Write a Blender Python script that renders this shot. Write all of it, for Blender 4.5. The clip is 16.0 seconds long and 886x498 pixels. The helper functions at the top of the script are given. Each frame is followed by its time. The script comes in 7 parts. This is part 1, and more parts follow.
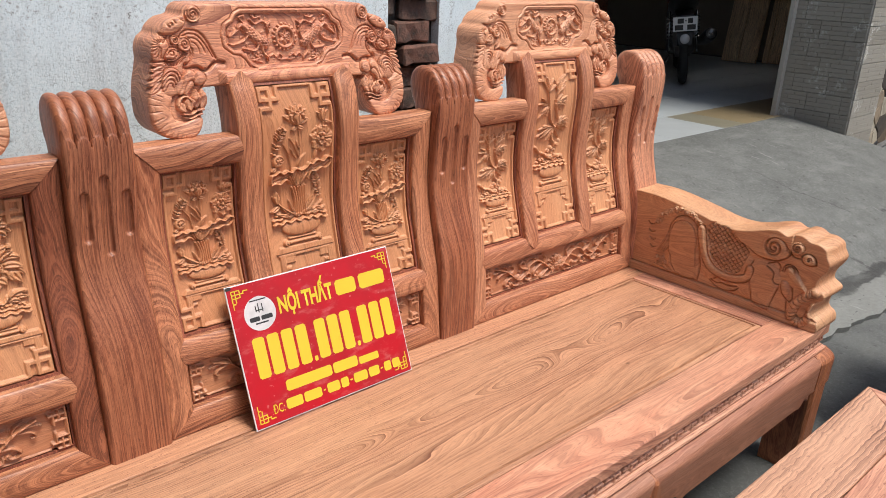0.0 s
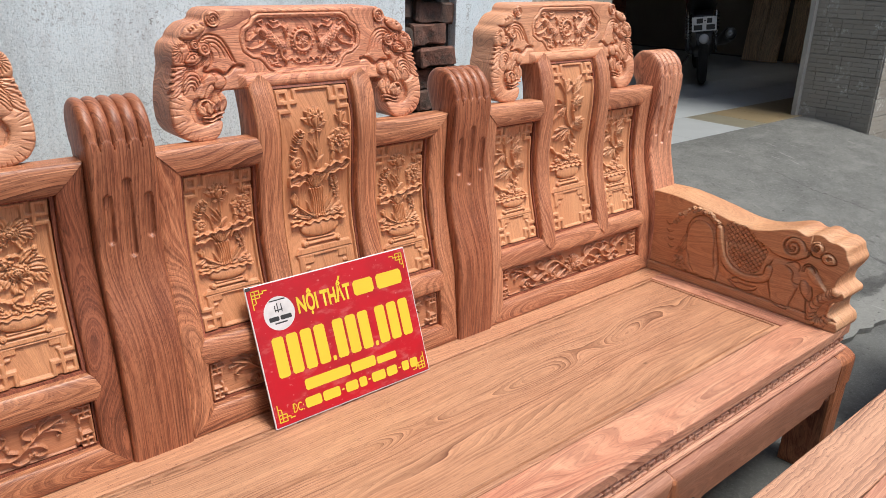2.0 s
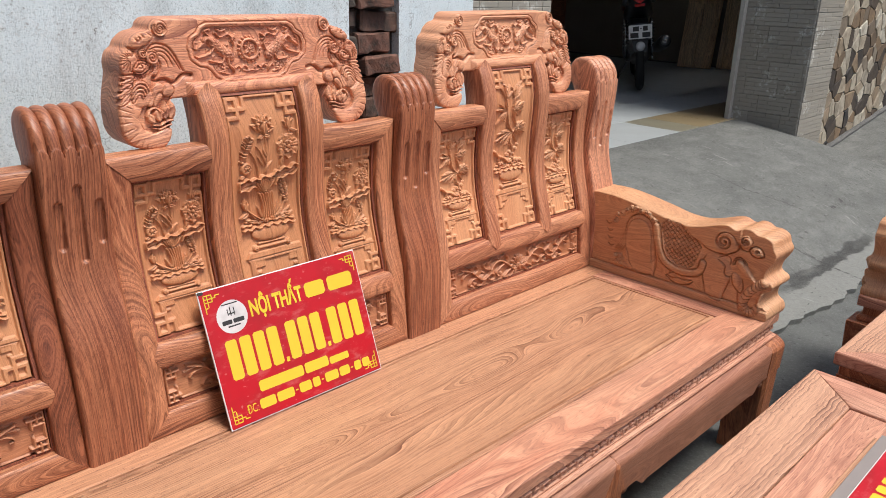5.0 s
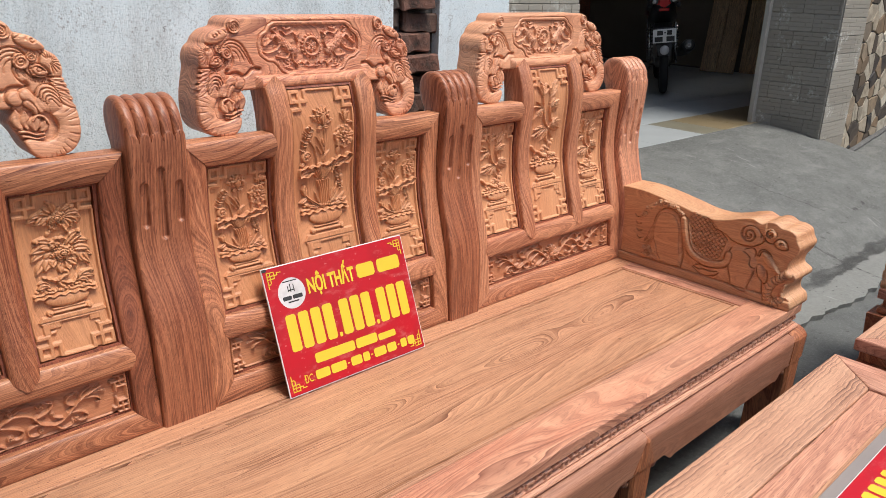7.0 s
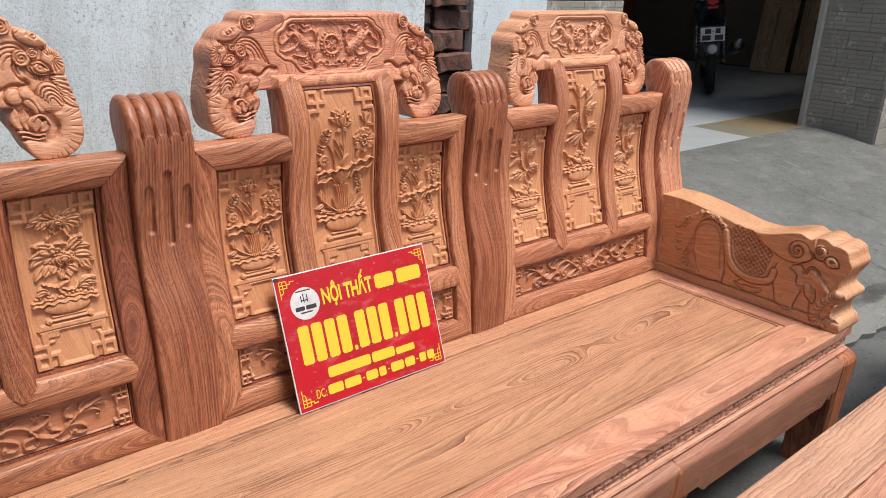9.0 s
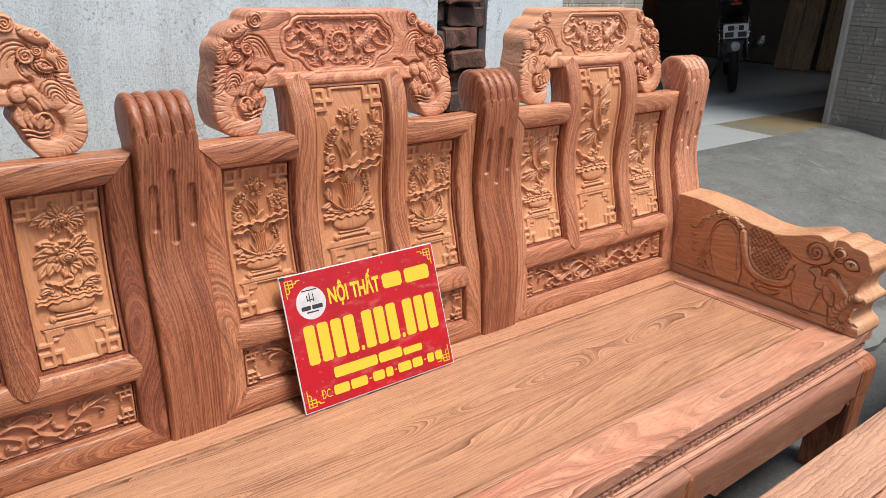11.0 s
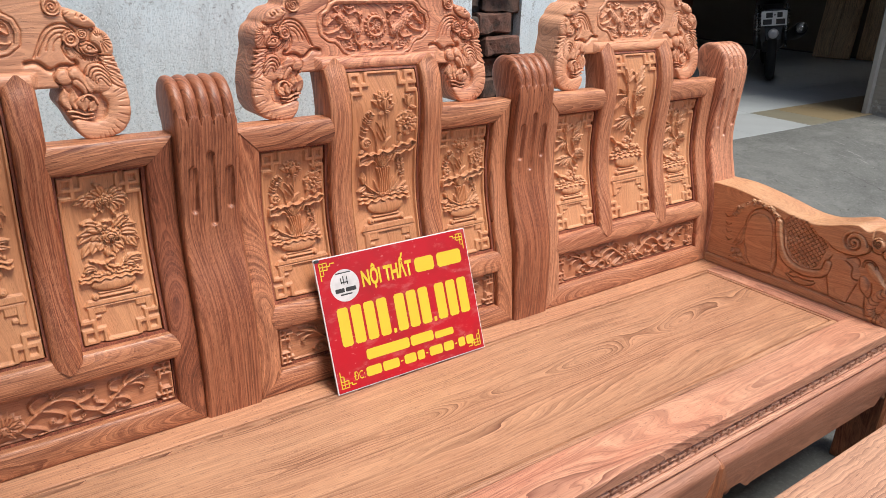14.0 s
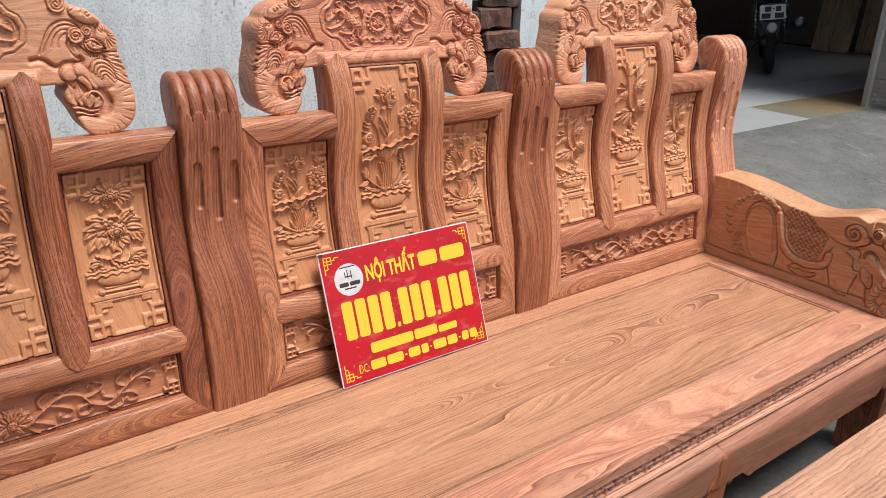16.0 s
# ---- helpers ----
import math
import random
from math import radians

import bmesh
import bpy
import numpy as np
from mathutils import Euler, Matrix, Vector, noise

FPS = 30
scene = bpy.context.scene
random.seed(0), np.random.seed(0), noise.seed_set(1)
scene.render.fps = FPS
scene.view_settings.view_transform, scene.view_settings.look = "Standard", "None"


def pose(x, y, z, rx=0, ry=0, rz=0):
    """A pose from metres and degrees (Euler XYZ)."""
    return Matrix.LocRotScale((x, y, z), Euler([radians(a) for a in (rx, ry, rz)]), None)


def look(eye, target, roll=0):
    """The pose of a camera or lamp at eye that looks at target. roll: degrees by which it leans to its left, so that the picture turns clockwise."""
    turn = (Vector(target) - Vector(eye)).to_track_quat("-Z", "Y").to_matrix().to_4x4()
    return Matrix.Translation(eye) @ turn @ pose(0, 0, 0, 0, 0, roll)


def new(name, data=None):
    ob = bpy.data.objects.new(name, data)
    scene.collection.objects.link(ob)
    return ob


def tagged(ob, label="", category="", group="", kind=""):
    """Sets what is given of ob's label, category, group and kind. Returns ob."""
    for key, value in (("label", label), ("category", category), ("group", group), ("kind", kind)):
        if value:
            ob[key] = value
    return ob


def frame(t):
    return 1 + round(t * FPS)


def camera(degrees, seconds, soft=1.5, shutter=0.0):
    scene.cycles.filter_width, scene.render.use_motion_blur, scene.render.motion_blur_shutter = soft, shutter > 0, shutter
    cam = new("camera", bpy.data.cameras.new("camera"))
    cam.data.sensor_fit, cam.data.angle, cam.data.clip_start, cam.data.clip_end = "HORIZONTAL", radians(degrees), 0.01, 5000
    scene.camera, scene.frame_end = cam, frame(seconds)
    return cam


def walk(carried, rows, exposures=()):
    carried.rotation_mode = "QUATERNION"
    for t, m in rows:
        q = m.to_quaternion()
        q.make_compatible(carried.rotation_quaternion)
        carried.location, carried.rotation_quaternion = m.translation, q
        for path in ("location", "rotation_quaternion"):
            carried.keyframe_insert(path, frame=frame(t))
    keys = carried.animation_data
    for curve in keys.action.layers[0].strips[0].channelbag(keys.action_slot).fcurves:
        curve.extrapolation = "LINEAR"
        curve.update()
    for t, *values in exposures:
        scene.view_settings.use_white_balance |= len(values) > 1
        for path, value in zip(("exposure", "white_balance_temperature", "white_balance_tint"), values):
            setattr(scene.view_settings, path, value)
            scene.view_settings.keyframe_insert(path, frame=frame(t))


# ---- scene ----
from mathutils.geometry import tessellate_polygon

SEAT = 0.45            # seat height above the yard
S, PW = 0.80, 0.1145   # spacing of the posts, width of a post
MID = (S + PW) / 2

# ------------------------------------------------------------------ camera
cam = camera(60.31, 16.0, soft=0.5)
ROWS = [
    (0.0, -0.3515, -1.2346, 0.8744, -42.793, -20.562, 2.284),
    (0.5, -0.3547, -1.2396, 0.8735, -42.603, -20.412, 2.247),
    (1.0, -0.3582, -1.2436, 0.8711, -42.260, -20.290, 2.064),
    (1.5, -0.3596, -1.2440, 0.8747, -41.864, -20.387, 1.822),
    (2.0, -0.3566, -1.2477, 0.8746, -41.256, -20.418, 1.540),
    (2.5, -0.3578, -1.2468, 0.8769, -40.950, -20.496, 1.353),
    (3.0, -0.3594, -1.2498, 0.8764, -40.884, -20.481, 1.065),
    (3.5, -0.3594, -1.2550, 0.8786, -41.635, -20.414, 0.811),
    (4.0, -0.3645, -1.2661, 0.8767, -43.161, -20.140, 0.634),
    (4.2, -0.3687, -1.2751, 0.8759, -43.960, -20.011, 0.572),
    (6.3, -0.4747, -1.3095, 0.8765, -46.065, -19.556, 2.145),
    (6.5, -0.4933, -1.3208, 0.8740, -45.431, -19.497, 2.037),
    (7.0, -0.5264, -1.3381, 0.8736, -43.960, -19.447, 1.827),
    (7.5, -0.5267, -1.3336, 0.8776, -42.871, -19.576, 1.748),
    (8.0, -0.4928, -1.3136, 0.8784, -42.245, -19.625, 1.869),
    (8.5, -0.4591, -1.3004, 0.8779, -41.594, -19.769, 2.083),
    (9.0, -0.4300, -1.2873, 0.8771, -40.861, -19.930, 2.251),
    (11.5, -0.3945, -1.2895, 0.8767, -38.859, -20.226, 2.090),
    (12.0, -0.3983, -1.2890, 0.8786, -38.444, -20.288, 2.206),
    (12.5, -0.4000, -1.2964, 0.8791, -37.927, -20.389, 2.259),
    (13.0, -0.4015, -1.3003, 0.8768, -37.461, -20.533, 2.215),
    (13.5, -0.4041, -1.2936, 0.8761, -37.186, -20.929, 2.226),
    (14.0, -0.4090, -1.2931, 0.8730, -36.933, -21.169, 2.029),
    (14.5, -0.4148, -1.2991, 0.8729, -36.856, -21.413, 1.826),
    (15.0, -0.4178, -1.3038, 0.8694, -36.861, -21.471, 1.647),
    (15.5, -0.4206, -1.3027, 0.8670, -36.842, -21.451, 1.564),
    (16.0, -0.4217, -1.2972, 0.8692, -36.977, -21.391, 1.632),
]


def aim(x, y, z, yaw, pitch, roll):
    a, b = radians(yaw), radians(pitch)
    way = Vector((-math.sin(a) * math.cos(b), math.cos(a) * math.cos(b), math.sin(b)))
    return look((x, y, z), Vector((x, y, z)) + way, roll)


walk(cam, [(t, aim(x, y, z + SEAT, yaw, pitch, roll)) for t, x, y, z, yaw, pitch, roll in ROWS],
     [(0.0, 0.70), (16.0, 0.70)])

# ------------------------------------------------------------------ light
world = bpy.data.worlds.new("overcast_sky")
scene.world = world
world.use_nodes = True
wn, wl = world.node_tree.nodes, world.node_tree.links
sky = wn.new("ShaderNodeTexSky")
sky.sky_type = "NISHITA"
sky.sun_disc = False
sky.sun_elevation, sky.sun_rotation = radians(66), radians(161)
sky.air_density, sky.dust_density, sky.ozone_density = 1.0, 3.0, 1.0
wn["Background"].inputs["Strength"].default_value = 0.105
wl.new(sky.outputs["Color"], wn["Background"].inputs["Color"])

sun = new("sun", bpy.data.lights.new("sun", "SUN"))
sun.data.energy, sun.data.angle, sun.data.color = 2.3, radians(20), (1.0, 0.96, 0.90)
sun.matrix_world = look((1.4, -2.35, 5.7), (0.6, 0, 0))


# ------------------------------------------------------------------ materials
class Nodes:
    """A short way to write node trees."""

    def __init__(self, name):
        self.mat = bpy.data.materials.new(name)
        self.mat.use_nodes = True
        self.tree = self.mat.node_tree
        self.bsdf = self.tree.nodes["Principled BSDF"]
        self.coord = self.tree.nodes.new("ShaderNodeTexCoord")

    def add(self, kind, props=None, **sockets):
        n = self.tree.nodes.new(kind)
        props = props or {}
        if "operation" in props:
            n.operation = props["operation"]
        if "data_type" in props:
            n.data_type, n.blend_type = props["data_type"], props["blend_type"]
        if "feature" in props:
            n.feature = props["feature"]
        for k, v in sockets.items():
            self.put(n.inputs[int(k[1:])] if k[0] == "i" and k[1:].isdigit() else n.inputs[k.replace("_", " ")], v)
        return n

    def put(self, socket, v):
        if isinstance(v, bpy.types.NodeSocket):
            self.tree.links.new(v, socket)
        else:
            socket.default_value = v

    def math(self, op, a, b=0.0, c=None):
        n = self.add("ShaderNodeMath", {"operation": op}, i0=a, i1=b)
        if c is not None:
            self.put(n.inputs[2], c)
        return n.outputs[0]

    def at(self, scale=(1, 1, 1), wander=0.0):
        """Object coordinates, scaled, shifted from object to object."""
        v = self.coord.outputs["Object"]
        if wander:
            info = self.add("ShaderNodeObjectInfo")
            shift = self.add("ShaderNodeVectorMath", {"operation": "SCALE"}, i0=(3.1, 7.7, 5.3))
            self.put(shift.inputs["Scale"], self.math("MULTIPLY", info.outputs["Random"], wander))
            v = self.add("ShaderNodeVectorMath", {"operation": "ADD"}, i0=v, i1=shift.outputs[0]).outputs[0]
        return self.add("ShaderNodeVectorMath", {"operation": "MULTIPLY"}, i0=v, i1=scale).outputs[0]

    def noise(self, vec, scale, detail=4.0, rough=0.55, warp=0.0):
        return self.add("ShaderNodeTexNoise", None, Vector=vec, Scale=scale, Detail=detail, Roughness=rough,
                        Distortion=warp).outputs["Fac"]

    def ramp(self, fac, *stops):
        n = self.add("ShaderNodeValToRGB", None, i0=fac)
        els = n.color_ramp.elements
        while len(els) < len(stops):
            els.new(0.5)
        for e, (p, col) in zip(els, stops):
            e.position = p
            e.color = (*col, 1) if not isinstance(col, float) else (col, col, col, 1)
        return n.outputs[0]

    def mix(self, fac, a, b, how="MIX"):
        n = self.add("ShaderNodeMix", {"data_type": "RGBA", "blend_type": how})
        for s, v in ((n.inputs[0], fac), (n.inputs[6], a), (n.inputs[7], b)):
            if isinstance(v, tuple) and len(v) == 3:
                v = (*v, 1)
            self.put(s, v)
        return n.outputs[2]

    def done(self, color, rough=0.6, bump=None, strength=0.3, distance=0.002, metal=0.0, spec=0.5):
        self.put(self.bsdf.inputs["Base Color"], (*color, 1) if isinstance(color, tuple) else color)
        self.put(self.bsdf.inputs["Roughness"], rough)
        self.put(self.bsdf.inputs["Metallic"], metal)
        self.put(self.bsdf.inputs["Specular IOR Level"], spec)
        if bump is not None:
            b = self.add("ShaderNodeBump", None, Strength=strength, Distance=distance, Height=bump)
            self.put(self.bsdf.inputs["Normal"], b.outputs[0])
        return self.mat


def wood(name, axis, light, mid, dark, freq=90.0, swirl=6.0, rough=0.42, pink=0.35, wander=1.0, lines=0.6, spec=0.5, figure=6.5, stretch=0.16, bands=0.3, pith=None, sharp=4.0, fibre=1.0, pores=0.5, knots=0.0, seed=0.0, ripple=0.0):
    """Freshly planed rosewood-like timber: growth rings of uneven strength, fine fibres that follow them, dark ticks, red and tan drifts."""
    n = Nodes(name)
    k = {"x": 0, "y": 1, "z": 2}[axis]

    def scaled(v, lng, across=1.0):
        q = [across] * 3
        q[k] = lng
        return n.add("ShaderNodeVectorMath", {"operation": "MULTIPLY"}, i0=v, i1=tuple(q)).outputs[0]

    v = n.at((1, 1, 1), wander)
    if seed:
        v = n.add("ShaderNodeVectorMath", {"operation": "ADD"}, i0=v, i1=(seed * 1.7, seed * 0.9, seed * 2.3)).outputs[0]
    stretched = scaled(v, stretch)
    sep = n.add("ShaderNodeSeparateXYZ", None, i0=v)
    ax = [sep.outputs[i] for i in range(3) if i != k]
    lng = sep.outputs[k]
    drift = n.noise(stretched, figure, 1.0, 0.4)
    small = n.noise(scaled(v, 0.20), 26.0, 2.0, 0.5)
    if pith:
        # rings round a wandering pith below the board: nested ovals along its middle
        centre, depth, roving, reach = pith
        roam = n.math("MULTIPLY_ADD", n.math("SUBTRACT", n.noise(scaled(v, reach), 5.0, 1.2, 0.45), 0.5), roving, depth)
        side = n.math("ADD", n.math("SUBTRACT", ax[0], centre), n.math("MULTIPLY", n.math("SUBTRACT", drift, 0.5), 0.22))
        ring = n.math("SQRT", n.math("ADD", n.math("MULTIPLY", side, side), n.math("MULTIPLY", roam, roam)))
    else:
        ring = n.math("ADD", n.math("MULTIPLY_ADD", ax[1], 0.35, ax[0]), n.math("MULTIPLY", drift, swirl * 3.0 / freq))
    ring = n.math("MULTIPLY_ADD", small, 1.1 / freq, ring)
    if ripple:
        # short waves across the grain, as in a plank sawn near a burr
        wave = n.noise(scaled(v, 1.0, 0.40), 26.0, 2.0, 0.5)
        ring = n.math("MULTIPLY_ADD", wave, ripple, ring)
    phase = n.math("MULTIPLY", ring, freq)
    saw = n.math("FRACT", phase)
    luck = n.add("ShaderNodeTexWhiteNoise", None, Vector=n.math("FLOOR", phase)).outputs["Value"]
    fade = n.ramp(n.noise(scaled(v, 0.3), 9.0, 2.0, 0.5), (0.36, 0.15), (0.62, 1.0))
    line = n.math("MULTIPLY", n.math("MULTIPLY", n.math("POWER", saw, sharp), n.math("MULTIPLY_ADD", luck, 1.0, 0.15)), fade)
    thin = n.math("MULTIPLY", n.math("POWER", n.math("FRACT", n.math("MULTIPLY", phase, 4.0)), 4.0), fade)

    def fibres(across, along, detail, rough_):
        q = n.add("ShaderNodeCombineXYZ", None, i0=n.math("MULTIPLY", ring, across), i1=n.math("MULTIPLY", lng, along), i2=n.math("MULTIPLY", ax[1], 9.0))
        return n.noise(q.outputs[0], 1.0, detail, rough_)

    coarse, fine = fibres(95.0, 2.6, 3.0, 0.62), fibres(300.0, 8.0, 3.0, 0.70)
    hair = n.noise(scaled(v, 13.0, 560.0), 1.0, 2.0, 0.7)
    tick = n.ramp(n.noise(scaled(v, 14.0, 95.0), 4.2, 1.5, 0.5), (0.635, 0.0), (0.69, 1.0))
    broad = n.noise(stretched, 3.3, 3.0, 0.5)
    rosy = n.ramp(n.noise(stretched, 8.0, 2.0, 0.5), (0.42, 0.0), (0.66, 1.0))
    pale = tuple(min(1.0, c * 1.16) for c in light)
    tone = n.mix(n.math("ADD", n.math("MULTIPLY", n.ramp(broad, (0.36, 0.0), (0.64, 1.0)), 1.0 - bands), n.math("MULTIPLY", luck, bands)), mid, light)
    tone = n.mix(n.math("MULTIPLY", rosy, pink), tone, (mid[0] * 0.98, mid[1] * 0.74, mid[2] * 0.72))
    tone = n.mix(n.math("MULTIPLY", n.ramp(coarse, (0.36, 1.0), (0.50, 0.0)), 0.30 * fibre), tone, dark)
    tone = n.mix(n.math("MULTIPLY", n.ramp(coarse, (0.52, 0.0), (0.64, 1.0)), 0.45 * fibre), tone, pale)
    tone = n.mix(n.math("MULTIPLY", n.ramp(fine, (0.41, 1.0), (0.505, 0.0)), 0.44 * fibre), tone, dark)
    tone = n.mix(n.math("MULTIPLY", n.ramp(fine, (0.515, 0.0), (0.60, 1.0)), 0.50 * fibre), tone, pale)
    tone = n.mix(n.math("MULTIPLY", n.ramp(hair, (0.40, 1.0), (0.50, 0.0)), 0.27 * fibre), tone, dark)
    tone = n.mix(n.math("MULTIPLY", n.ramp(hair, (0.53, 0.0), (0.62, 1.0)), 0.30 * fibre), tone, pale)
    tone = n.mix(n.math("MULTIPLY", n.math("MULTIPLY", luck, saw), lines * 0.18), tone, dark)
    tone = n.mix(n.math("MULTIPLY", line, lines), tone, dark)
    tone = n.mix(n.math("MULTIPLY", thin, lines * 0.55), tone, dark)
    tone = n.mix(n.math("MULTIPLY", tick, pores), tone, dark)
    if knots:
        spot = n.ramp(n.noise(scaled(v, 0.5), 21.0, 1.0, 0.4), (0.775, 0.0), (0.80, 1.0))
        tone = n.mix(n.math("MULTIPLY", spot, knots), tone, tuple(c * 0.4 for c in dark))
    height = n.math("SUBTRACT", n.math("MULTIPLY", fine, 0.9), n.math("ADD", n.math("MULTIPLY", tick, 0.4), n.math("MULTIPLY", line, 0.2)))
    gloss = n.math("MULTIPLY_ADD", coarse, 0.22, rough - 0.11)
    return n.done(tone, gloss, height, 0.5, 0.0018, spec=spec)


def plain(name, color, rough=0.5, metal=0.0, spots=0.15, scale=30.0, bump=0.15, distance=0.001, spec=0.5):
    """A painted, cast or rubbed surface with light soiling at two scales."""
    n = Nodes(name)
    v = n.at((1, 1, 1), 1.0)
    a, b = n.noise(v, scale, 5.0), n.noise(v, scale * 0.17, 3.0)
    f = n.math("MULTIPLY", n.math("ADD", n.math("SUBTRACT", a, 0.5), n.math("SUBTRACT", b, 0.5)), spots * 2)
    darker, lighter = tuple(c * 0.55 for c in color), tuple(min(1, c * 1.25 + 0.01) for c in color)
    col = n.mix(n.math("ADD", f, 0.5), darker, lighter) if spots else color
    return n.done(col, n.math("ADD", n.math("MULTIPLY", a, 0.2), rough - 0.1), a, bump, distance, metal, spec)


TAN, ROSE, UMBER = (0.59, 0.262, 0.130), (0.385, 0.134, 0.062), (0.11, 0.027, 0.014)
FLESH, PALE_ROSE = (0.67, 0.325, 0.178), (0.50, 0.198, 0.102)
wood_x = wood("wood_along_x", "x", (0.605, 0.275, 0.139), ROSE, UMBER, freq=90.0, swirl=9.0, figure=7.5, stretch=0.20, bands=0.45, sharp=3.0, lines=0.95)
wood_y = wood("wood_along_y", "y", TAN, ROSE, UMBER, freq=75.0, swirl=7.0, stretch=0.20, lines=0.75)
wood_z = wood("wood_along_z", "z", (0.55, 0.235, 0.115), (0.345, 0.110, 0.050), (0.095, 0.023, 0.012), freq=95.0, swirl=8.0, figure=7.5, stretch=0.20, bands=0.4, lines=0.8, pink=0.45)
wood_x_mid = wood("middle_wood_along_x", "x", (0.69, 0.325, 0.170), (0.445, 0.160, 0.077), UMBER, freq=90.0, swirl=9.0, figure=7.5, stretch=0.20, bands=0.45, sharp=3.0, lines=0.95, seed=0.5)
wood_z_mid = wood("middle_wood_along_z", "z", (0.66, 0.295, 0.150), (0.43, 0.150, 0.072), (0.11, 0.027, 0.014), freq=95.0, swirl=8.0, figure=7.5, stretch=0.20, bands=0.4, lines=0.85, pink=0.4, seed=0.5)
wood_x_pale = wood("pale_wood_along_x", "x", FLESH, PALE_ROSE, (0.17, 0.045, 0.024), freq=90.0, swirl=9.0, figure=7.5, stretch=0.20, bands=0.45, sharp=3.0, lines=0.85)
wood_z_pale = wood("pale_wood_along_z", "z", FLESH, PALE_ROSE, (0.17, 0.045, 0.024), freq=85.0, swirl=8.0, figure=7.0, stretch=0.18, bands=0.4, lines=0.7)
wood_dark = wood("dark_stile_wood", "z", (0.37, 0.130, 0.064), (0.245, 0.074, 0.036), (0.06, 0.015, 0.009), freq=85.0, swirl=11.0, figure=9.0, stretch=0.3, lines=0.9, pink=0.4)
# reddish strip colour, darkened to read as the shaded gap beside the panels
wood_gap_fillet = wood("shaded_gap_fillet_wood", "z", (0.36, 0.115, 0.062), (0.25, 0.074, 0.040), (0.08, 0.021, 0.013), freq=120.0, swirl=4.0, lines=0.5, rough=0.6)
wood_post = wood("post_wood", "z", (0.50, 0.200, 0.100), (0.320, 0.102, 0.049), (0.095, 0.022, 0.012), freq=150.0, swirl=7.0, figure=5.0, stretch=0.15, bands=0.5, sharp=3.0, lines=0.8, rough=0.40)
wood_post_pale = wood("pale_post_wood", "z", (0.77, 0.395, 0.240), (0.60, 0.255, 0.145), (0.16, 0.042, 0.024), freq=115.0, swirl=9.0, figure=5.5, stretch=0.18, bands=0.5, sharp=3.0, lines=0.8, rough=0.40, seed=0.7)
wood_seat = wood("seat_board_wood", "x", (0.59, 0.330, 0.192), (0.495, 0.250, 0.139), (0.125, 0.040, 0.020), freq=128.0, pink=0.15, figure=5.2, stretch=0.12, bands=0.3, knots=0.7, wander=0.0, pith=(-0.235, 0.012, 0.22, 0.50), sharp=2.6, lines=1.0, rough=0.46, pores=0.42, fibre=0.55)
wood_back_rail = wood("seat_back_rail_wood", "x", (0.64, 0.350, 0.203), (0.53, 0.258, 0.142), (0.18, 0.060, 0.032), freq=75.0, swirl=8.0, stretch=0.10, pink=0.2, lines=0.6, rough=0.46, pores=0.8, fibre=0.65)
wood_rim = wood("seat_frame_wood", "x", (0.67, 0.37, 0.245), (0.57, 0.272, 0.175), (0.20, 0.066, 0.042), freq=75.0, swirl=9.0, stretch=0.11, pink=0.45, lines=0.7, rough=0.46, pores=0.7, fibre=0.8)
wood_front = wood("seat_front_wood", "x", (0.69, 0.390, 0.250), (0.61, 0.300, 0.186), (0.16, 0.050, 0.032), freq=170.0, pink=0.65, bands=0.1, lines=0.95, rough=0.46, wander=0.0, pith=(-0.545, 0.020, 0.16, 0.26), sharp=2.8, pores=0.6, fibre=0.62)
wood_rim_y = wood("seat_end_wood", "y", (0.67, 0.37, 0.245), (0.57, 0.272, 0.175), (0.20, 0.066, 0.042), freq=75.0, swirl=9.0, stretch=0.11, pink=0.5, lines=0.7, rough=0.46, pores=0.7, fibre=0.8)
wood_table = wood("table_top_wood", "x", (0.68, 0.405, 0.265), (0.59, 0.315, 0.195), (0.085, 0.024, 0.015), freq=125.0, swirl=3.0, figure=6.0, stretch=0.16, sharp=2.6, pink=0.2, bands=0.1, lines=1.0, rough=0.44, fibre=0.40, ripple=0.0105)
wood_table_y = wood("table_end_wood", "y", (0.62, 0.345, 0.235), (0.53, 0.262, 0.172), (0.20, 0.066, 0.042), freq=110.0, swirl=6.0, stretch=0.25, sharp=2.5, pink=0.6, lines=0.8, rough=0.44, fibre=0.8)
# duller than the seat frame mostly to carry the shade on the aprons
wood_apron = wood("apron_wood", "x", (0.45, 0.232, 0.150), (0.36, 0.165, 0.104), (0.16, 0.06, 0.036), freq=60.0, swirl=6.0, stretch=0.10, pink=0.3, lines=0.5, fibre=0.8)
wood_carved = wood("carved_panel_wood", "z", (0.66, 0.325, 0.156), (0.55, 0.235, 0.106), (0.28, 0.095, 0.043), freq=60.0, swirl=5.0, lines=0.35, pores=0.2, pink=0.2, rough=0.46, fibre=0.42)
wood_carved_pale = wood("pale_carved_panel_wood", "z", (0.72, 0.375, 0.192), (0.62, 0.285, 0.138), (0.34, 0.125, 0.060), freq=60.0, swirl=5.0, lines=0.35, pores=0.2, pink=0.2, rough=0.46, fibre=0.42, seed=0.3)
wood_vine = wood("vine_panel_wood", "x", (0.60, 0.275, 0.140), (0.48, 0.195, 0.095), (0.18, 0.055, 0.027), freq=60.0, swirl=5.0, lines=0.4, pores=0.2, pink=0.4, rough=0.45, fibre=0.42)
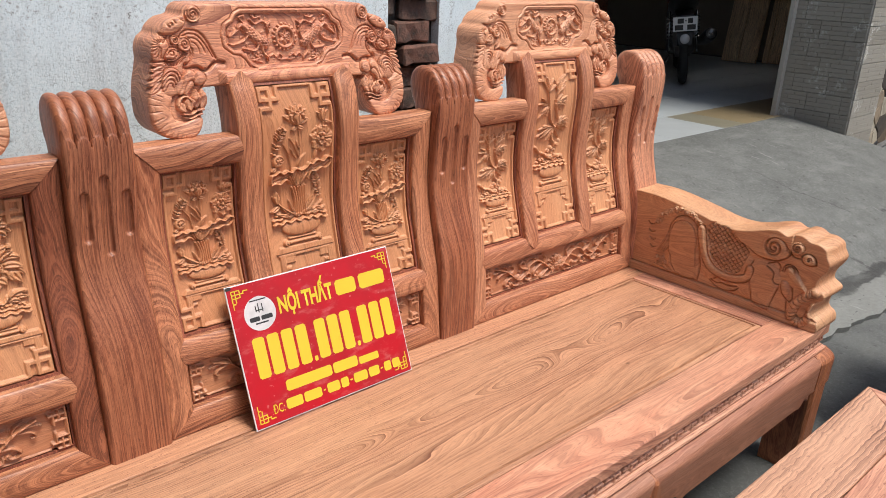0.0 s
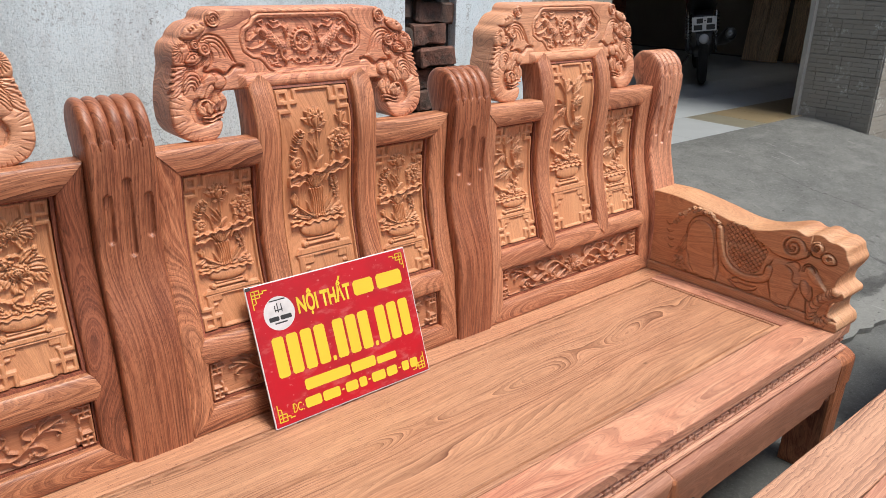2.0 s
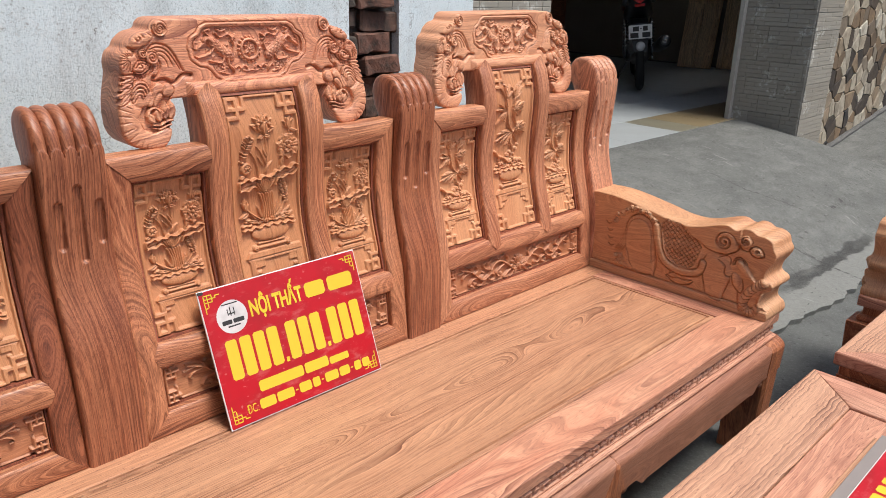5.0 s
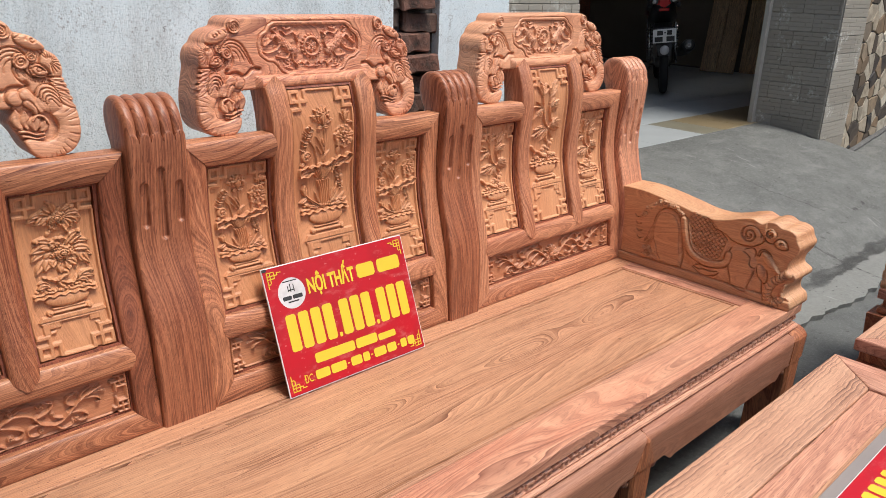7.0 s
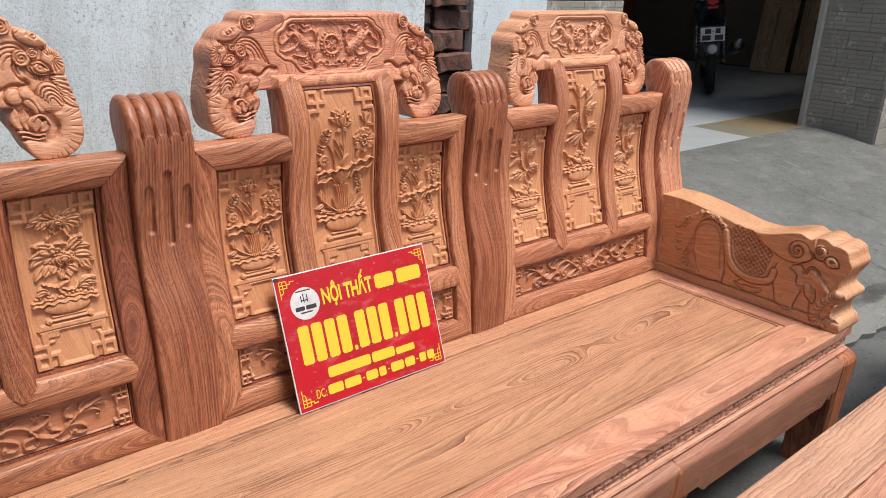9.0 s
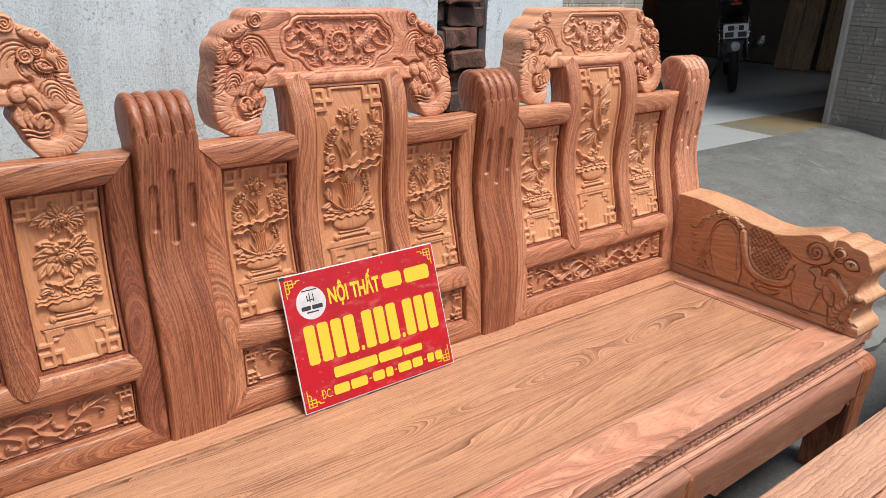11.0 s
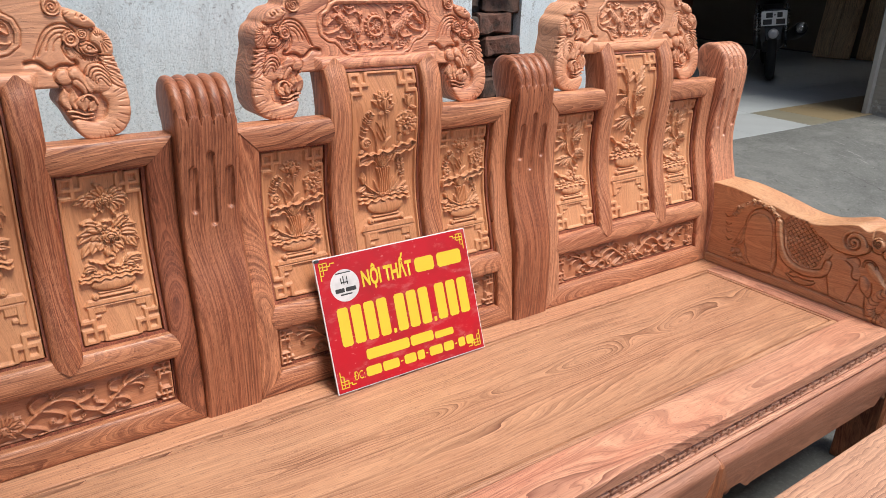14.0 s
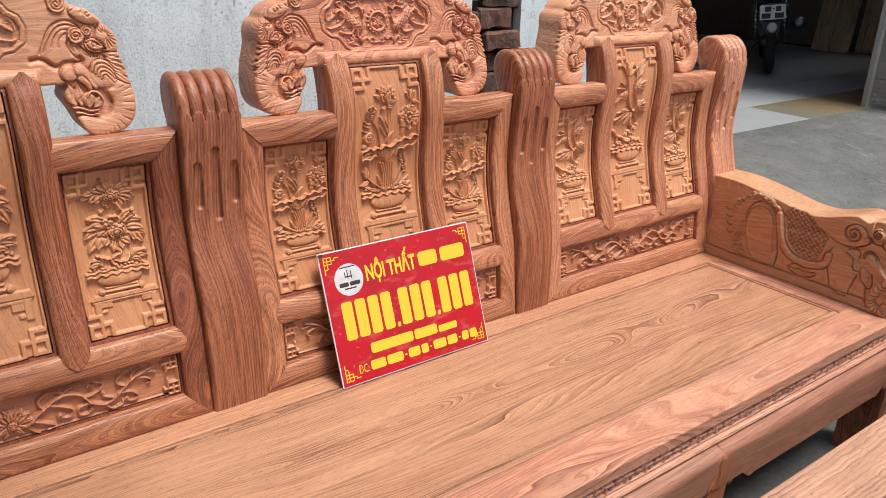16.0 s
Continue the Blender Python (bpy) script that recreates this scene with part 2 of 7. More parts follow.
# crest colours include extra brightness for the stronger light at the top
wood_crest = wood("red_crest_wood", "x", (0.86, 0.450, 0.262), (0.70, 0.300, 0.168), (0.20, 0.050, 0.032), freq=60.0, swirl=11.0, lines=0.9, bands=0.5, pores=0.6, pink=0.55, rough=0.44, fibre=0.8)
wood_crest_tan = wood("tan_crest_wood", "x", (0.78, 0.420, 0.245), (0.69, 0.330, 0.185), (0.30, 0.100, 0.053), freq=45.0, swirl=9.0, lines=0.45, pores=0.3, pink=0.3, rough=0.44, fibre=0.62, seed=0.4)
wood_arm = wood("arm_wood", "y", (0.69, 0.405, 0.226), (0.575, 0.295, 0.150), (0.24, 0.084, 0.041), freq=45.0, swirl=7.0, lines=0.35, pores=0.35, pink=0.3, rough=0.46, fibre=0.55)


# ------------------------------------------------------------------ mesh tools
def mesh(name, verts, faces, smooth=True):
    me = bpy.data.meshes.new(name)
    me.from_pydata([tuple(v) for v in verts], [], faces)
    me.polygons.foreach_set("use_smooth", [smooth] * len(me.polygons))
    me.update()
    return me


def part(name, me, mat, parent, label="", at=None):
    """One mesh object under a thing."""
    if isinstance(me, bmesh.types.BMesh):
        data = bpy.data.meshes.new(name)
        bmesh.ops.recalc_face_normals(me, faces=me.faces)
        me.to_mesh(data)
        me.free()
        me = data
    ob = new(name, me)
    if mat is not None and not len(me.materials):
        me.materials.append(mat)
    ob.parent = parent
    if at is not None:
        ob.matrix_basis = at if isinstance(at, Matrix) else Matrix.Translation(at)
    return tagged(ob, label) if label else ob


def thing(name, label, category, at=(0, 0, 0), group="", kind=""):
    ob = new(name)
    ob.matrix_basis = at if isinstance(at, Matrix) else Matrix.Translation(at)
    return tagged(ob, label, category, group, kind)


def box(x0, x1, y0, y1, z0, z1, bevel=0.003, bm=None, segs=2):
    bm = bm or bmesh.new()
    got = bmesh.ops.create_cube(bm, size=1)["verts"]
    bmesh.ops.scale(bm, vec=(x1 - x0, y1 - y0, z1 - z0), verts=got)
    bmesh.ops.translate(bm, vec=((x0 + x1) / 2, (y0 + y1) / 2, (z0 + z1) / 2), verts=got)
    if bevel:
        edges = list({e for v in got for e in v.link_edges})
        bmesh.ops.bevel(bm, geom=edges, offset=bevel, segments=segs, affect="EDGES", profile=0.5)
    return bm


def tube(points, radius, bm=None, sides=10):
    """A round bar through points; radius may be a list."""
    bm = bm or bmesh.new()
    pts = [Vector(p) for p in points]
    rad = radius if isinstance(radius, (list, tuple)) else [radius] * len(pts)
    rings = []
    for i, p in enumerate(pts):
        d = (pts[min(i + 1, len(pts) - 1)] - pts[max(i - 1, 0)]).normalized()
        q = d.to_track_quat("Z", "Y")
        rings.append([bm.verts.new(p + q @ Vector((rad[i] * math.cos(2 * math.pi * k / sides), rad[i] * math.sin(2 * math.pi * k / sides), 0)))
                      for k in range(sides)])
    for a, b in zip(rings, rings[1:]):
        for k in range(sides):
            bm.faces.new((a[k], a[(k + 1) % sides], b[(k + 1) % sides], b[k]))
    bm.faces.new(rings[0][::-1])
    bm.faces.new(rings[-1])
    for f in bm.faces:
        f.smooth = True
    return bm


def turned(profile, bm=None, sides=24, axis="z", at=(0, 0, 0)):
    """A turned body from (radius, height) pairs."""
    bm = bm or bmesh.new()
    rings = []
    for r, h in profile:
        ring = []
        for k in range(sides):
            a = 2 * math.pi * k / sides
            p = {"z": (r * math.cos(a), r * math.sin(a), h), "x": (h, r * math.cos(a), r * math.sin(a)), "y": (r * math.sin(a), h, r * math.cos(a))}[axis]
            ring.append(bm.verts.new(Vector(p) + Vector(at)))
        rings.append(ring)
    for a, b in zip(rings, rings[1:]):
        for k in range(sides):
            bm.faces.new((a[k], a[(k + 1) % sides], b[(k + 1) % sides], b[k]))
    bm.faces.new(rings[0][::-1])
    bm.faces.new(rings[-1])
    for f in bm.faces:
        f.smooth = True
    return bm


def loft(rings, bm=None, smooth=True, caps=True):
    """Skin through closed rings of equal length."""
    bm = bm or bmesh.new()
    rv = [[bm.verts.new(p) for p in r] for r in rings]
    n = len(rv[0])
    for a, b in zip(rv, rv[1:]):
        for k in range(n):
            f = bm.faces.new((a[k], a[(k + 1) % n], b[(k + 1) % n], b[k]))
            f.smooth = smooth
    if caps:
        bm.faces.new(rv[0][::-1])
        bm.faces.new(rv[-1])
    return bm


def spline(pts, n=12, closed=False):
    """Points along a smooth curve through pts."""
    P = np.array(pts, float)
    out = []
    m = len(P)
    for i in range(m if closed else m - 1):
        if closed:
            a, b, c, d = P[i - 1], P[i], P[(i + 1) % m], P[(i + 2) % m]
        else:
            a, b, c, d = P[max(i - 1, 0)], P[i], P[i + 1], P[min(i + 2, m - 1)]
        t = np.linspace(0, 1, n, endpoint=False)[:, None]
        out.append(0.5 * (2 * b + (c - a) * t + (2 * a - 5 * b + 4 * c - d) * t ** 2 + (3 * b - a - 3 * c + d) * t ** 3))
    if not closed:
        out.append(P[-1:])
    return np.concatenate(out)


class Relief:
    """A carved face: heights over a rectangle, cut and raised stroke by stroke."""

    def __init__(self, u0, u1, v0, v1, step, creased=False):
        self.creased, self.ground = creased, 0.0012
        self.nu, self.nv = int(round((u1 - u0) / step)) + 1, int(round((v1 - v0) / step)) + 1
        self.u, self.v = np.linspace(u0, u1, self.nu), np.linspace(v0, v1, self.nv)
        self.U, self.V = np.meshgrid(self.u, self.v)
        self.H = np.zeros_like(self.U)
        self.step = step

    def window(self, pts, r):
        P = np.asarray(pts)
        i0, i1 = np.searchsorted(self.u, [P[:, 0].min() - r, P[:, 0].max() + r])
        j0, j1 = np.searchsorted(self.v, [P[:, 1].min() - r, P[:, 1].max() + r])
        return slice(max(j0 - 1, 0), j1 + 1), slice(max(i0 - 1, 0), i1 + 1)

    def reach(self, pts, r):
        """Distance to a polyline and the share of its length, near it."""
        P = np.asarray(pts, float)
        w = self.window(P, r)
        U, V = self.U[w], self.V[w]
        D, T = np.full(U.shape, 1e9), np.zeros(U.shape)
        ln = np.hypot(*(P[1:] - P[:-1]).T)
        total, run = max(ln.sum(), 1e-9), 0.0
        for a, b, l in zip(P[:-1], P[1:], ln):
            d = b - a
            t = np.clip(((U - a[0]) * d[0] + (V - a[1]) * d[1]) / max(l * l, 1e-12), 0, 1)
            q = np.hypot(U - a[0] - t * d[0], V - a[1] - t * d[1])
            m = q < D
            D[m], T[m] = q[m], ((run + t * l) / total)[m]
            run += l
        return w, D, T

    def lay(self, w, q, z):
        """Lay a raised form (q < 1) over what is there, with a fine crease cut round it."""
        H = self.H[w]
        cut = np.where(H > self.ground, H - 0.0022 * np.clip((1.45 - q) / 0.35, 0, 1), H)
        self.H[w] = np.where(q < 1, np.maximum(z + 0.22 * np.maximum(H, 0), H * 0.6), cut)

    def stroke(self, pts, r, h, taper=(1, 1), base=0.0, flat=2.0):
        w, D, T = self.reach(pts, r * 1.5)
        R = r * (taper[0] + (taper[1] - taper[0]) * T) + 1e-6
        q = np.clip(1 - (D / R) ** flat, 0, 1) ** 0.5
        if self.creased:
            self.lay(w, D / R, h * (0.25 + 0.75 * q))
        else:
            self.H[w] = np.where(D < R, np.maximum(self.H[w], base + h * q), self.H[w])

    def groove(self, pts, r, depth, taper=(1, 1)):
        w, D, T = self.reach(pts, r * 2.5)
        R = r * (taper[0] + (taper[1] - taper[0]) * T) + 1e-6
        self.H[w] -= depth * np.exp(-(D / R) ** 2)

    def petal(self, a, b, width, h, bend=0.0, base=0.0, rib=0.35, blunt=0.8):
        """A leaf or petal from a to b with a middle rib."""
        a, b = np.array(a, float), np.array(b, float)
        d = b - a
        m = (a + b) / 2 + np.array([-d[1], d[0]]) * bend
        t = np.linspace(0, 1, 9)[:, None]
        w, D, T = self.reach((1 - t) ** 2 * a + 2 * t * (1 - t) * m + t * t * b, width * 1.5)
        R = width * np.sin(np.pi * np.clip(T, 0.02, 0.98) ** blunt) + 1e-6
        q = D / R
        z = base + h * (np.clip(1 - q ** 2, 0, 1) ** 0.5) * (0.65 + 0.35 * T) - rib * h * np.exp(-(q / 0.25) ** 2)
        if self.creased:
            self.lay(w, q, z)
        else:
            self.H[w] = np.where(q < 1, np.maximum(self.H[w], z), self.H[w])

    def dome(self, u, v, ru, rv, h, turn=0.0, base=0.0, power=0.5):
        r = max(ru, rv)
        w = self.window([(u, v)], r * 1.3)
        c, s = math.cos(turn), math.sin(turn)
        x, y = (self.U[w] - u) * c + (self.V[w] - v) * s, -(self.U[w] - u) * s + (self.V[w] - v) * c
        q = (x / ru) ** 2 + (y / rv) ** 2
        if self.creased:
            self.lay(w, q, h * (0.25 + 0.75 * np.clip(1 - q, 0, 1) ** power))
        else:
            self.H[w] = np.where(q < 1, np.maximum(self.H[w], base + h * np.clip(1 - q, 0, 1) ** power), self.H[w])

    def block(self, u0, u1, v0, v1, h, edge=0.0012):
        d = np.minimum(np.minimum(self.U - u0, u1 - self.U), np.minimum(self.V - v0, v1 - self.V))
        self.H = np.maximum(self.H, h * np.clip(d / edge + 0.5, 0, 1))

    def spiral(self, u, v, r, turns, width, depth, start=0.0, spin=1, raised=False):
        a = np.linspace(0, turns * 2 * math.pi, int(turns * 18) + 2)
        rr = r * (1 - a / a[-1] * 0.88)
        pts = np.stack([u + rr * np.cos(start + spin * a), v + rr * np.sin(start + spin * a)], 1)
        if raised:
            self.stroke(pts, width, depth)
        else:
            self.groove(pts, width, depth)

    def inside(self, outline):
        """Signed distance to a closed outline, positive inside."""
        P = np.asarray(outline, float)
        Q = np.roll(P, -1, 0)
        D, C = np.full(self.U.shape, 1e9), np.zeros(self.U.shape, bool)
        near = np.zeros(self.U.shape + (2,))
        for a, b in zip(P, Q):
            d = b - a
            l2 = max(d @ d, 1e-14)
            t = np.clip(((self.U - a[0]) * d[0] + (self.V - a[1]) * d[1]) / l2, 0, 1)
            x, y = a[0] + t * d[0], a[1] + t * d[1]
            q = np.hypot(self.U - x, self.V - y)
            m = q < D
            D[m] = q[m]
            near[m] = np.stack([x, y], -1)[m]
            if a[1] != b[1]:
                C ^= ((a[1] > self.V) != (b[1] > self.V)) & (self.U < d[0] * (self.V - a[1]) / d[1] + a[0])
        self.near = near
        return np.where(C, D, -D)

    def field(self, outline, h, edge=0.002):
        """Raise (or sink) all inside an outline, with a slope of width edge."""
        self.H += h * np.clip(self.inside(outline) / edge + 0.5, 0, 1)

    def sheet(self, name, place):
        """The whole rectangle as a mesh; place(u, v, h) gives points."""
        X = place(self.U, self.V, self.H).reshape(-1, 3)
        i, j = np.meshgrid(np.arange(self.nu - 1), np.arange(self.nv - 1))
        k = (j * self.nu + i).ravel()
        faces = np.stack([k, k + 1, k + 1 + self.nu, k + self.nu], 1).tolist()
        return mesh(name, X, faces)

    def cutout(self, name, place, outline, depth):
        """The part inside an outline, with side walls depth deep and a back."""
        sd = self.inside(outline)
        ins = sd > 0
        cell = ins[:-1, :-1] | ins[1:, :-1] | ins[:-1, 1:] | ins[1:, 1:]
        U, V = np.where(ins, self.U, self.near[..., 0]), np.where(ins, self.V, self.near[..., 1])
        front = place(U, V, self.H).reshape(-1, 3)
        rear = place(U, V, np.full_like(U, -depth)).reshape(-1, 3)
        j, i = np.nonzero(cell)
        k = j * self.nu + i
        quads = np.stack([k, k + 1, k + 1 + self.nu, k + self.nu], 1)
        n = len(front)
        edges = {}
        for q in quads.tolist():
            for a, b in zip(q, q[1:] + q[:1]):
                if (b, a) in edges:
                    del edges[(b, a)]
                else:
                    edges[(a, b)] = 1
        faces = quads.tolist() + (quads[:, ::-1] + n).tolist() + [[b, a, a + n, b + n] for a, b in edges]
        used = np.unique(np.concatenate([quads.ravel(), quads.ravel() + n]))
        back = np.full(2 * n, -1)
        back[used] = np.arange(len(used))
        me = mesh(name, np.concatenate([front, rear])[used], [[int(back[x]) for x in f] for f in faces])
        me.set_sharp_from_angle(angle=radians(50))
        return me


# ------------------------------------------------------------------ the carved bench
SWAY = spline(((-0.05, 0.012), (0.10, 0.0265), (0.18, 0.0355), (0.24, 0.050), (0.30, 0.066), (0.35, 0.0765), (0.40, 0.0815), (0.45, 0.0810), (0.50, 0.0780), (0.54, 0.0765), (0.58, 0.079), (0.63, 0.092), (0.68, 0.112), (0.85, 0.135)), 8)


def sway(v):
    """How far back the face of the back rest stands at a height over the seat: it sways in at the loins and out at the shoulders."""
    return np.interp(v, SWAY[:, 0], SWAY[:, 1])


def moulding(name, p0, p1, width, height, end0=("flat", 0), end1=("flat", 0), curve=sway, depth=0.03, n=26):
    """A half-round frame member from p0 to p1 over the back (x along, z up), with pointed or mitred ends."""
    p0, p1 = np.array(p0, float), np.array(p1, float)
    d = p1 - p0
    length = np.hypot(*d)
    d /= length
    nrm = np.array([-d[1], d[0]])
    m = 14
    prof = [(-0.5, -depth)] + [(0.5 * math.sin(q * math.pi / 2), height * (0.45 + 0.55 * math.cos(q * math.pi / 2) ** 0.8)) for q in np.linspace(-1, 1, m)] + [(0.5, -depth)]

    def shift(end, s):
        kind, amount = end
        if kind == "point":
            return (0.5 - abs(s)) * width * amount
        if kind == "mitre":
            return s * width * amount
        return 0.0

    rows = []
    for t in np.linspace(0, 1, n):
        row = []
        for s, h in prof:
            a = -shift(end0, s) + t * (length + shift(end0, s) + shift(end1, s))
            q = p0 + d * a + nrm * s * width
            row.append((q[0], float(curve(q[1])) - h, q[1]))
        rows.append(row)
    k = len(prof)
    verts = [p for r in rows for p in r]
    faces = [[i * k + j, i * k + j + 1, (i + 1) * k + j + 1, (i + 1) * k + j] for i in range(n - 1) for j in range(k - 1)]
    faces += [list(range(k))[::-1], [(n - 1) * k + j for j in range(k)]]
    bm = bmesh.new()
    mesh_ = mesh(name, verts, faces)
    bm.from_mesh(mesh_)
    bpy.data.meshes.remove(mesh_)
    bmesh.ops.recalc_face_normals(bm, faces=bm.faces)
    out = bpy.data.meshes.new(name)
    bm.to_mesh(out)
    bm.free()
    out.set_sharp_from_angle(angle=radians(48))
    return out


def post_mesh():
    """A square post that leans back and curls over in five grooved fingers."""
    front = spline([(0.000, -0.002), (0.0005, 0.08), (0.003, 0.16), (0.0095, 0.215), (0.0215, 0.265), (0.036, 0.315), (0.046, 0.36), (0.0495, 0.40), (0.048, 0.445), (0.0435, 0.50), (0.0395, 0.55),
                    (0.0400, 0.588), (0.050, 0.623), (0.078, 0.650), (0.115, 0.655), (0.142, 0.640), (0.152, 0.612), (0.145, 0.580), (0.132, 0.55), (0.128, 0.45), (0.11, 0.25), (0.10, 0.05), (0.10, -0.002)], 20)
    cols = 81
    xs = np.linspace(0, PW, cols)
    T = np.gradient(front, axis=0)
    T /= np.hypot(*T.T)[:, None]
    N = np.stack([T[:, 1], -T[:, 0]], 1)          # into the wood
    along = np.arange(len(front)) / 20.0           # index over the control points
    verts = []
    for i, ((y, z), nrm) in enumerate(zip(front, N)):
        for x in xs:
            s = x / PW
            d = 0.0
            edge = min(x, PW - x)
            if edge < 0.008:
                d += 0.008 - math.sqrt(max(0.0, 0.008 ** 2 - (0.008 - edge) ** 2))
            f = (s * 5) % 1.0
            arch = 0.573 + 0.017 * math.sqrt(max(0.0, 1 - (2 * f - 1) ** 2))
            if 8 < along[i] < 18:
                low = z - arch if along[i] < 13 else 0.05
                grow = min(1.0, max(0.0, low / 0.0022))
                round_ = 1 - math.sqrt(max(0.0, 1 - (2 * f - 1) ** 2))
                d += grow * (0.0095 * round_ + 0.0012)
            if along[i] < 11:
                for c, lo, hi in ((0.218, 0.416, 0.490), (0.515, 0.388, 0.516), (0.822, 0.418, 0.485)):
                    dx = (x - c * PW) / 0.0085
                    dz = 0.0 if lo < z < hi else min(abs(z - lo), abs(z - hi)) / 0.0085
                    q = math.hypot(dx, dz)
                    d += 0.0065 * max(0.0, 1 - q ** 4)
            verts.append((x, y + nrm[0] * -d * -1, z + nrm[1] * d))
    k = cols
    faces = [[i * k + j, i * k + j + 1, (i + 1) * k + j + 1, (i + 1) * k + j] for i in range(len(front) - 1) for j in range(k - 1)]
    # the two flat sides
    n = len(front)
    for side in (0, k - 1):
        ring = [i * k + side for i in range(n)]
        for tri in tessellate_polygon([[Vector((verts[v][1], verts[v][2], 0)) for v in ring]]):
            faces.append([ring[t] for t in (tri if side == 0 else tri[::-1])])
    me = mesh("post", verts, faces)
    me.set_sharp_from_angle(angle=radians(60))
    return me


def fret(r, u, v, sx, sy, a, h):
    """A key-fret in a corner: a pierced square and hooked bars. (u, v) is the corner, sx and sy point inwards."""
    def bar(x0, x1, y0, y1):
        xs, ys = sorted((u + sx * x0 * a, u + sx * x1 * a)), sorted((v + sy * y0 * a, v + sy * y1 * a))
        r.block(xs[0], xs[1], ys[0], ys[1], h)
    for q in ((0, 4, 0, 1.1), (0, 1.1, 0, 4), (2.9, 4, 0, 6.4), (0, 6.4, 2.9, 4), (5.3, 6.4, 0, 4), (0, 4, 5.3, 6.4)):
        bar(*q)


def pot(r, P, Q, k, kq):
    """A bowl with a wavy rim full of pebbles, on a scrolled foot and a low table with stepped legs."""
    def slab(x0, x1, y0, y1, h):
        r.block(P(x0), P(x1), Q(y0), Q(y1), h)
    top = [(P(.20), Q(.268)), (P(.86), Q(.268)), (P(.89), Q(.240)), (P(.15), Q(.240))]
    r.field(top, 0.0050, 0.0014)
    slab(.17, .87, .226, .238, 0.0040)
    for x0, x1, x2 in ((.18, .25, .37), (.86, .79, .69)):
        slab(min(x0, x1), max(x0, x1), .160, .228, 0.0042)
        slab(min(x1, x2), max(x1, x2), .196, .228, 0.0034)
        slab(min(x1, (x1 + x2) / 2), max(x1, (x1 + x2) / 2), .168, .182, 0.0034)
    for i in range(12):
        r.groove([(P(.30 + .036 * i), Q(.10 + .006 * (i % 3))), (P(.36 + .024 * i), Q(.190 - .008 * (i % 2)))], 0.0011, 0.0011)
    r.stroke([(P(.30), Q(.286)), (P(.70), Q(.286))], 0.0036 * k, 0.0068)
    r.stroke([(P(.33), Q(.304)), (P(.67), Q(.304))], 0.0022 * k, 0.0062)
    for x in (.285, .715):
        r.dome(P(x), Q(.284), 0.0066 * k, 0.0064 * k, 0.0085)
        r.spiral(P(x), Q(.284), 0.0036 * k, 1.0, 0.0008, 0.0020)
    r.dome(P(.50), Q(.350), 0.046 * k, 0.0185 * kq, 0.0100, power=.4)
    t = np.linspace(0, 1, 60)
    for q, amp, rad, h in ((.400, .003, .0024, .0070), (.382, .0052, .0026, .0100)):
        r.stroke(np.stack([P(.165 + .665 * t), Q(q + amp * np.sin(t * 38) - .010 * (2 * t - 1) ** 2)], 1), rad * k, h)
    rng = random.Random(5)
    for i in range(15):
        r.dome(P(.21 + i * .041), Q(.405 + rng.uniform(-.004, .012)), rng.uniform(.0030, .0050) * k, 0.0030 * k, 0.0062, rng.uniform(-.6, .6))


def spray(r, P, Q, base, tips, width, h=0.0075, bend=0.10, rib=.35, blunt=.8):
    """Leaves that spread from one point."""
    for i, (x, y) in enumerate(tips):
        r.petal((P(base[0]), Q(base[1])), (P(x), Q(y)), width, h + .0006 * (i % 3), bend * (1 if x > base[0] else -1), rib=rib, blunt=blunt)


def frond(r, P, Q, pts, size, n=11):
    """A fern: short leaflets on both sides of a bent rib."""
    S_ = spline(pts, 8)
    for i in range(n):
        j = int((i + .3) / n * (len(S_) - 2))
        p, q = np.array([P(S_[j, 0]), Q(S_[j, 1])]), np.array([P(S_[j + 1, 0]), Q(S_[j + 1, 1])])
        d = (q - p) / max(np.hypot(*(q - p)), 1e-9)
        nrm = np.array([-d[1], d[0]])
        L = size * (0.55 + 0.75 * math.sin(math.pi * (i + .8) / (n + .6)))
        for sd in (-1, 1):
            r.petal(p, p + nrm * sd * L - d * L * .45, size * .26, 0.0068, 0, rib=0.0)


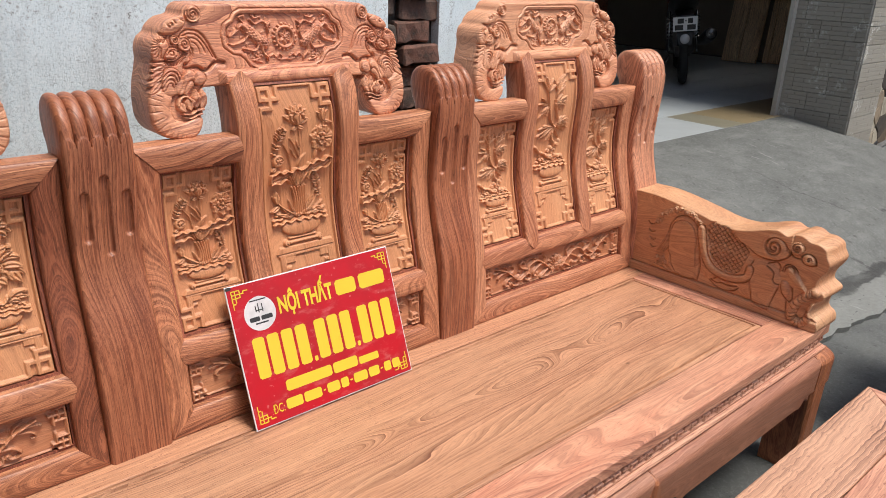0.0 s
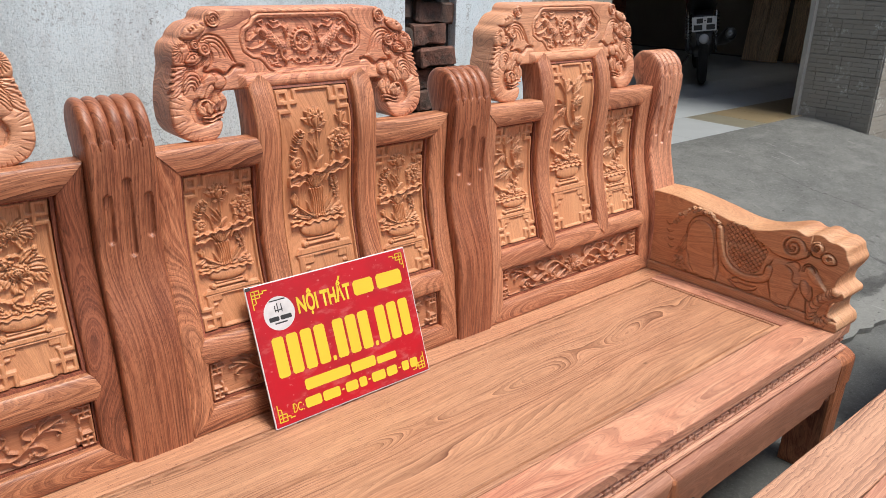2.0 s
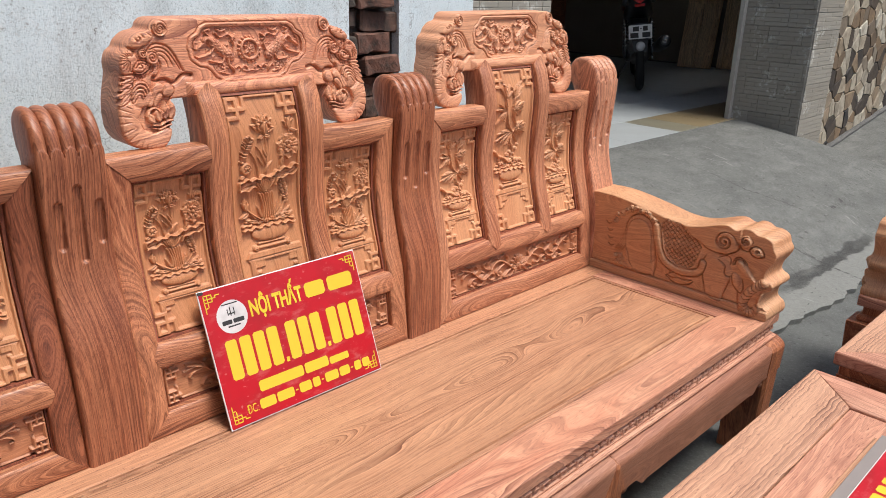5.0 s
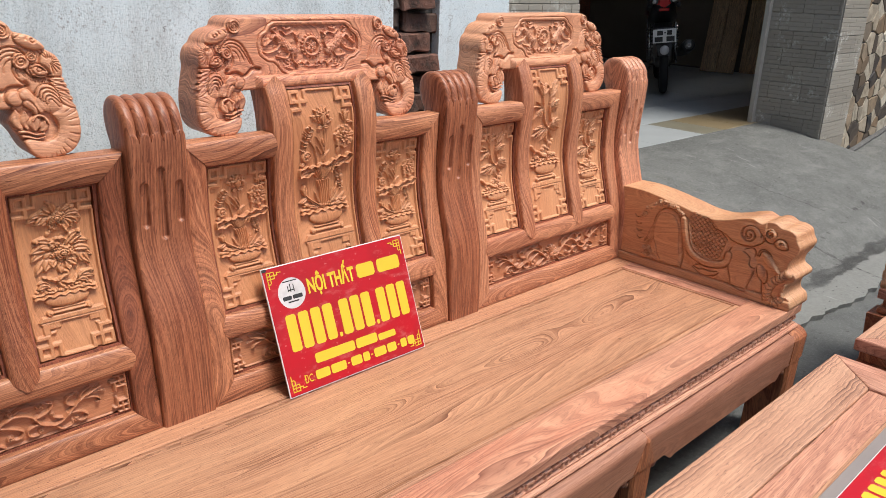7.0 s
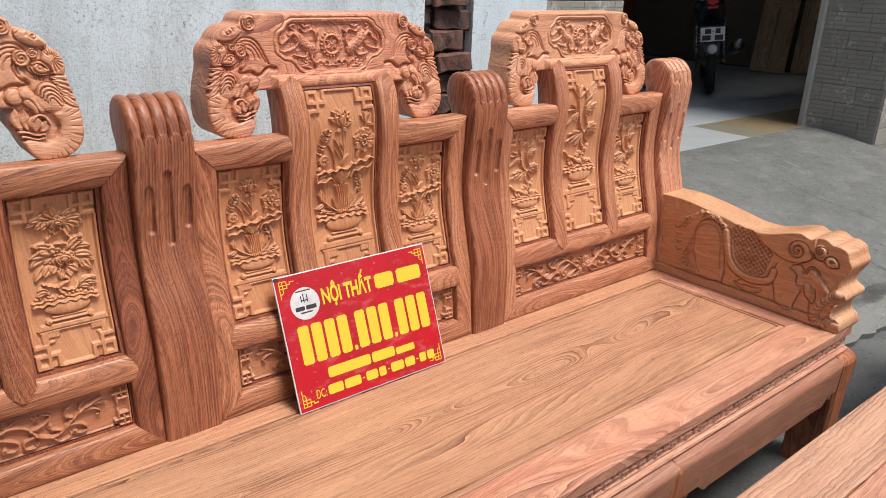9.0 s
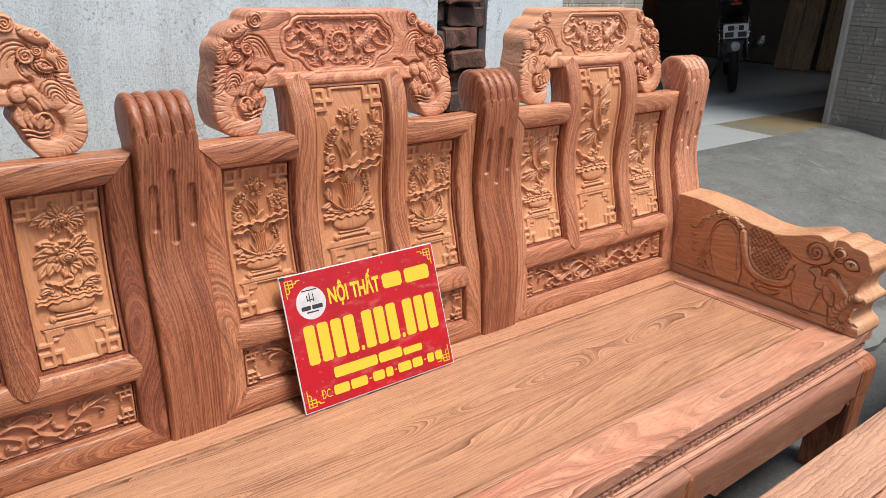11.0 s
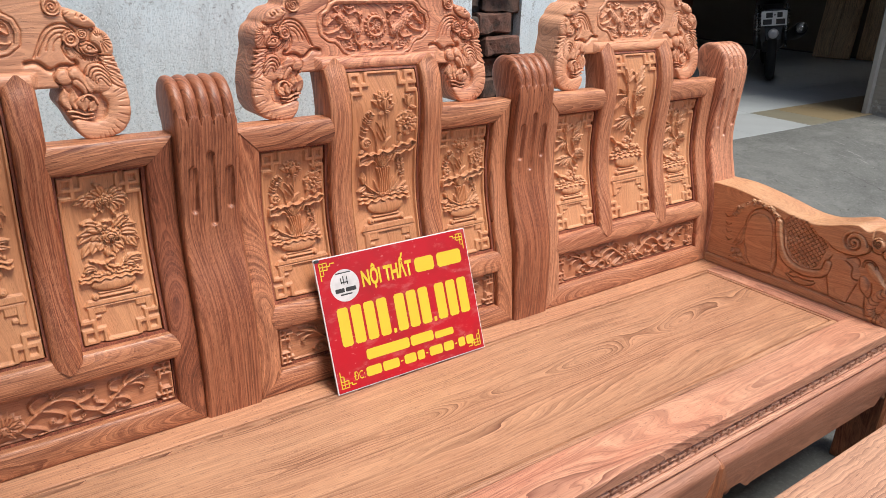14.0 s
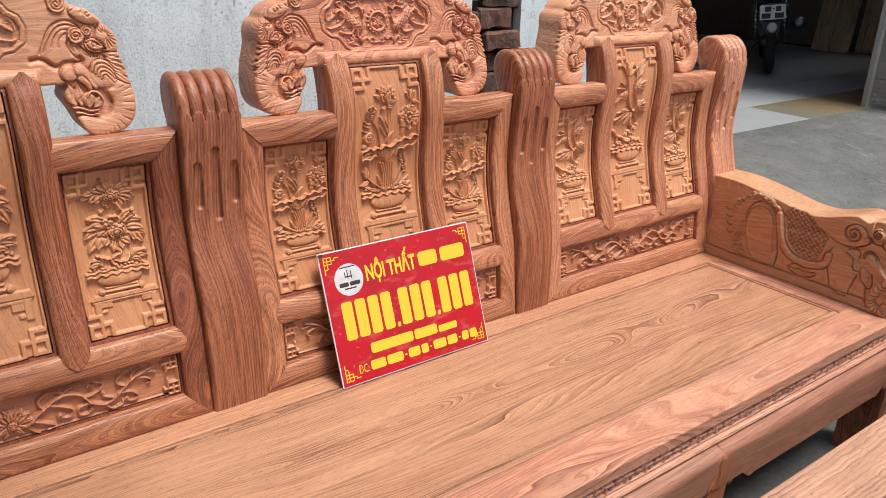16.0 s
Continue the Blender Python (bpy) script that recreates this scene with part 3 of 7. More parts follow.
def lotus(r, P, Q, k, kq):
    pot(r, P, Q, k, kq)
    # tall flower
    r.stroke([(P(.507), Q(.785)), (P(.512), Q(.71)), (P(.508), Q(.62))], 0.0012 * k, 0.0046)
    c = (.487, .797)
    spray(r, P, Q, c, ((.330, .846), (.628, .826), (.372, .876), (.608, .866)), 0.0074 * k, 0.0068, .22, blunt=1.3)
    spray(r, P, Q, c, ((.410, .783), (.572, .789)), 0.0050 * k, 0.0072, -.12)
    spray(r, P, Q, c, ((.430, .888), (.552, .886), (.494, .892)), 0.0090 * k, 0.0076, .05, blunt=1.5)
    spray(r, P, Q, c, ((.395, .850), (.585, .848), (.448, .862), (.536, .860)), 0.0086 * k, 0.0092, .22, rib=.2, blunt=1.4)
    spray(r, P, Q, c, ((.492, .858),), 0.0098 * k, 0.0104, 0, rib=.15, blunt=1.3)
    # fern, seed head, grasses
    frond(r, P, Q, [(.322, .790), (.260, .752), (.180, .668)], 0.0092 * k)
    r.dome(P(.250), Q(.655), 0.0130 * k, 0.0125 * k, 0.0070, .3, power=.2)
    r.spiral(P(.250), Q(.655), 0.0098 * k, 0.98, 0.0009, 0.0026)
    for i in range(6):
        a = i * 1.047
        r.dome(P(.250) + 0.0055 * k * math.cos(a), Q(.655) + 0.0052 * k * math.sin(a), 0.0016 * k, 0.0016 * k, 0.0026)
    r.petal((P(.235), Q(.630)), (P(.165), Q(.612)), 0.0052 * k, 0.0075, .1, blunt=1.1)
    r.stroke(spline([(P(.310), Q(.727)), (P(.365), Q(.690)), (P(.395), Q(.645)), (P(.404), Q(.600))], 6), 0.0011 * k, 0.0050)
    for a, b, w, bd in (((.514, .652), (.383, .752), .0026, -.12), ((.480, .655), (.396, .708), .0024, .10), ((.478, .618), (.590, .677), .0046, .10), ((.520, .690), (.470, .742), .0022, .1)):
        r.petal((P(a[0]), Q(a[1])), (P(b[0]), Q(b[1])), w * k, 0.0062, bd)
    # open bloom with ruffled petals, its leaf and the bud above
    r.stroke([(P(.715), Q(.705)), (P(.69), Q(.66)), (P(.655), Q(.625))], 0.0014 * k, 0.0055)
    r.petal((P(.690), Q(.640)), (P(.735), Q(.705)), 0.0058 * k, 0.0070, .1)
    c = (P(.785), Q(.733))
    for ring, L, w, h, off in ((7, .0262, .0130, .0068, .2), (5, .0130, .0080, .0088, .5)):
        for i in range(ring):
            a = i * 2 * math.pi / ring + off
            r.petal(c, (c[0] + L * k * math.cos(a), c[1] + L * 1.04 * k * math.sin(a)), w * k, h + .0008 * (i % 2), .10, blunt=2.2, rib=.3)
    r.dome(c[0], c[1], 0.0044 * k, 0.0044 * k, 0.0095)
    r.stroke([(P(.80), Q(.785)), (P(.81), Q(.81))], 0.0013 * k, 0.005)
    spray(r, P, Q, (.808, .806), ((.742, .850), (.875, .856), (.780, .866), (.840, .868), (.812, .862)), 0.0048 * k, 0.0074, .12, blunt=1.0)
    r.petal((P(.82), Q(.812)), (P(.925), Q(.800)), 0.0040 * k, 0.0062, -.12)
    # broad leaf seen from the side: two wings, a rolled rim and a ribbed fan
    for a, b, w, bd in (((.42, .588), (.145, .566), .0098, .06), ((.57, .596), (.900, .632), .0090, -.06)):
        r.petal((P(a[0]), Q(a[1])), (P(b[0]), Q(b[1])), w * k, 0.0064, bd, rib=.5, blunt=1.1)
    for i, x in enumerate(np.linspace(.365, .615, 10)):
        r.petal((P(.485), Q(.522)), (P(x), Q(.588 + .018 * math.sin(i / 9 * math.pi) + .010 * i / 9)), 0.0036 * k, 0.0078 + .0008 * (i % 2), 0, rib=.2, blunt=1.5)
    for pts, w in (([(.150, .556), (.158, .594), (.205, .598), (.254, .609), (.300, .597), (.350, .605), (.405, .599), (.454, .613), (.520, .604), (.582, .612), (.620, .628), (.658, .624), (.720, .640), (.790, .630), (.850, .648), (.905, .640)], .0019),
                   ([(.150, .556), (.200, .560), (.256, .554), (.310, .570), (.356, .566), (.385, .548)], .0017), ([(.600, .560), (.640, .592), (.700, .590), (.760, .604), (.830, .598), (.890, .620), (.905, .640)], .0017)):
        S_ = spline(pts, 6)
        r.stroke(np.stack([P(S_[:, 0]), Q(S_[:, 1])], 1), w * k, 0.0098)
    for i in range(6):
        x = .405 + .033 * i
        r.stroke(spline([(P(x), Q(.530)), (P(.50 + (x - .485) * .75), Q(.47)), (P(.50 + (x - .485) * .85), Q(.402))], 5), 0.0019 * k, 0.0072)
    # fern and leaves beside the stalks, bud on the other side
    frond(r, P, Q, [(.690, .578), (.730, .520), (.752, .458)], 0.0080 * k)
    for a, b, w, bd in (((.580, .408), (.695, .520), .0042, -.14), ((.590, .408), (.742, .492), .0040, -.16), ((.630, .404), (.800, .450), .0046, -.18), ((.640, .400), (.835, .422), .0040, -.15), ((.560, .41), (.628, .485), .0034, -.1), ((.70, .42), (.78, .40), .005, .25),
                        ((.425, .405), (.270, .445), .0036, .14), ((.40, .402), (.185, .428), .0044, .18), ((.255, .455), (.135, .432), .0062, .22), ((.44, .41), (.36, .48), .0030, .1)):
        r.petal((P(a[0]), Q(a[1])), (P(b[0]), Q(b[1])), w * k, 0.0074, bd)
    r.stroke(spline([(P(.225), Q(.470)), (P(.300), Q(.440)), (P(.420), Q(.405))], 5), 0.0014 * k, 0.0065)
    spray(r, P, Q, (.222, .462), ((.170, .500), (.262, .494)), 0.0048 * k, 0.0074, .2, blunt=1.0)
    spray(r, P, Q, (.220, .460), ((.212, .522),), 0.0080 * k, 0.0090, 0, rib=.25, blunt=1.0)


def bamboo(r, P, Q, k, kq):
    pot(r, P, Q, k, kq)
    for pts, w in (([(.336, .811), (.357, .750), (.389, .688), (.433, .646), (.517, .607)], .0022), ([(.520, .808), (.500, .746), (.547, .682), (.578, .641), (.527, .607)], .0022), ([(.522, .610), (.480, .556), (.545, .500), (.505, .440), (.53, .41)], .0038)):
        S_ = spline(pts, 7)
        r.stroke(np.stack([P(S_[:, 0]), Q(S_[:, 1])], 1), w * k, 0.0072)
        for j in range(5, len(S_) - 1, 6):
            r.dome(P(S_[j, 0]), Q(S_[j, 1]), (w + .0014) * k, 0.0018 * k, 0.0082)
    for base, tips in (((.336, .811), ((.194, .882), (.298, .903), (.362, .886), (.455, .894), (.547, .865))),
                       ((.530, .800), ((.452, .883), (.596, .890), (.660, .904), (.727, .919), (.714, .877), (.692, .845))),
                       ((.510, .742), ((.523, .795), (.643, .797), (.751, .782), (.742, .755), (.716, .727), (.600, .700))),
                       ((.352, .738), ((.184, .786), (.121, .750), (.132, .663), (.190, .700), (.250, .685), (.317, .673))),
                       ((.560, .622), ((.668, .668), (.745, .668), (.804, .649), (.823, .620), (.820, .591), (.715, .575), (.640, .585))),
                       ((.500, .607), ((.269, .620), (.185, .603), (.146, .561), (.215, .545), (.270, .548), (.350, .526), (.410, .527), (.480, .518), (.601, .560), (.640, .535)))):
        spray(r, P, Q, base, tips, 0.0036 * k, 0.0084, .09, rib=.4, blunt=.75)
    r.stroke(spline([(P(.160), Q(.500)), (P(.235), Q(.470)), (P(.330), Q(.458)), (P(.430), Q(.430))], 6), 0.0042 * k, 0.0080, taper=(1.1, .7))
    r.stroke([(P(.250), Q(.468)), (P(.235), Q(.442))], 0.0026 * k, 0.0070)
    rng = random.Random(11)
    for x, y, q in ((.615, .500, .0085), (.480, .487, .0075), (.655, .520, .0055), (.305, .425, .0075), (.395, .445, .0080), (.480, .432, .0095), (.570, .440, .0085), (.650, .430, .0085), (.725, .428, .0070), (.430, .470, .0065), (.560, .470, .0070), (.250, .425, .006)):
        r.dome(P(x), Q(y), q * k, q * k * .72, 0.0082, rng.uniform(-1, 1), power=.4)
        r.groove([(P(x) - q * k * .6, Q(y)), (P(x) + q * k * .5, Q(y) + q * k * .3)], 0.0008 * k, 0.0020)


def peony(r, P, Q, k, kq):
    pot(r, P, Q, k, kq)
    # twisted stem with bare twigs
    for pts, w in (([(.50, .41), (.44, .455), (.56, .485), (.47, .53), (.55, .58)], .0036), ([(.55, .63), (.60, .675), (.52, .692), (.42, .680), (.40, .715), (.44, .735)], .0024), ([(.55, .62), (.64, .69), (.60, .74), (.53, .79)], .0026),
                   ([(.44, .455), (.36, .470), (.30, .485)], .0026), ([(.48, .445), (.58, .430), (.66, .452)], .0024), ([(.34, .43), (.29, .44), (.24, .425)], .0028)):
        S_ = spline(pts, 7)
        r.stroke(np.stack([P(S_[:, 0]), Q(S_[:, 1] + .003 * np.sin(np.arange(len(S_)) * 1.3))], 1), w * k, 0.0070)
    for base, tips, w in (((.50, .80), ((.215, .800), (.250, .828), (.300, .782), (.360, .775)), .0058), ((.50, .815), ((.335, .850), (.390, .875), (.450, .905)), .0056), ((.55, .815), ((.625, .862), (.690, .850), (.735, .868)), .0052),
                          ((.57, .80), ((.790, .786), (.775, .822), (.745, .760), (.670, .742), (.600, .728)), .0058), ((.53, .79), ((.500, .738), (.450, .752)), .005),
                          ((.50, .61), ((.205, .582), (.215, .628), (.300, .655), (.350, .560)), .0066), ((.52, .63), ((.255, .690), (.400, .668), (.470, .662)), .0056), ((.58, .62), ((.830, .650), (.770, .690), (.690, .672), (.735, .715)), .0058),
                          ((.58, .59), ((.850, .560), (.835, .600), (.808, .516), (.740, .530), (.690, .555)), .0064), ((.50, .57), ((.225, .505), (.320, .515), (.410, .530)), .0070), ((.54, .56), ((.500, .490), (.580, .500), (.670, .520)), .0060),
                          ((.63, .425), ((.700, .462), (.780, .478), (.845, .470), (.842, .438), (.76, .425)), .0042), ((.36, .425), ((.230, .452), (.215, .425)), .0040)):
        spray(r, P, Q, base, tips, w * k * 1.45, 0.0066, .34, rib=.40, blunt=1.45)
    for cx, cy, s in ((.525, .809, .92), (.545, .603, 1.08)):
        c = (P(cx), Q(cy))
        for ring, L, w, h in ((7, .0185, .0092, .0070), (6, .0140, .0080, .0084)):
            for i in range(ring):
                a = i * 2 * math.pi / ring + cx * 9
                r.petal(c, (c[0] + L * k * s * math.cos(a) * 1.15, c[1] + L * k * s * math.sin(a) * .72), w * k * s, h, .28, rib=.16, blunt=1.9)
        r.dome(c[0], c[1], 0.0115 * k * s, 0.0080 * k * s, 0.0098, power=.3)
        for i in range(11):
            a = i * .571
            r.dome(c[0] + 0.0068 * k * s * math.cos(a), c[1] + 0.0046 * k * s * math.sin(a), 0.0013 * k, 0.0013 * k, 0.0024)
    for x, y in ((.285, .690), (.440, .648), (.740, .715), (.455, .905), (.70, .862)):
        r.dome(P(x), Q(y), 0.0060 * k, 0.0044 * k, 0.0078)
        r.groove([(P(x) - .003 * k, Q(y)), (P(x) + .003 * k, Q(y) + .001)], 0.0008, 0.0016)


def carved_panel(name, u0, u1, v0, v1, motif, curve, sunk, step=0.00105):
    r = Relief(u0, u1, v0, v1, step, True)
    W, Hh = u1 - u0, v1 - v0
    m = 0.0130
    a = 0.0066 * (W / 0.162) ** .5
    rim = np.minimum(np.minimum(r.U - u0, u1 - r.U), np.minimum(r.V - v0, v1 - r.V))
    motif(r, lambda x: u0 + x * W, lambda y: v0 + y * Hh, W / 0.19, Hh / 0.46)
    for sx, u in ((1, u0 + m), (-1, u1 - m)):
        for sy, v in ((1, v0 + m), (-1, v1 - m)):
            fret(r, u, v, sx, sy, a, 0.0056)
    border = 0.0056 * np.clip((0.0180 - rim) / 0.0018, 0, 1)
    corner = (np.minimum(r.U - u0, u1 - r.U) < m + a * 6.3) & (np.minimum(r.V - v0, v1 - r.V) < m + a * 6.3)
    r.H = np.where(corner, r.H, np.maximum(r.H, border))
    r.H *= 1.15
    r.H += 0.0007 * np.sin(r.U * 31 + 2 * np.sin(r.V * 17)) * np.sin(r.V * 23 + r.U * 11)
    r.H -= 0.045 * np.clip((0.0118 - rim) / 0.0012, 0, 1)
    return r.sheet(name, lambda U, V, H: np.stack([U, curve(V) + sunk - H, V], -1))


def vine_panel(name, u0, u1, v0, v1, step=0.0012):
    r = Relief(u0, u1, v0, v1, step, True)
    c, m = (u0 + u1) / 2, (v0 + v1) / 2
    hh = (v1 - v0) / 2
    for sx, u in ((1, u0 + .0085), (-1, u1 - .0085)):
        for sy, v in ((1, v0 + .0085), (-1, v1 - .0085)):
            def bar(x0, x1, y0, y1):
                xs, ys = sorted((u + sx * x0, u + sx * x1)), sorted((v + sy * y0, v + sy * y1))
                r.block(xs[0], xs[1], ys[0], ys[1], 0.0085)
            bar(.002, .026, 0, .0045), bar(.002, .0065, 0, .022), bar(.0135, .018, 0, .022), bar(.002, .034, .0115, .016), bar(.0225, .027, .0115, .034), bar(.002, .027, .0225, .027), bar(.002, .0065, .0225, .046)
    for s in (-1, 1):
        def at(x, y):
            return c + s * x, m + y * hh * .92
        def leaf(pts, w, h=0.0078):
            r.stroke([at(*p) for p in spline(pts, 7)], w * .78, h, taper=(1.0, .3))
        stem = spline([(.022, -.45), (.050, .05), (.082, .42), (.112, .25), (.130, -.25), (.158, -.42), (.182, -.05), (.205, .35), (.240, .62)], 9)
        for pts, w in (([(.050, .05), (.045, .45), (.062, .72), (.080, .60)], .0046), ([(.060, .15), (.082, -.05), (.098, -.30), (.090, -.55), (.074, -.48)], .0046), ([(.075, .38), (.100, .68), (.122, .62), (.126, .42)], .0042),
                       ([(.118, .05), (.142, .20), (.152, .48), (.138, .60), (.130, .48)], .0044), ([(.128, -.20), (.108, -.30), (.106, -.58), (.120, -.66), (.128, -.52)], .0042), ([(.150, -.42), (.162, -.72), (.180, -.66), (.182, -.48)], .0040),
                       ([(.176, -.15), (.198, -.22), (.210, -.50), (.198, -.64), (.188, -.52)], .0042), ([(.190, .10), (.176, .28), (.180, .55), (.194, .60)], .0038), ([(.205, .30), (.226, .22), (.236, .02), (.228, -.08)], .0034), ([(.212, .42), (.232, .44), (.248, .34)], .0030),
                       ([(.030, -.30), (.050, -.52), (.066, -.75), (.050, -.82)], .0046), ([(.020, -.40), (.030, -.70), (.040, -.86)], .0042), ([(.200, .28), (.205, .55), (.222, .74)], .0030), ([(.165, -.25), (.150, -.10), (.152, .02)], .0030)):
            leaf(pts, w)
        r.stroke([at(*p) for p in stem], 0.0032, 0.0092, taper=(1, .55))
        for x, y, q, t in ((.080, .60, .0075, 1), (.076, -.46, .0080, -1), (.131, .47, .0072, 1), (.127, -.52, .0066, -1), (.189, -.52, .0066, -1), (.196, .56, .0052, 1), (.150, .02, .0055, 1)):
            u, v = at(x, y)
            r.dome(u, v, q * .8, q * .8, 0.0075, power=.3)
            r.spiral(u, v, q * .8, 1.25, 0.0011, 0.0040, start=(0 if t > 0 else math.pi), spin=s * t)
        for a, L in ((.10, .034), (.50, .034), (.90, .033), (1.25, .032), (1.57, .031)):
            r.petal((c, m - .25 * hh), (c + s * L * math.cos(a), m - .25 * hh + L * math.sin(a)), 0.0062, 0.0078 + .0012 * a, .12 * s, rib=.35, blunt=1.1)
        for a, L in ((-.35, .030), (-.85, .026)):
            r.petal((c, m - .25 * hh), (c + s * L * math.cos(a), m - .25 * hh + L * math.sin(a)), 0.0050, 0.0080, -.12 * s, rib=.35)
    r.dome(c, m - .28 * hh, .0085, .0095, 0.0100, power=.4)
    for i in range(7):
        r.dome(c + .0052 * math.cos(i * .9), m - .28 * hh + .0056 * math.sin(i * .9), .0014, .0014, .003)
    r.H *= 1.2
    rim = np.minimum(np.minimum(r.U - u0, u1 - r.U), np.minimum(r.V - v0, v1 - r.V))
    border = 0.0045 * np.clip((0.0125 - rim) / 0.0015, 0, 1)
    inner = (np.minimum(r.U - u0, u1 - r.U) > 0.042) | (np.minimum(r.V - v0, v1 - r.V) > 0.054)
    r.H = np.where(inner, np.maximum(r.H, border), r.H)
    r.H -= 0.032 * np.clip((0.0100 - rim) / 0.0012, 0, 1)
    return r.sheet(name, lambda U, V, H: np.stack([U, sway(V) + 0.010 - H, V], -1))


def crest_mesh():
    """The crest board: two elephant heads whose trunks curl down, and a framed field with a wheel between two beasts."""
    r = Relief(MID - 0.296, MID + 0.296, 0.548, 0.795, 0.0011)
    half = [(0.150, 0.79), (0.172, 0.790), (0.189, 0.7880), (0.200, 0.780), (0.207, 0.7690), (0.229, 0.7630), (0.246, 0.7500), (0.254, 0.7380), (0.2660, 0.7280), (0.2725, 0.7110), (0.2730, 0.6930), (0.2775, 0.6740), (0.2830, 0.6550),
            (0.2870, 0.6330), (0.2885, 0.612), (0.286, 0.586), (0.272, 0.566), (0.246, 0.556), (0.216, 0.5545), (0.199, 0.567), (0.187, 0.594), (0.175, 0.616), (0.178, 0.632)]
    arc = spline(half, 5)
    side = np.concatenate([arc, [(0.186, 0.643)], [(0.10, 0.643)]])
    outline = np.concatenate([np.stack([MID + side[:, 0], side[:, 1]], 1), np.stack([MID - side[::-1, 0], side[::-1, 1]], 1)])
    sd = r.inside(outline)
    A = np.abs(r.U - MID)
    r.U, keep = A, r.U
    r.u, full = np.linspace(0, A.max(), r.nu), r.u
    # work on the two halves at once: strokes are laid over |u - MID|
    def reach(pts, _):
        P = np.asarray(pts, float)
        D, T = np.full(A.shape, 1e9), np.zeros(A.shape)
        ln = np.hypot(*(P[1:] - P[:-1]).T)
        total, run = max(ln.sum(), 1e-9), 0.0
        for a, b, l in zip(P[:-1], P[1:], ln):
            d = b - a
            t = np.clip(((A - a[0]) * d[0] + (r.V - a[1]) * d[1]) / max(l * l, 1e-12), 0, 1)
            q = np.hypot(A - a[0] - t * d[0], r.V - a[1] - t * d[1])
            m = q < D
            D[m], T[m] = q[m], ((run + t * l) / total)[m]
            run += l
        return slice(None), D, T
    r.reach = reach
    r.window = lambda pts, _: slice(None)
    # framed field
    box_ = [(0, 0.774), (0.092, 0.774), (0.104, 0.768), (0.110, 0.758), (0.124, 0.750), (0.130, 0.735), (0.127, 0.716), (0.112, 0.705), (0.098, 0.703), (0.087, 0.694), (0.078, 0.681), (0.064, 0.675), (0, 0.675)]
    P = np.array(box_)
    loop = np.concatenate([P, (P * [-1, 1])[::-1]])
    C, D = np.zeros(A.shape, bool), np.full(A.shape, 1e9)
    for a, b in zip(loop, np.roll(loop, -1, 0)):
        d = b - a
        t = np.clip(((A - a[0]) * d[0] + (r.V - a[1]) * d[1]) / max(d @ d, 1e-14), 0, 1)
        D = np.minimum(D, np.hypot(A - a[0] - t * d[0], r.V - a[1] - t * d[1]))
        if a[1] != b[1]:
            C ^= ((a[1] > r.V) != (b[1] > r.V)) & (A < d[0] * (r.V - a[1]) / d[1] + a[0])
    field = np.where(C, D, -D)
    ground = np.where(field > 0, -0.0060 * np.clip(field / 0.002, 0, 1), 0)
    r.H = np.full(A.shape, -0.02)
    wheel = (0.0, 0.727)
    ang = np.linspace(0, 2 * np.pi, 40)
    r.stroke(np.stack([0.0195 * np.cos(ang), wheel[1] + 0.0195 * np.sin(ang)], 1), 0.0036, 0.008, base=-0.0075)
    for a in np.linspace(0, 2 * np.pi, 19)[:-1]:
        r.dome(0.0245 * math.cos(a), wheel[1] + 0.0245 * math.sin(a), 0.0030, 0.0030, 0.0075, base=-0.0075)
    for a in np.linspace(0, 2 * np.pi, 7)[:-1] + math.pi / 2:
        r.petal(wheel, (0.0150 * math.cos(a), wheel[1] + 0.0150 * math.sin(a)), 0.0045, 0.008, base=-0.0075)
    r.dome(0, wheel[1], 0.004, 0.004, 0.008, base=-0.0075)
    # a scaly beast on either side
    body = spline([(0.044, 0.716), (0.058, 0.724), (0.072, 0.736), (0.082, 0.744)], 8)
    r.stroke(body, 0.0108, 0.0098, base=-0.0075)
    scales = 0.0012 * (np.cos((A * 0.8 + r.V) * 1300) * np.cos((A - r.V * 0.8) * 1300))
    near = reach(body, 1)[1]
    r.H = np.where(near < 0.0100, r.H + scales, r.H)
    for pts, rad, h in (([(0.082, 0.744), (0.092, 0.751), (0.100, 0.746)], 0.0065, 0.012), ([(0.098, 0.744), (0.110, 0.736), (0.117, 0.731)], 0.0042, 0.010),
                        ([(0.078, 0.735), (0.090, 0.722), (0.112, 0.716), (0.120, 0.718)], 0.0036, 0.0085), ([(0.050, 0.714), (0.050, 0.700), (0.041, 0.690), (0.040, 0.684)], 0.0042, 0.009),
                        ([(0.058, 0.716), (0.066, 0.704), (0.090, 0.708)], 0.0034, 0.008), ([(0.040, 0.722), (0.034, 0.735), (0.038, 0.748), (0.030, 0.756)], 0.0040, 0.009),
                        ([(0.088, 0.756), (0.096, 0.764), (0.085, 0.768)], 0.0032, 0.008), ([(0.032, 0.745), (0.046, 0.757), (0.062, 0.752), (0.072, 0.760)], 0.0032, 0.007),
                        ([(0.05, 0.766), (0.062, 0.763), (0.07, 0.768)], 0.003, 0.006), ([(0.112, 0.752), (0.119, 0.744), (0.121, 0.732)], 0.003, 0.006),
                        ([(0.009, 0.690), (0.015, 0.695), (0.022, 0.690), (0.029, 0.695), (0.036, 0.691)], 0.0026, 0.006), ([(0.0, 0.686), (0.01, 0.684), (0.02, 0.687)], 0.002, 0.005), ([(0.060, 0.688), (0.068, 0.685), (0.052, 0.681)], 0.0028, 0.006)):
        r.stroke(spline(pts, 6), rad * .74, h * .95, base=-0.0075, taper=(1, .7))
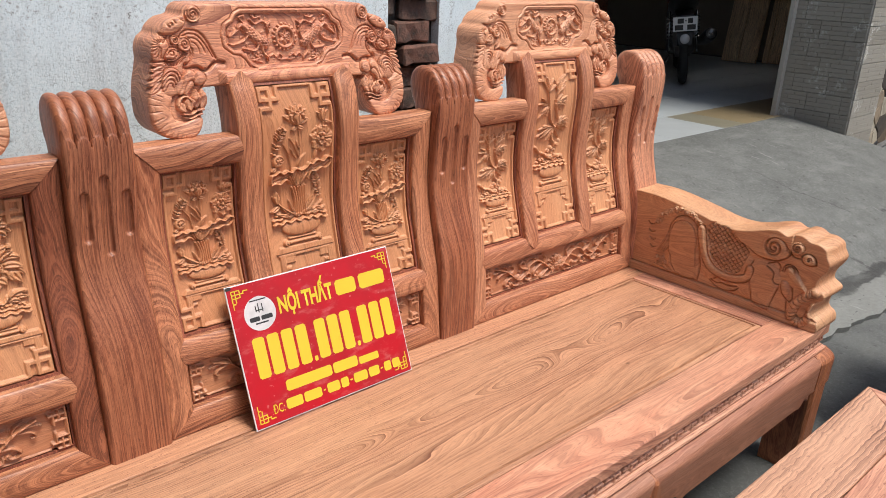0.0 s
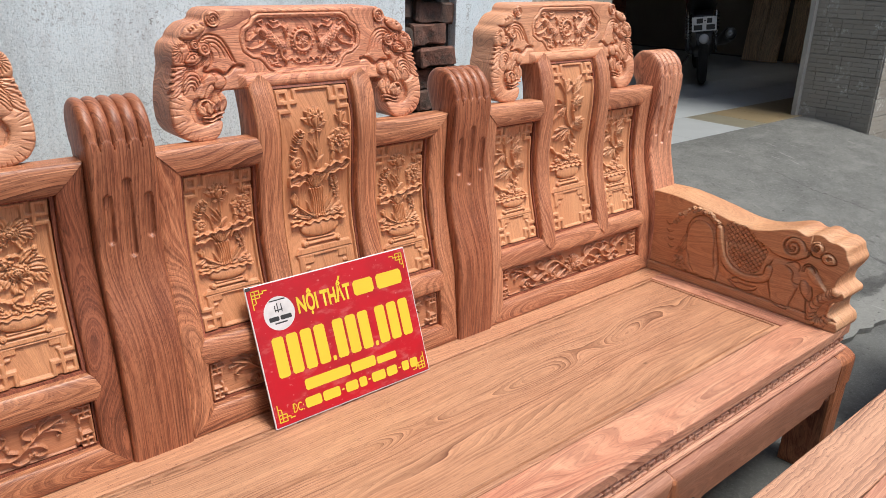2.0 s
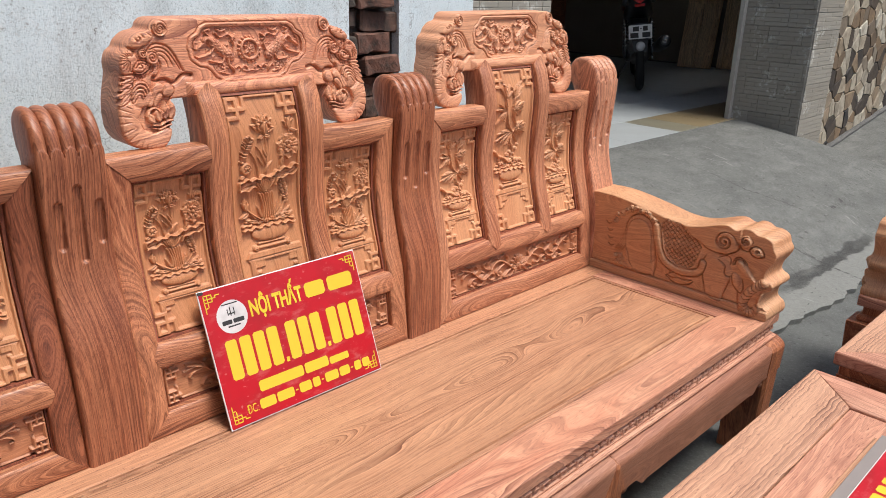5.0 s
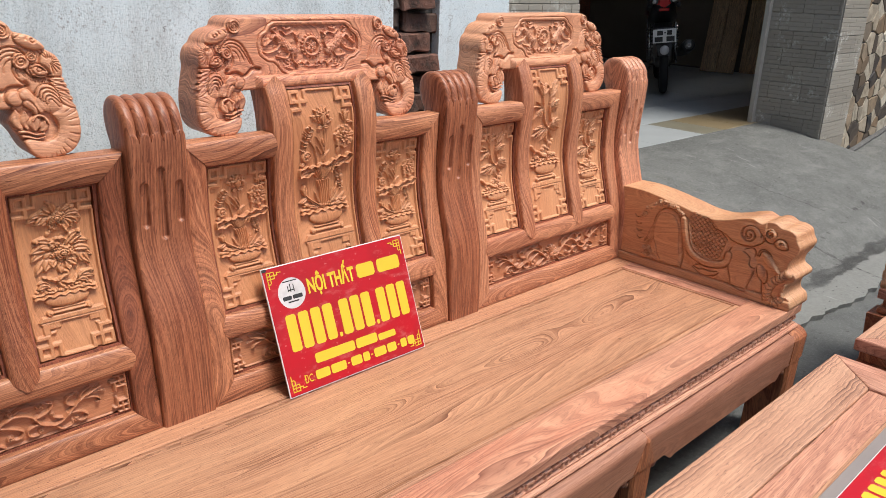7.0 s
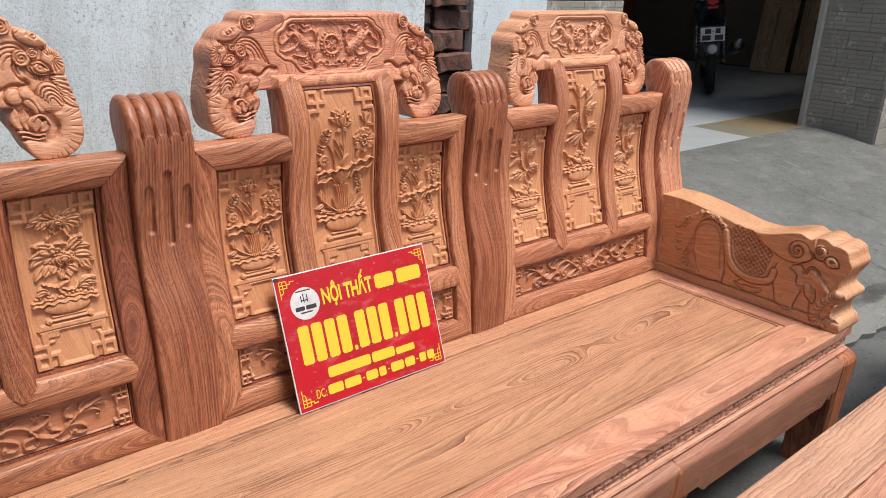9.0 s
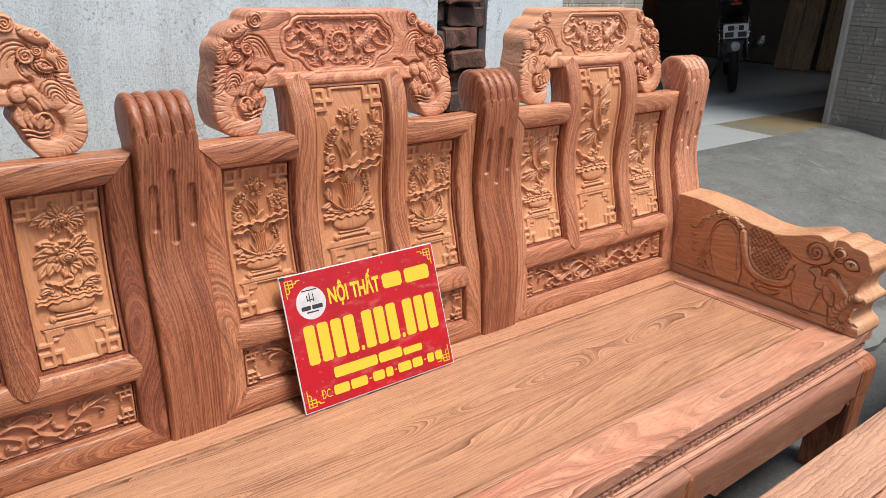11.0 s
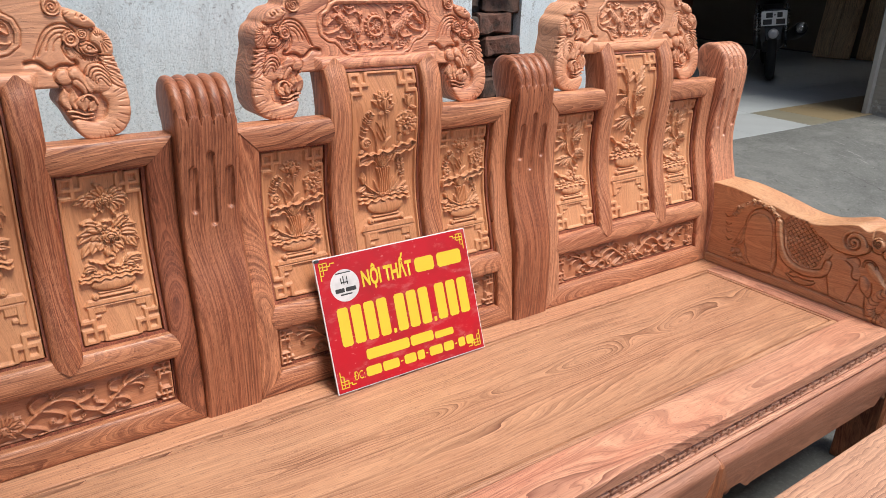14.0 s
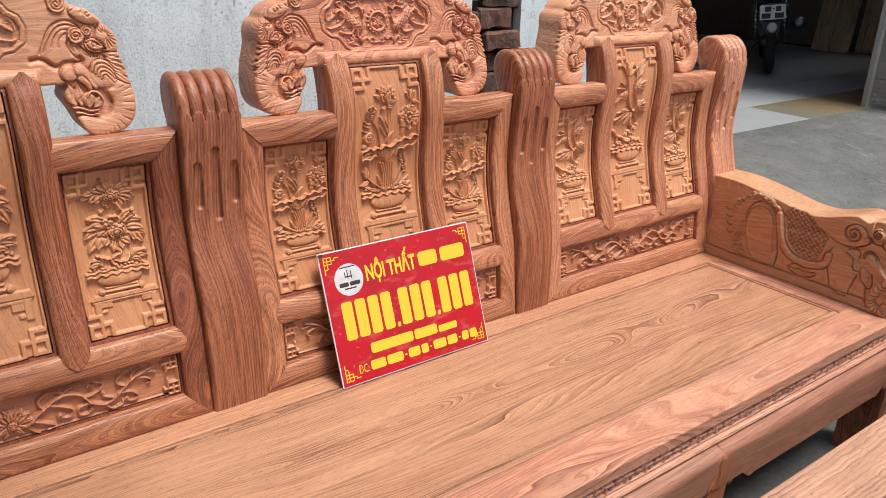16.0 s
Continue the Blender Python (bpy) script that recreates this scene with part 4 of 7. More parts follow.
    rng = random.Random(2)
    for i in range(60):
        x, y, a = rng.uniform(.026, .122), rng.uniform(.684, .769), rng.uniform(0, 6.28)
        L = rng.uniform(.005, .010)
        r.petal((x, y), (x + L * math.cos(a), y + L * math.sin(a)), 0.0018, rng.uniform(.0035, .0055), .35, base=-0.0075)
    for i in range(16):
        x, y = rng.uniform(.030, .118), rng.choice((rng.uniform(.682, .700), rng.uniform(.752, .769)))
        r.dome(x, y, 0.0032, 0.0032, 0.0050, base=-0.0075)
    inner = np.maximum(r.H, ground)
    r.H = np.where(field > 0.0015, inner, 0.0)
    r.H += 0.0016 * np.exp(-((field + 0.0030) / 0.0018) ** 2) - 0.0030 * np.exp(-((field + 0.0070) / 0.0011) ** 2)
    # the heads: shell forehead, curls, eye, fan ear, mane, trunk curled round a lotus bud
    r.creased, r.ground = True, -0.004
    niche = np.hypot((A - 0.214) / 0.036, (r.V - 0.607) / 0.040)
    r.H -= 0.0045 * np.clip(1.12 - niche, 0, 0.30) / 0.30 * (A > 0.172)
    trunk = spline([(0.262, 0.640), (0.271, 0.618), (0.268, 0.594), (0.252, 0.574), (0.226, 0.567), (0.200, 0.574)], 10)
    r.stroke(trunk, 0.0215, 0.009, taper=(1.0, .8))
    _, D, T = reach(trunk, 1)
    outer = np.clip((np.hypot(A - 0.215, r.V - 0.612) - 0.050) / 0.005, 0, 1)
    r.H -= 0.0017 * np.clip(np.cos(T * 88 + 3 * np.sin(T * 9)), 0, 1) ** 5 * (D < 0.022) * outer * (T > .02) * (T < .97)
    r.dome(0.229, 0.7555, 0.0270, 0.0150, 0.0075, -.35, power=.4)
    r.groove(spline([(0.206, 0.7600), (0.216, 0.7655), (0.228, 0.7650), (0.240, 0.7590), (0.249, 0.7500)], 6), 0.0013, 0.0030)
    r.spiral(0.2310, 0.7560, 0.0095, 1.2, 0.0015, 0.0045, start=3.0, spin=-1)
    r.dome(0.2590, 0.7150, 0.0205, 0.0230, 0.0085, .3, power=.35)
    for a in np.linspace(-1.35, 2.3, 13):
        r.groove([(0.252 + 0.005 * math.cos(a), 0.7205 + 0.005 * math.sin(a)), (0.252 + 0.020 * math.cos(a), 0.7195 + 0.021 * math.sin(a))], 0.0010, 0.0032, taper=(.6, 1))
    # eye under a lashed brow
    r.dome(0.2345, 0.7045, 0.0150, 0.0110, 0.0070, -.4, power=.3)
    for pts in ([(0.2215, 0.7090), (0.2275, 0.7150), (0.2370, 0.7145), (0.2450, 0.7080), (0.2510, 0.6985)], [(0.2215, 0.7090), (0.2255, 0.7010), (0.2330, 0.6965), (0.2420, 0.6965), (0.2510, 0.6985)], [(0.2240, 0.7085), (0.2300, 0.7120), (0.2370, 0.7100), (0.2440, 0.7035)]):
        r.groove(spline(pts, 6), 0.0013, 0.0045)
    r.spiral(0.2345, 0.7055, 0.0060, 0.97, 0.0011, 0.0042)
    r.dome(0.2345, 0.7055, 0.0036, 0.0036, 0.0050)
    lash0 = spline([(0.2120, 0.7075), (0.2165, 0.7000), (0.2250, 0.6935), (0.2370, 0.6915), (0.2500, 0.6930)], 5)
    lash1 = spline([(0.2040, 0.7045), (0.2110, 0.6945), (0.2240, 0.6855), (0.2380, 0.6840), (0.2510, 0.6865)], 5)
    for p, q in zip(lash0[::1], lash1[::1]):
        r.groove([p, q], 0.0009, 0.0030, taper=(1.2, .5))
    r.groove(lash0, 0.0010, 0.0030)
    for u, v, q, t, turns in ((0.2086, 0.7215, 0.0130, 1, 1.9), (0.2262, 0.7285, 0.0078, 1, 1.6), (0.1868, 0.7722, 0.0140, -1, 2.1)):
        r.dome(u, v, q, q, 0.0062, power=0.18)
        r.spiral(u, v, q * .82, turns, q * .12, 0.0042, start=0.5, spin=t)
    # ear
    hem = spline([(0.1350, 0.6850), (0.1470, 0.6870), (0.1570, 0.6835), (0.1670, 0.6750), (0.1760, 0.6735), (0.1860, 0.6790), (0.1970, 0.6795), (0.2060, 0.6775), (0.2125, 0.6800), (0.2100, 0.6860)], 8)
    r.groove(hem, 0.0028, 0.0085)
    r.groove(hem + [0, -0.0035], 0.0040, 0.0030)
    for pts, rad, dep in (([(0.1500, 0.6935), (0.1570, 0.7080), (0.1640, 0.7230), (0.1730, 0.7360), (0.1850, 0.7430), (0.1990, 0.7450), (0.2110, 0.7390), (0.2170, 0.7310)], 0.0018, 0.0052),
                          ([(0.1560, 0.6960), (0.1630, 0.7090), (0.1700, 0.7210), (0.1790, 0.7320), (0.1890, 0.7375), (0.2010, 0.7380), (0.2090, 0.7345)], 0.0014, 0.0042),
                          ([(0.1700, 0.7040), (0.1740, 0.7150), (0.1810, 0.7250), (0.1900, 0.7305), (0.1990, 0.7300)], 0.0012, 0.0034), ([(0.1800, 0.7030), (0.1820, 0.7130), (0.1880, 0.7210), (0.1950, 0.7240)], 0.0011, 0.0028),
                          ([(0.1975, 0.7160), (0.1935, 0.7070), (0.1975, 0.6950), (0.2060, 0.6850)], 0.0016, 0.0050), ([(0.2010, 0.7110), (0.1985, 0.7050), (0.2020, 0.6960)], 0.0012, 0.0035)):
        r.groove(spline(pts, 8), rad, dep)
    # ball, lip, cheek arcs, mane locks
    r.dome(0.1890, 0.6605, 0.0145, 0.0125, 0.0070, power=.45)
    r.groove(spline([(0.1800, 0.6715), (0.1755, 0.6640), (0.1770, 0.6545), (0.1830, 0.6490)], 6), 0.0012, 0.0035)
    r.stroke(spline([(0.2060, 0.6660), (0.2160, 0.6540), (0.2270, 0.6400)], 6), 0.0100, 0.0080, taper=(1, .7))
    r.stroke(spline([(0.2060, 0.6510), (0.2130, 0.6440), (0.2180, 0.6350)], 6), 0.0060, 0.0070, taper=(1, .6))
    r.dome(0.2440, 0.6560, 0.0230, 0.0230, 0.0060, power=.35)
    for k in range(4):
        r.stroke(spline([(0.2250 + .0045 * k, 0.6640 - .0045 * k), (0.2290 + .0035 * k, 0.6745 - .0060 * k), (0.2400 + .0020 * k, 0.6790 - .0068 * k), (0.2510, 0.6740 - .0066 * k), (0.2610 - .0010 * k, 0.6600 - .0050 * k)], 6), 0.0030, 0.0058, taper=(.8, 1))
    for a, b, wd in (((0.2480, 0.6900), (0.2770, 0.6900), .0052), ((0.2500, 0.6840), (0.2820, 0.6790), .0058), ((0.2540, 0.6770), (0.2860, 0.6670), .0062), ((0.2580, 0.6690), (0.2890, 0.6530), .0064), ((0.2600, 0.6600), (0.2890, 0.6390), .0062)):
        r.petal(a, b, wd, 0.0085, -.16, rib=.25, blunt=.75)
    # bud and leaves in the bend, waves below
    for a, b, wd, h, bd in (((0.1930, 0.6050), (0.1830, 0.6480), .0100, .0066, .12), ((0.2010, 0.6050), (0.1985, 0.6420), .0085, .0074, .05), ((0.2120, 0.6040), (0.2140, 0.6300), .0120, .0088, 0.0), ((0.2190, 0.6030), (0.2330, 0.6240), .0080, .0070, -.25)):
        r.petal(a, b, wd, h, bd, rib=.2, blunt=1.0)
    r.stroke(spline([(0.2100, 0.6220), (0.2180, 0.6300), (0.2290, 0.6270), (0.2350, 0.6150)], 6), 0.0026, 0.0072, taper=(.7, 1))
    for k in range(2):
        r.stroke(spline([(0.1870 + .004 * k, 0.6050 - .008 * k), (0.1990, 0.6035 - .008 * k), (0.2120, 0.5980 - .007 * k), (0.2260, 0.5990 - .006 * k)], 6), 0.0024, 0.0062 - k * .001, taper=(1, .5))
    r.creased = False
    # the round lower roll of the board
    roll = (r.V < 0.672) & (A < 0.150)
    r.H = np.where(roll, np.maximum(r.H, -0.004) + 0.013 * np.clip(1 - ((r.V - 0.657) / 0.0145) ** 2, 0, 1) ** 0.5 * np.clip((0.150 - A) / 0.012, 0, 1), r.H)
    e = np.clip(sd / 0.006, 0, 1)
    r.H -= 0.006 * (1 - np.sqrt(np.clip(1 - (1 - e) ** 2, 0, 1)))
    r.U, r.u = keep, full
    return r.cutout("crest", lambda U, V, H: np.stack([U, 0.104 + 0.11 * (V - 0.60) - H, V], -1), outline, 0.075)


def arm_mesh(step=0.0015):
    """A low arm: a board cut to an elephant's back and head, with the animal engraved on it. u runs forward from the post."""
    r = Relief(-0.03, 0.585, -0.002, 0.262, step)
    top = [(-0.022, 0.250), (0.05, 0.251), (0.12, 0.243), (0.20, 0.229), (0.26, 0.2175), (0.315, 0.216), (0.36, 0.226), (0.400, 0.240), (0.43, 0.246), (0.457, 0.237), (0.475, 0.2455),
           (0.495, 0.246), (0.515, 0.2365), (0.535, 0.236), (0.556, 0.226), (0.563, 0.208), (0.573, 0.190), (0.566, 0.168), (0.553, 0.145), (0.552, 0.122), (0.574, 0.108), (0.574, 0.092), (0.556, 0.075), (0.553, 0.045), (0.572, 0.030), (0.578, 0.012), (0.575, 0.0)]
    outline = np.concatenate([spline(top, 5), [(-0.022, 0.0)]])
    sd = r.inside(outline)
    def cut(pts, rad=0.0013, dep=0.0040, taper=(1, 1)):
        r.groove(spline(pts, 6), rad, dep, taper)
    # plinth along the foot, body and limbs standing a little proud of the board
    r.field([(-0.03, -0.01), (0.60, -0.01), (0.60, 0.026), (-0.03, 0.026)], 0.0035, 0.003)
    r.field(spline([(0.124, 0.050), (0.114, 0.100), (0.114, 0.152), (0.124, 0.186), (0.145, 0.202), (0.172, 0.202), (0.195, 0.186), (0.207, 0.155), (0.212, 0.110), (0.222, 0.066), (0.214, 0.034), (0.165, 0.029)], 6, True), 0.0040, 0.016)
    r.field(spline([(0.380, 0.140), (0.374, 0.105), (0.384, 0.060), (0.395, 0.028), (0.440, 0.022), (0.444, 0.045), (0.456, 0.085), (0.448, 0.125), (0.420, 0.150)], 6, True), 0.0040, 0.016)
    r.field(spline([(0.224, 0.130), (0.250, 0.060), (0.310, 0.040), (0.370, 0.050), (0.380, 0.110), (0.360, 0.150), (0.300, 0.160)], 6, True), 0.0030, 0.020)
    cut([(0.165, 0.034), (0.185, 0.028), (0.208, 0.033), (0.222, 0.030)], 0.0015, 0.0045)
    cut([(0.128, 0.088), (0.135, 0.060), (0.150, 0.040)], 0.0015, 0.003)
    for k in range(3):
        cut([(0.396 + .008 * k, 0.030 - .002 * k), (0.412 + .006 * k, 0.0235 - .001 * k), (0.440, 0.022)], 0.0013, 0.0032)
    cut([(-0.02, 0.0285), (0.20, 0.0285), (0.40, 0.0285), (0.49, 0.0285)], 0.0012, 0.0030)
    cut([(0.378, 0.142), (0.372, 0.112), (0.382, 0.066), (0.392, 0.032)], 0.0014, 0.0042)
    cut([(0.442, 0.024), (0.445, 0.045), (0.457, 0.088)], 0.0014, 0.0038)
    cut([(0.126, 0.085), (0.116, 0.115), (0.116, 0.150), (0.126, 0.182), (0.146, 0.197), (0.172, 0.197), (0.192, 0.180), (0.203, 0.150), (0.206, 0.112), (0.214, 0.070)], 0.0011, 0.0026)
    # garland of scrolled leaves over the rump
    band = spline([(0.072, 0.178), (0.086, 0.196), (0.110, 0.212), (0.138, 0.224), (0.165, 0.224), (0.188, 0.212), (0.206, 0.196)], 8)
    r.stroke(band, 0.0110, 0.0030, taper=(.9, .7), flat=1.6)
    for k in range(10):
        j = int((k + .5) / 10 * (len(band) - 2))
        d = band[j + 1] - band[j]
        d /= np.hypot(*d)
        nrm = np.array([-d[1], d[0]])
        u, v = band[j] + nrm * (.0035 if k % 2 else -.0030)
        r.dome(u, v, 0.0082, 0.0072, 0.0052, power=.35)
        r.spiral(u, v, 0.0060, 1.1, 0.0011, 0.0044, start=k * 1.3, spin=(-1) ** k)
    for u, v, q in ((0.070, 0.172, .0080), (0.124, 0.228, .0070), (0.186, 0.219, .0070), (0.208, 0.203, .0065)):
        r.dome(u, v, q, q, 0.0060, power=.35)
        r.spiral(u, v, q * .75, 1.2, 0.0010, 0.0034)
    cut([(0.110, 0.150), (0.114, 0.178), (0.128, 0.200), (0.150, 0.212), (0.176, 0.210), (0.198, 0.192), (0.212, 0.160), (0.219, 0.110), (0.226, 0.070), (0.222, 0.034)], 0.0014, 0.0048)
    for k in range(4):
        cut([(0.038 + .005 * k, 0.166 - .023 * k), (0.047 + .005 * k, 0.158 - .023 * k), (0.058 + .005 * k, 0.163 - .023 * k)], 0.0012, 0.0036)
    # tail tuft and the blossom under it
    for k, (a0, b0) in enumerate((((0.111, 0.150), (0.080, 0.084)), ((0.113, 0.140), (0.090, 0.078)), ((0.114, 0.128), (0.100, 0.082)))):
        r.petal(a0, b0, 0.0060, 0.0052 + .0006 * k, .12, rib=.5)
    for x, y, q in ((0.084, 0.062, .0085), (0.100, 0.066, .0080), (0.112, 0.056, .0075), (0.106, 0.042, .0080), (0.090, 0.044, .0085), (0.098, 0.054, .0060)):
        r.dome(x, y, q, q * .9, 0.0055, power=.4)
        r.spiral(x, y, q * .6, 0.8, 0.0010, 0.0028)
    for b0 in ((0.126, 0.030), (0.136, 0.036), (0.074, 0.040)):
        r.petal((0.108, 0.048), b0, 0.0050, 0.0046, .1, rib=.4)
    # saddle cloth: lattice field and a flat hem
    net = spline([(0.249, 0.222), (0.226, 0.196), (0.240, 0.150), (0.254, 0.118), (0.278, 0.096), (0.312, 0.087), (0.340, 0.094), (0.352, 0.120), (0.362, 0.168), (0.338, 0.182), (0.312, 0.200), (0.290, 0.214)], 4, True)
    r.field(net, -0.0018, 0.0025)
    within = r.inside(net)
    for d in (1, -1):
        ph = np.mod(r.U + d * r.V * 1.1, 0.0160) - 0.0080
        r.H -= np.where(within > 0.001, 0.0034 * np.exp(-(ph / 0.0011) ** 2), 0)
    hem = spline([(0.213, 0.190), (0.222, 0.150), (0.238, 0.112), (0.262, 0.086), (0.302, 0.073), (0.345, 0.078), (0.368, 0.092), (0.374, 0.118)], 8)
    r.stroke(hem, 0.0098, 0.0062, flat=4.0)
    _, D, _ = r.reach(hem, 0.02)
    w = r.window(hem, 0.02)
    r.H[w] -= 0.0034 * np.exp(-((D - 0.0112) / 0.0013) ** 2)
    for pts in ([(0.262, 0.048), (0.280, 0.036), (0.305, 0.030), (0.335, 0.038), (0.350, 0.052)], [(0.266, 0.052), (0.285, 0.046), (0.300, 0.052), (0.322, 0.050), (0.345, 0.056)], [(0.275, 0.058), (0.290, 0.066), (0.310, 0.060)]):
        cut(pts, 0.0015, 0.0045)
    # cape of the neck, ear scroll, brow scroll and eye
    cape = [(0.262, 0.245), (0.290, 0.216), (0.314, 0.202), (0.330, 0.186), (0.348, 0.181), (0.366, 0.172), (0.380, 0.164), (0.404, 0.160), (0.437, 0.162), (0.466, 0.180), (0.472, 0.200), (0.470, 0.262)]
    r.field(cape, 0.0034, 0.0024)
    cut(cape[1:11], 0.0015, 0.0048)
    for u, v, q, turns in ((0.427, 0.197, .0345, 1.8), (0.487, 0.2115, .0165, 1.5)):
        r.dome(u, v, q, q, 0.0052, power=.12)
        r.spiral(u, v, q * .72, turns, q * .065, 0.0050, start=2.4)
        r.spiral(u, v, q * 1.04, 1.0, 0.0013, 0.0040)
    cut([(0.463, 0.206), (0.474, 0.190), (0.490, 0.184), (0.503, 0.188)], 0.0014, 0.0045)
    r.dome(0.521, 0.189, 0.0185, 0.0130, 0.0052, -.25, power=.4)
    cut([(0.500, 0.192), (0.510, 0.202), (0.522, 0.204), (0.534, 0.196), (0.540, 0.184)], 0.0013, 0.0048)
    cut([(0.500, 0.192), (0.506, 0.180), (0.518, 0.174), (0.530, 0.175), (0.541, 0.180)], 0.0013, 0.0048)
    r.spiral(0.522, 0.190, 0.0072, 0.98, 0.0011, 0.0042)
    r.spiral(0.522, 0.190, 0.0032, 0.98, 0.0009, 0.0030)
    # lips, tusk, jaw folds
    cut([(0.418, 0.142), (0.430, 0.136), (0.440, 0.126), (0.440, 0.110), (0.448, 0.100), (0.460, 0.100), (0.464, 0.112)], 0.0014, 0.0050)
    cut([(0.420, 0.150), (0.440, 0.158), (0.452, 0.150), (0.452, 0.136)], 0.0013, 0.0045)
    r.petal((0.476, 0.150), (0.540, 0.100), 0.0120, 0.0072, -.10, rib=.1, blunt=.55)
    for q in (0.0, 0.0055):
        cut([(0.459 + q, 0.138), (0.462 + q, 0.154 - q * .4), (0.474 + q, 0.162 - q * 1.2), (0.488, 0.158 - q * 1.1), (0.500 - q, 0.146 - q * .5)], 0.0013, 0.0048)
    r.dome(0.474, 0.094, 0.0150, 0.0220, 0.0050, .3, power=.5)
    cut([(0.462, 0.106), (0.474, 0.074), (0.492, 0.060), (0.498, 0.078), (0.492, 0.102)], 0.0013, 0.0044)
    cut([(0.484, 0.060), (0.488, 0.034), (0.498, 0.012)], 0.0013, 0.0044)
    # ribbed trunk curled under the tusk
    curl = spline([(0.552, 0.106), (0.536, 0.092), (0.516, 0.070), (0.505, 0.040), (0.514, 0.018), (0.534, 0.016), (0.548, 0.036), (0.556, 0.070)], 8)
    r.stroke(curl, 0.0128, 0.0080, taper=(1.1, .75))
    for k in range(17):
        j = min(int(k / 16 * (len(curl) - 2)), len(curl) - 2)
        d = curl[j + 1] - curl[j]
        d /= np.hypot(*d)
        nrm = np.array([-d[1], d[0]])
        r.groove(spline([curl[j] + nrm * .012, curl[j] + d * .004, curl[j] - nrm * .012], 5), 0.0010, 0.0036)
    r.H *= 1.7
    r.H += 0.0004 * np.sin(r.V * 61 + 2 * np.sin(r.U * 23)) * np.sin(r.U * 47)
    e = np.clip(sd / 0.003, 0, 1)
    r.H -= 0.003 * (1 - np.sqrt(np.clip(1 - (1 - e) ** 2, 0, 1)))
    return r.cutout("arm", lambda U, V, H: np.stack([-H, -U, V], -1), outline, 0.118)


def apron_belly(s):
    """How far an apron stands out at a share s of its height: a broad shoulder, then a face that falls back."""
    return 0.029 * math.sin(min(1.0, s / 0.21) * math.pi / 2) ** 0.62 - 0.005 * max(0.0, s - 0.21)


def panel_fillet(name, u0, u1, v0, v1, curve, sunk, w=0.0062, edge=0.0040):
    """A narrow reddish strip round a carved panel, its dark colour standing in for the shaded gap."""
    n = 40
    verts, faces = [], []
    vs = np.linspace(v0 + edge, v1 - edge, n)
    for ua, ub in ((u0 + edge, u0 + edge + w), (u1 - edge - w, u1 - edge)):
        k = len(verts)
        for v in vs:
            verts += [(ua, float(curve(v)) + sunk, v), (ub, float(curve(v)) + sunk, v)]
        faces += [[k + 2 * i, k + 2 * i + 1, k + 2 * i + 3, k + 2 * i + 2] for i in range(n - 1)]
    for va, vb in ((v0 + edge, v0 + edge + w), (v1 - edge - w, v1 - edge)):
        k = len(verts)
        verts += [(u, float(curve(v)) + sunk - 0.0004, v) for v in (va, vb) for u in (u0 + edge, u1 - edge)]
        faces.append([k, k + 1, k + 3, k + 2])
    bm = bmesh.new()
    tmp = mesh(name, verts, faces, False)
    bm.from_mesh(tmp)
    bpy.data.meshes.remove(tmp)
    bmesh.ops.recalc_face_normals(bm, faces=bm.faces)
    for f in bm.faces:
        if f.normal.y > 0:
            f.normal_flip()
    got = bmesh.ops.extrude_face_region(bm, geom=list(bm.faces))
    bmesh.ops.translate(bm, vec=(0, 0.012, 0), verts=[g for g in got["geom"] if isinstance(g, bmesh.types.BMVert)])
    bmesh.ops.recalc_face_normals(bm, faces=bm.faces)
    out = bpy.data.meshes.new(name)
    bm.to_mesh(out)
    bm.free()
    return out


def scalloped_apron(name, x0, x1, y, z0, z1):
    """A bellied apron board between two legs, its lower edge stepping up in a small ogee beside each."""
    n, rows = 160, 14
    verts, faces = [], []
    L = x1 - x0
    for i in range(n + 1):
        t = i / n
        x = x0 + L * t
        e = min(t, 1 - t) * L
        s = min(1.0, max(0.0, (e - 0.092) / 0.030))
        low = z0 + 0.018 * (1 - s * s * (3 - 2 * s)) - 0.004 * math.exp(-((e - 0.128) / 0.010) ** 2)
        for j in range(rows + 1):
            s = j / rows
            z = z1 + (low - z1) * s
            b = apron_belly(s)
            verts.append((x, y - b, z))
        verts.append((x, y + 0.012, low))
        verts.append((x, y + 0.012, z1))
    k = rows + 3
    for i in range(n):
        for j in range(k):
            a, b = i * k + j, i * k + (j + 1) % k
            faces.append([a, b, b + k, a + k])
    faces += [list(range(k)), [n * k + j for j in range(k)][::-1]]
    me = mesh(name, verts, faces)
    me.set_sharp_from_angle(angle=radians(45))
    return me


def fret_band(name, x0, x1, y, z0, z1):
    """The pierced-looking key band under the seat."""
    r = Relief(x0, x1, z0, z1, 0.0012)
    p, h = 0.056, 0.011
    m, q = np.mod(r.U - x0, p) / p, (r.V - z0) / (z1 - z0)
    def bar(a, b, c, d):
        return (m > a) & (m < b) & (q > c) & (q < d)
    on = bar(0, 1, .86, 1) | bar(0, 1, 0, .14) | bar(.04, .17, 0, .60) | bar(.04, .46, .44, .60) | bar(.33, .46, .26, .60) | bar(.54, .67, .40, 1) | bar(.54, .96, .40, .56) | bar(.83, .96, .40, .74)
    r.H = np.where(on, h, 0.0)
    return r.sheet(name, lambda U, V, H: np.stack([U, y - H, V], -1))


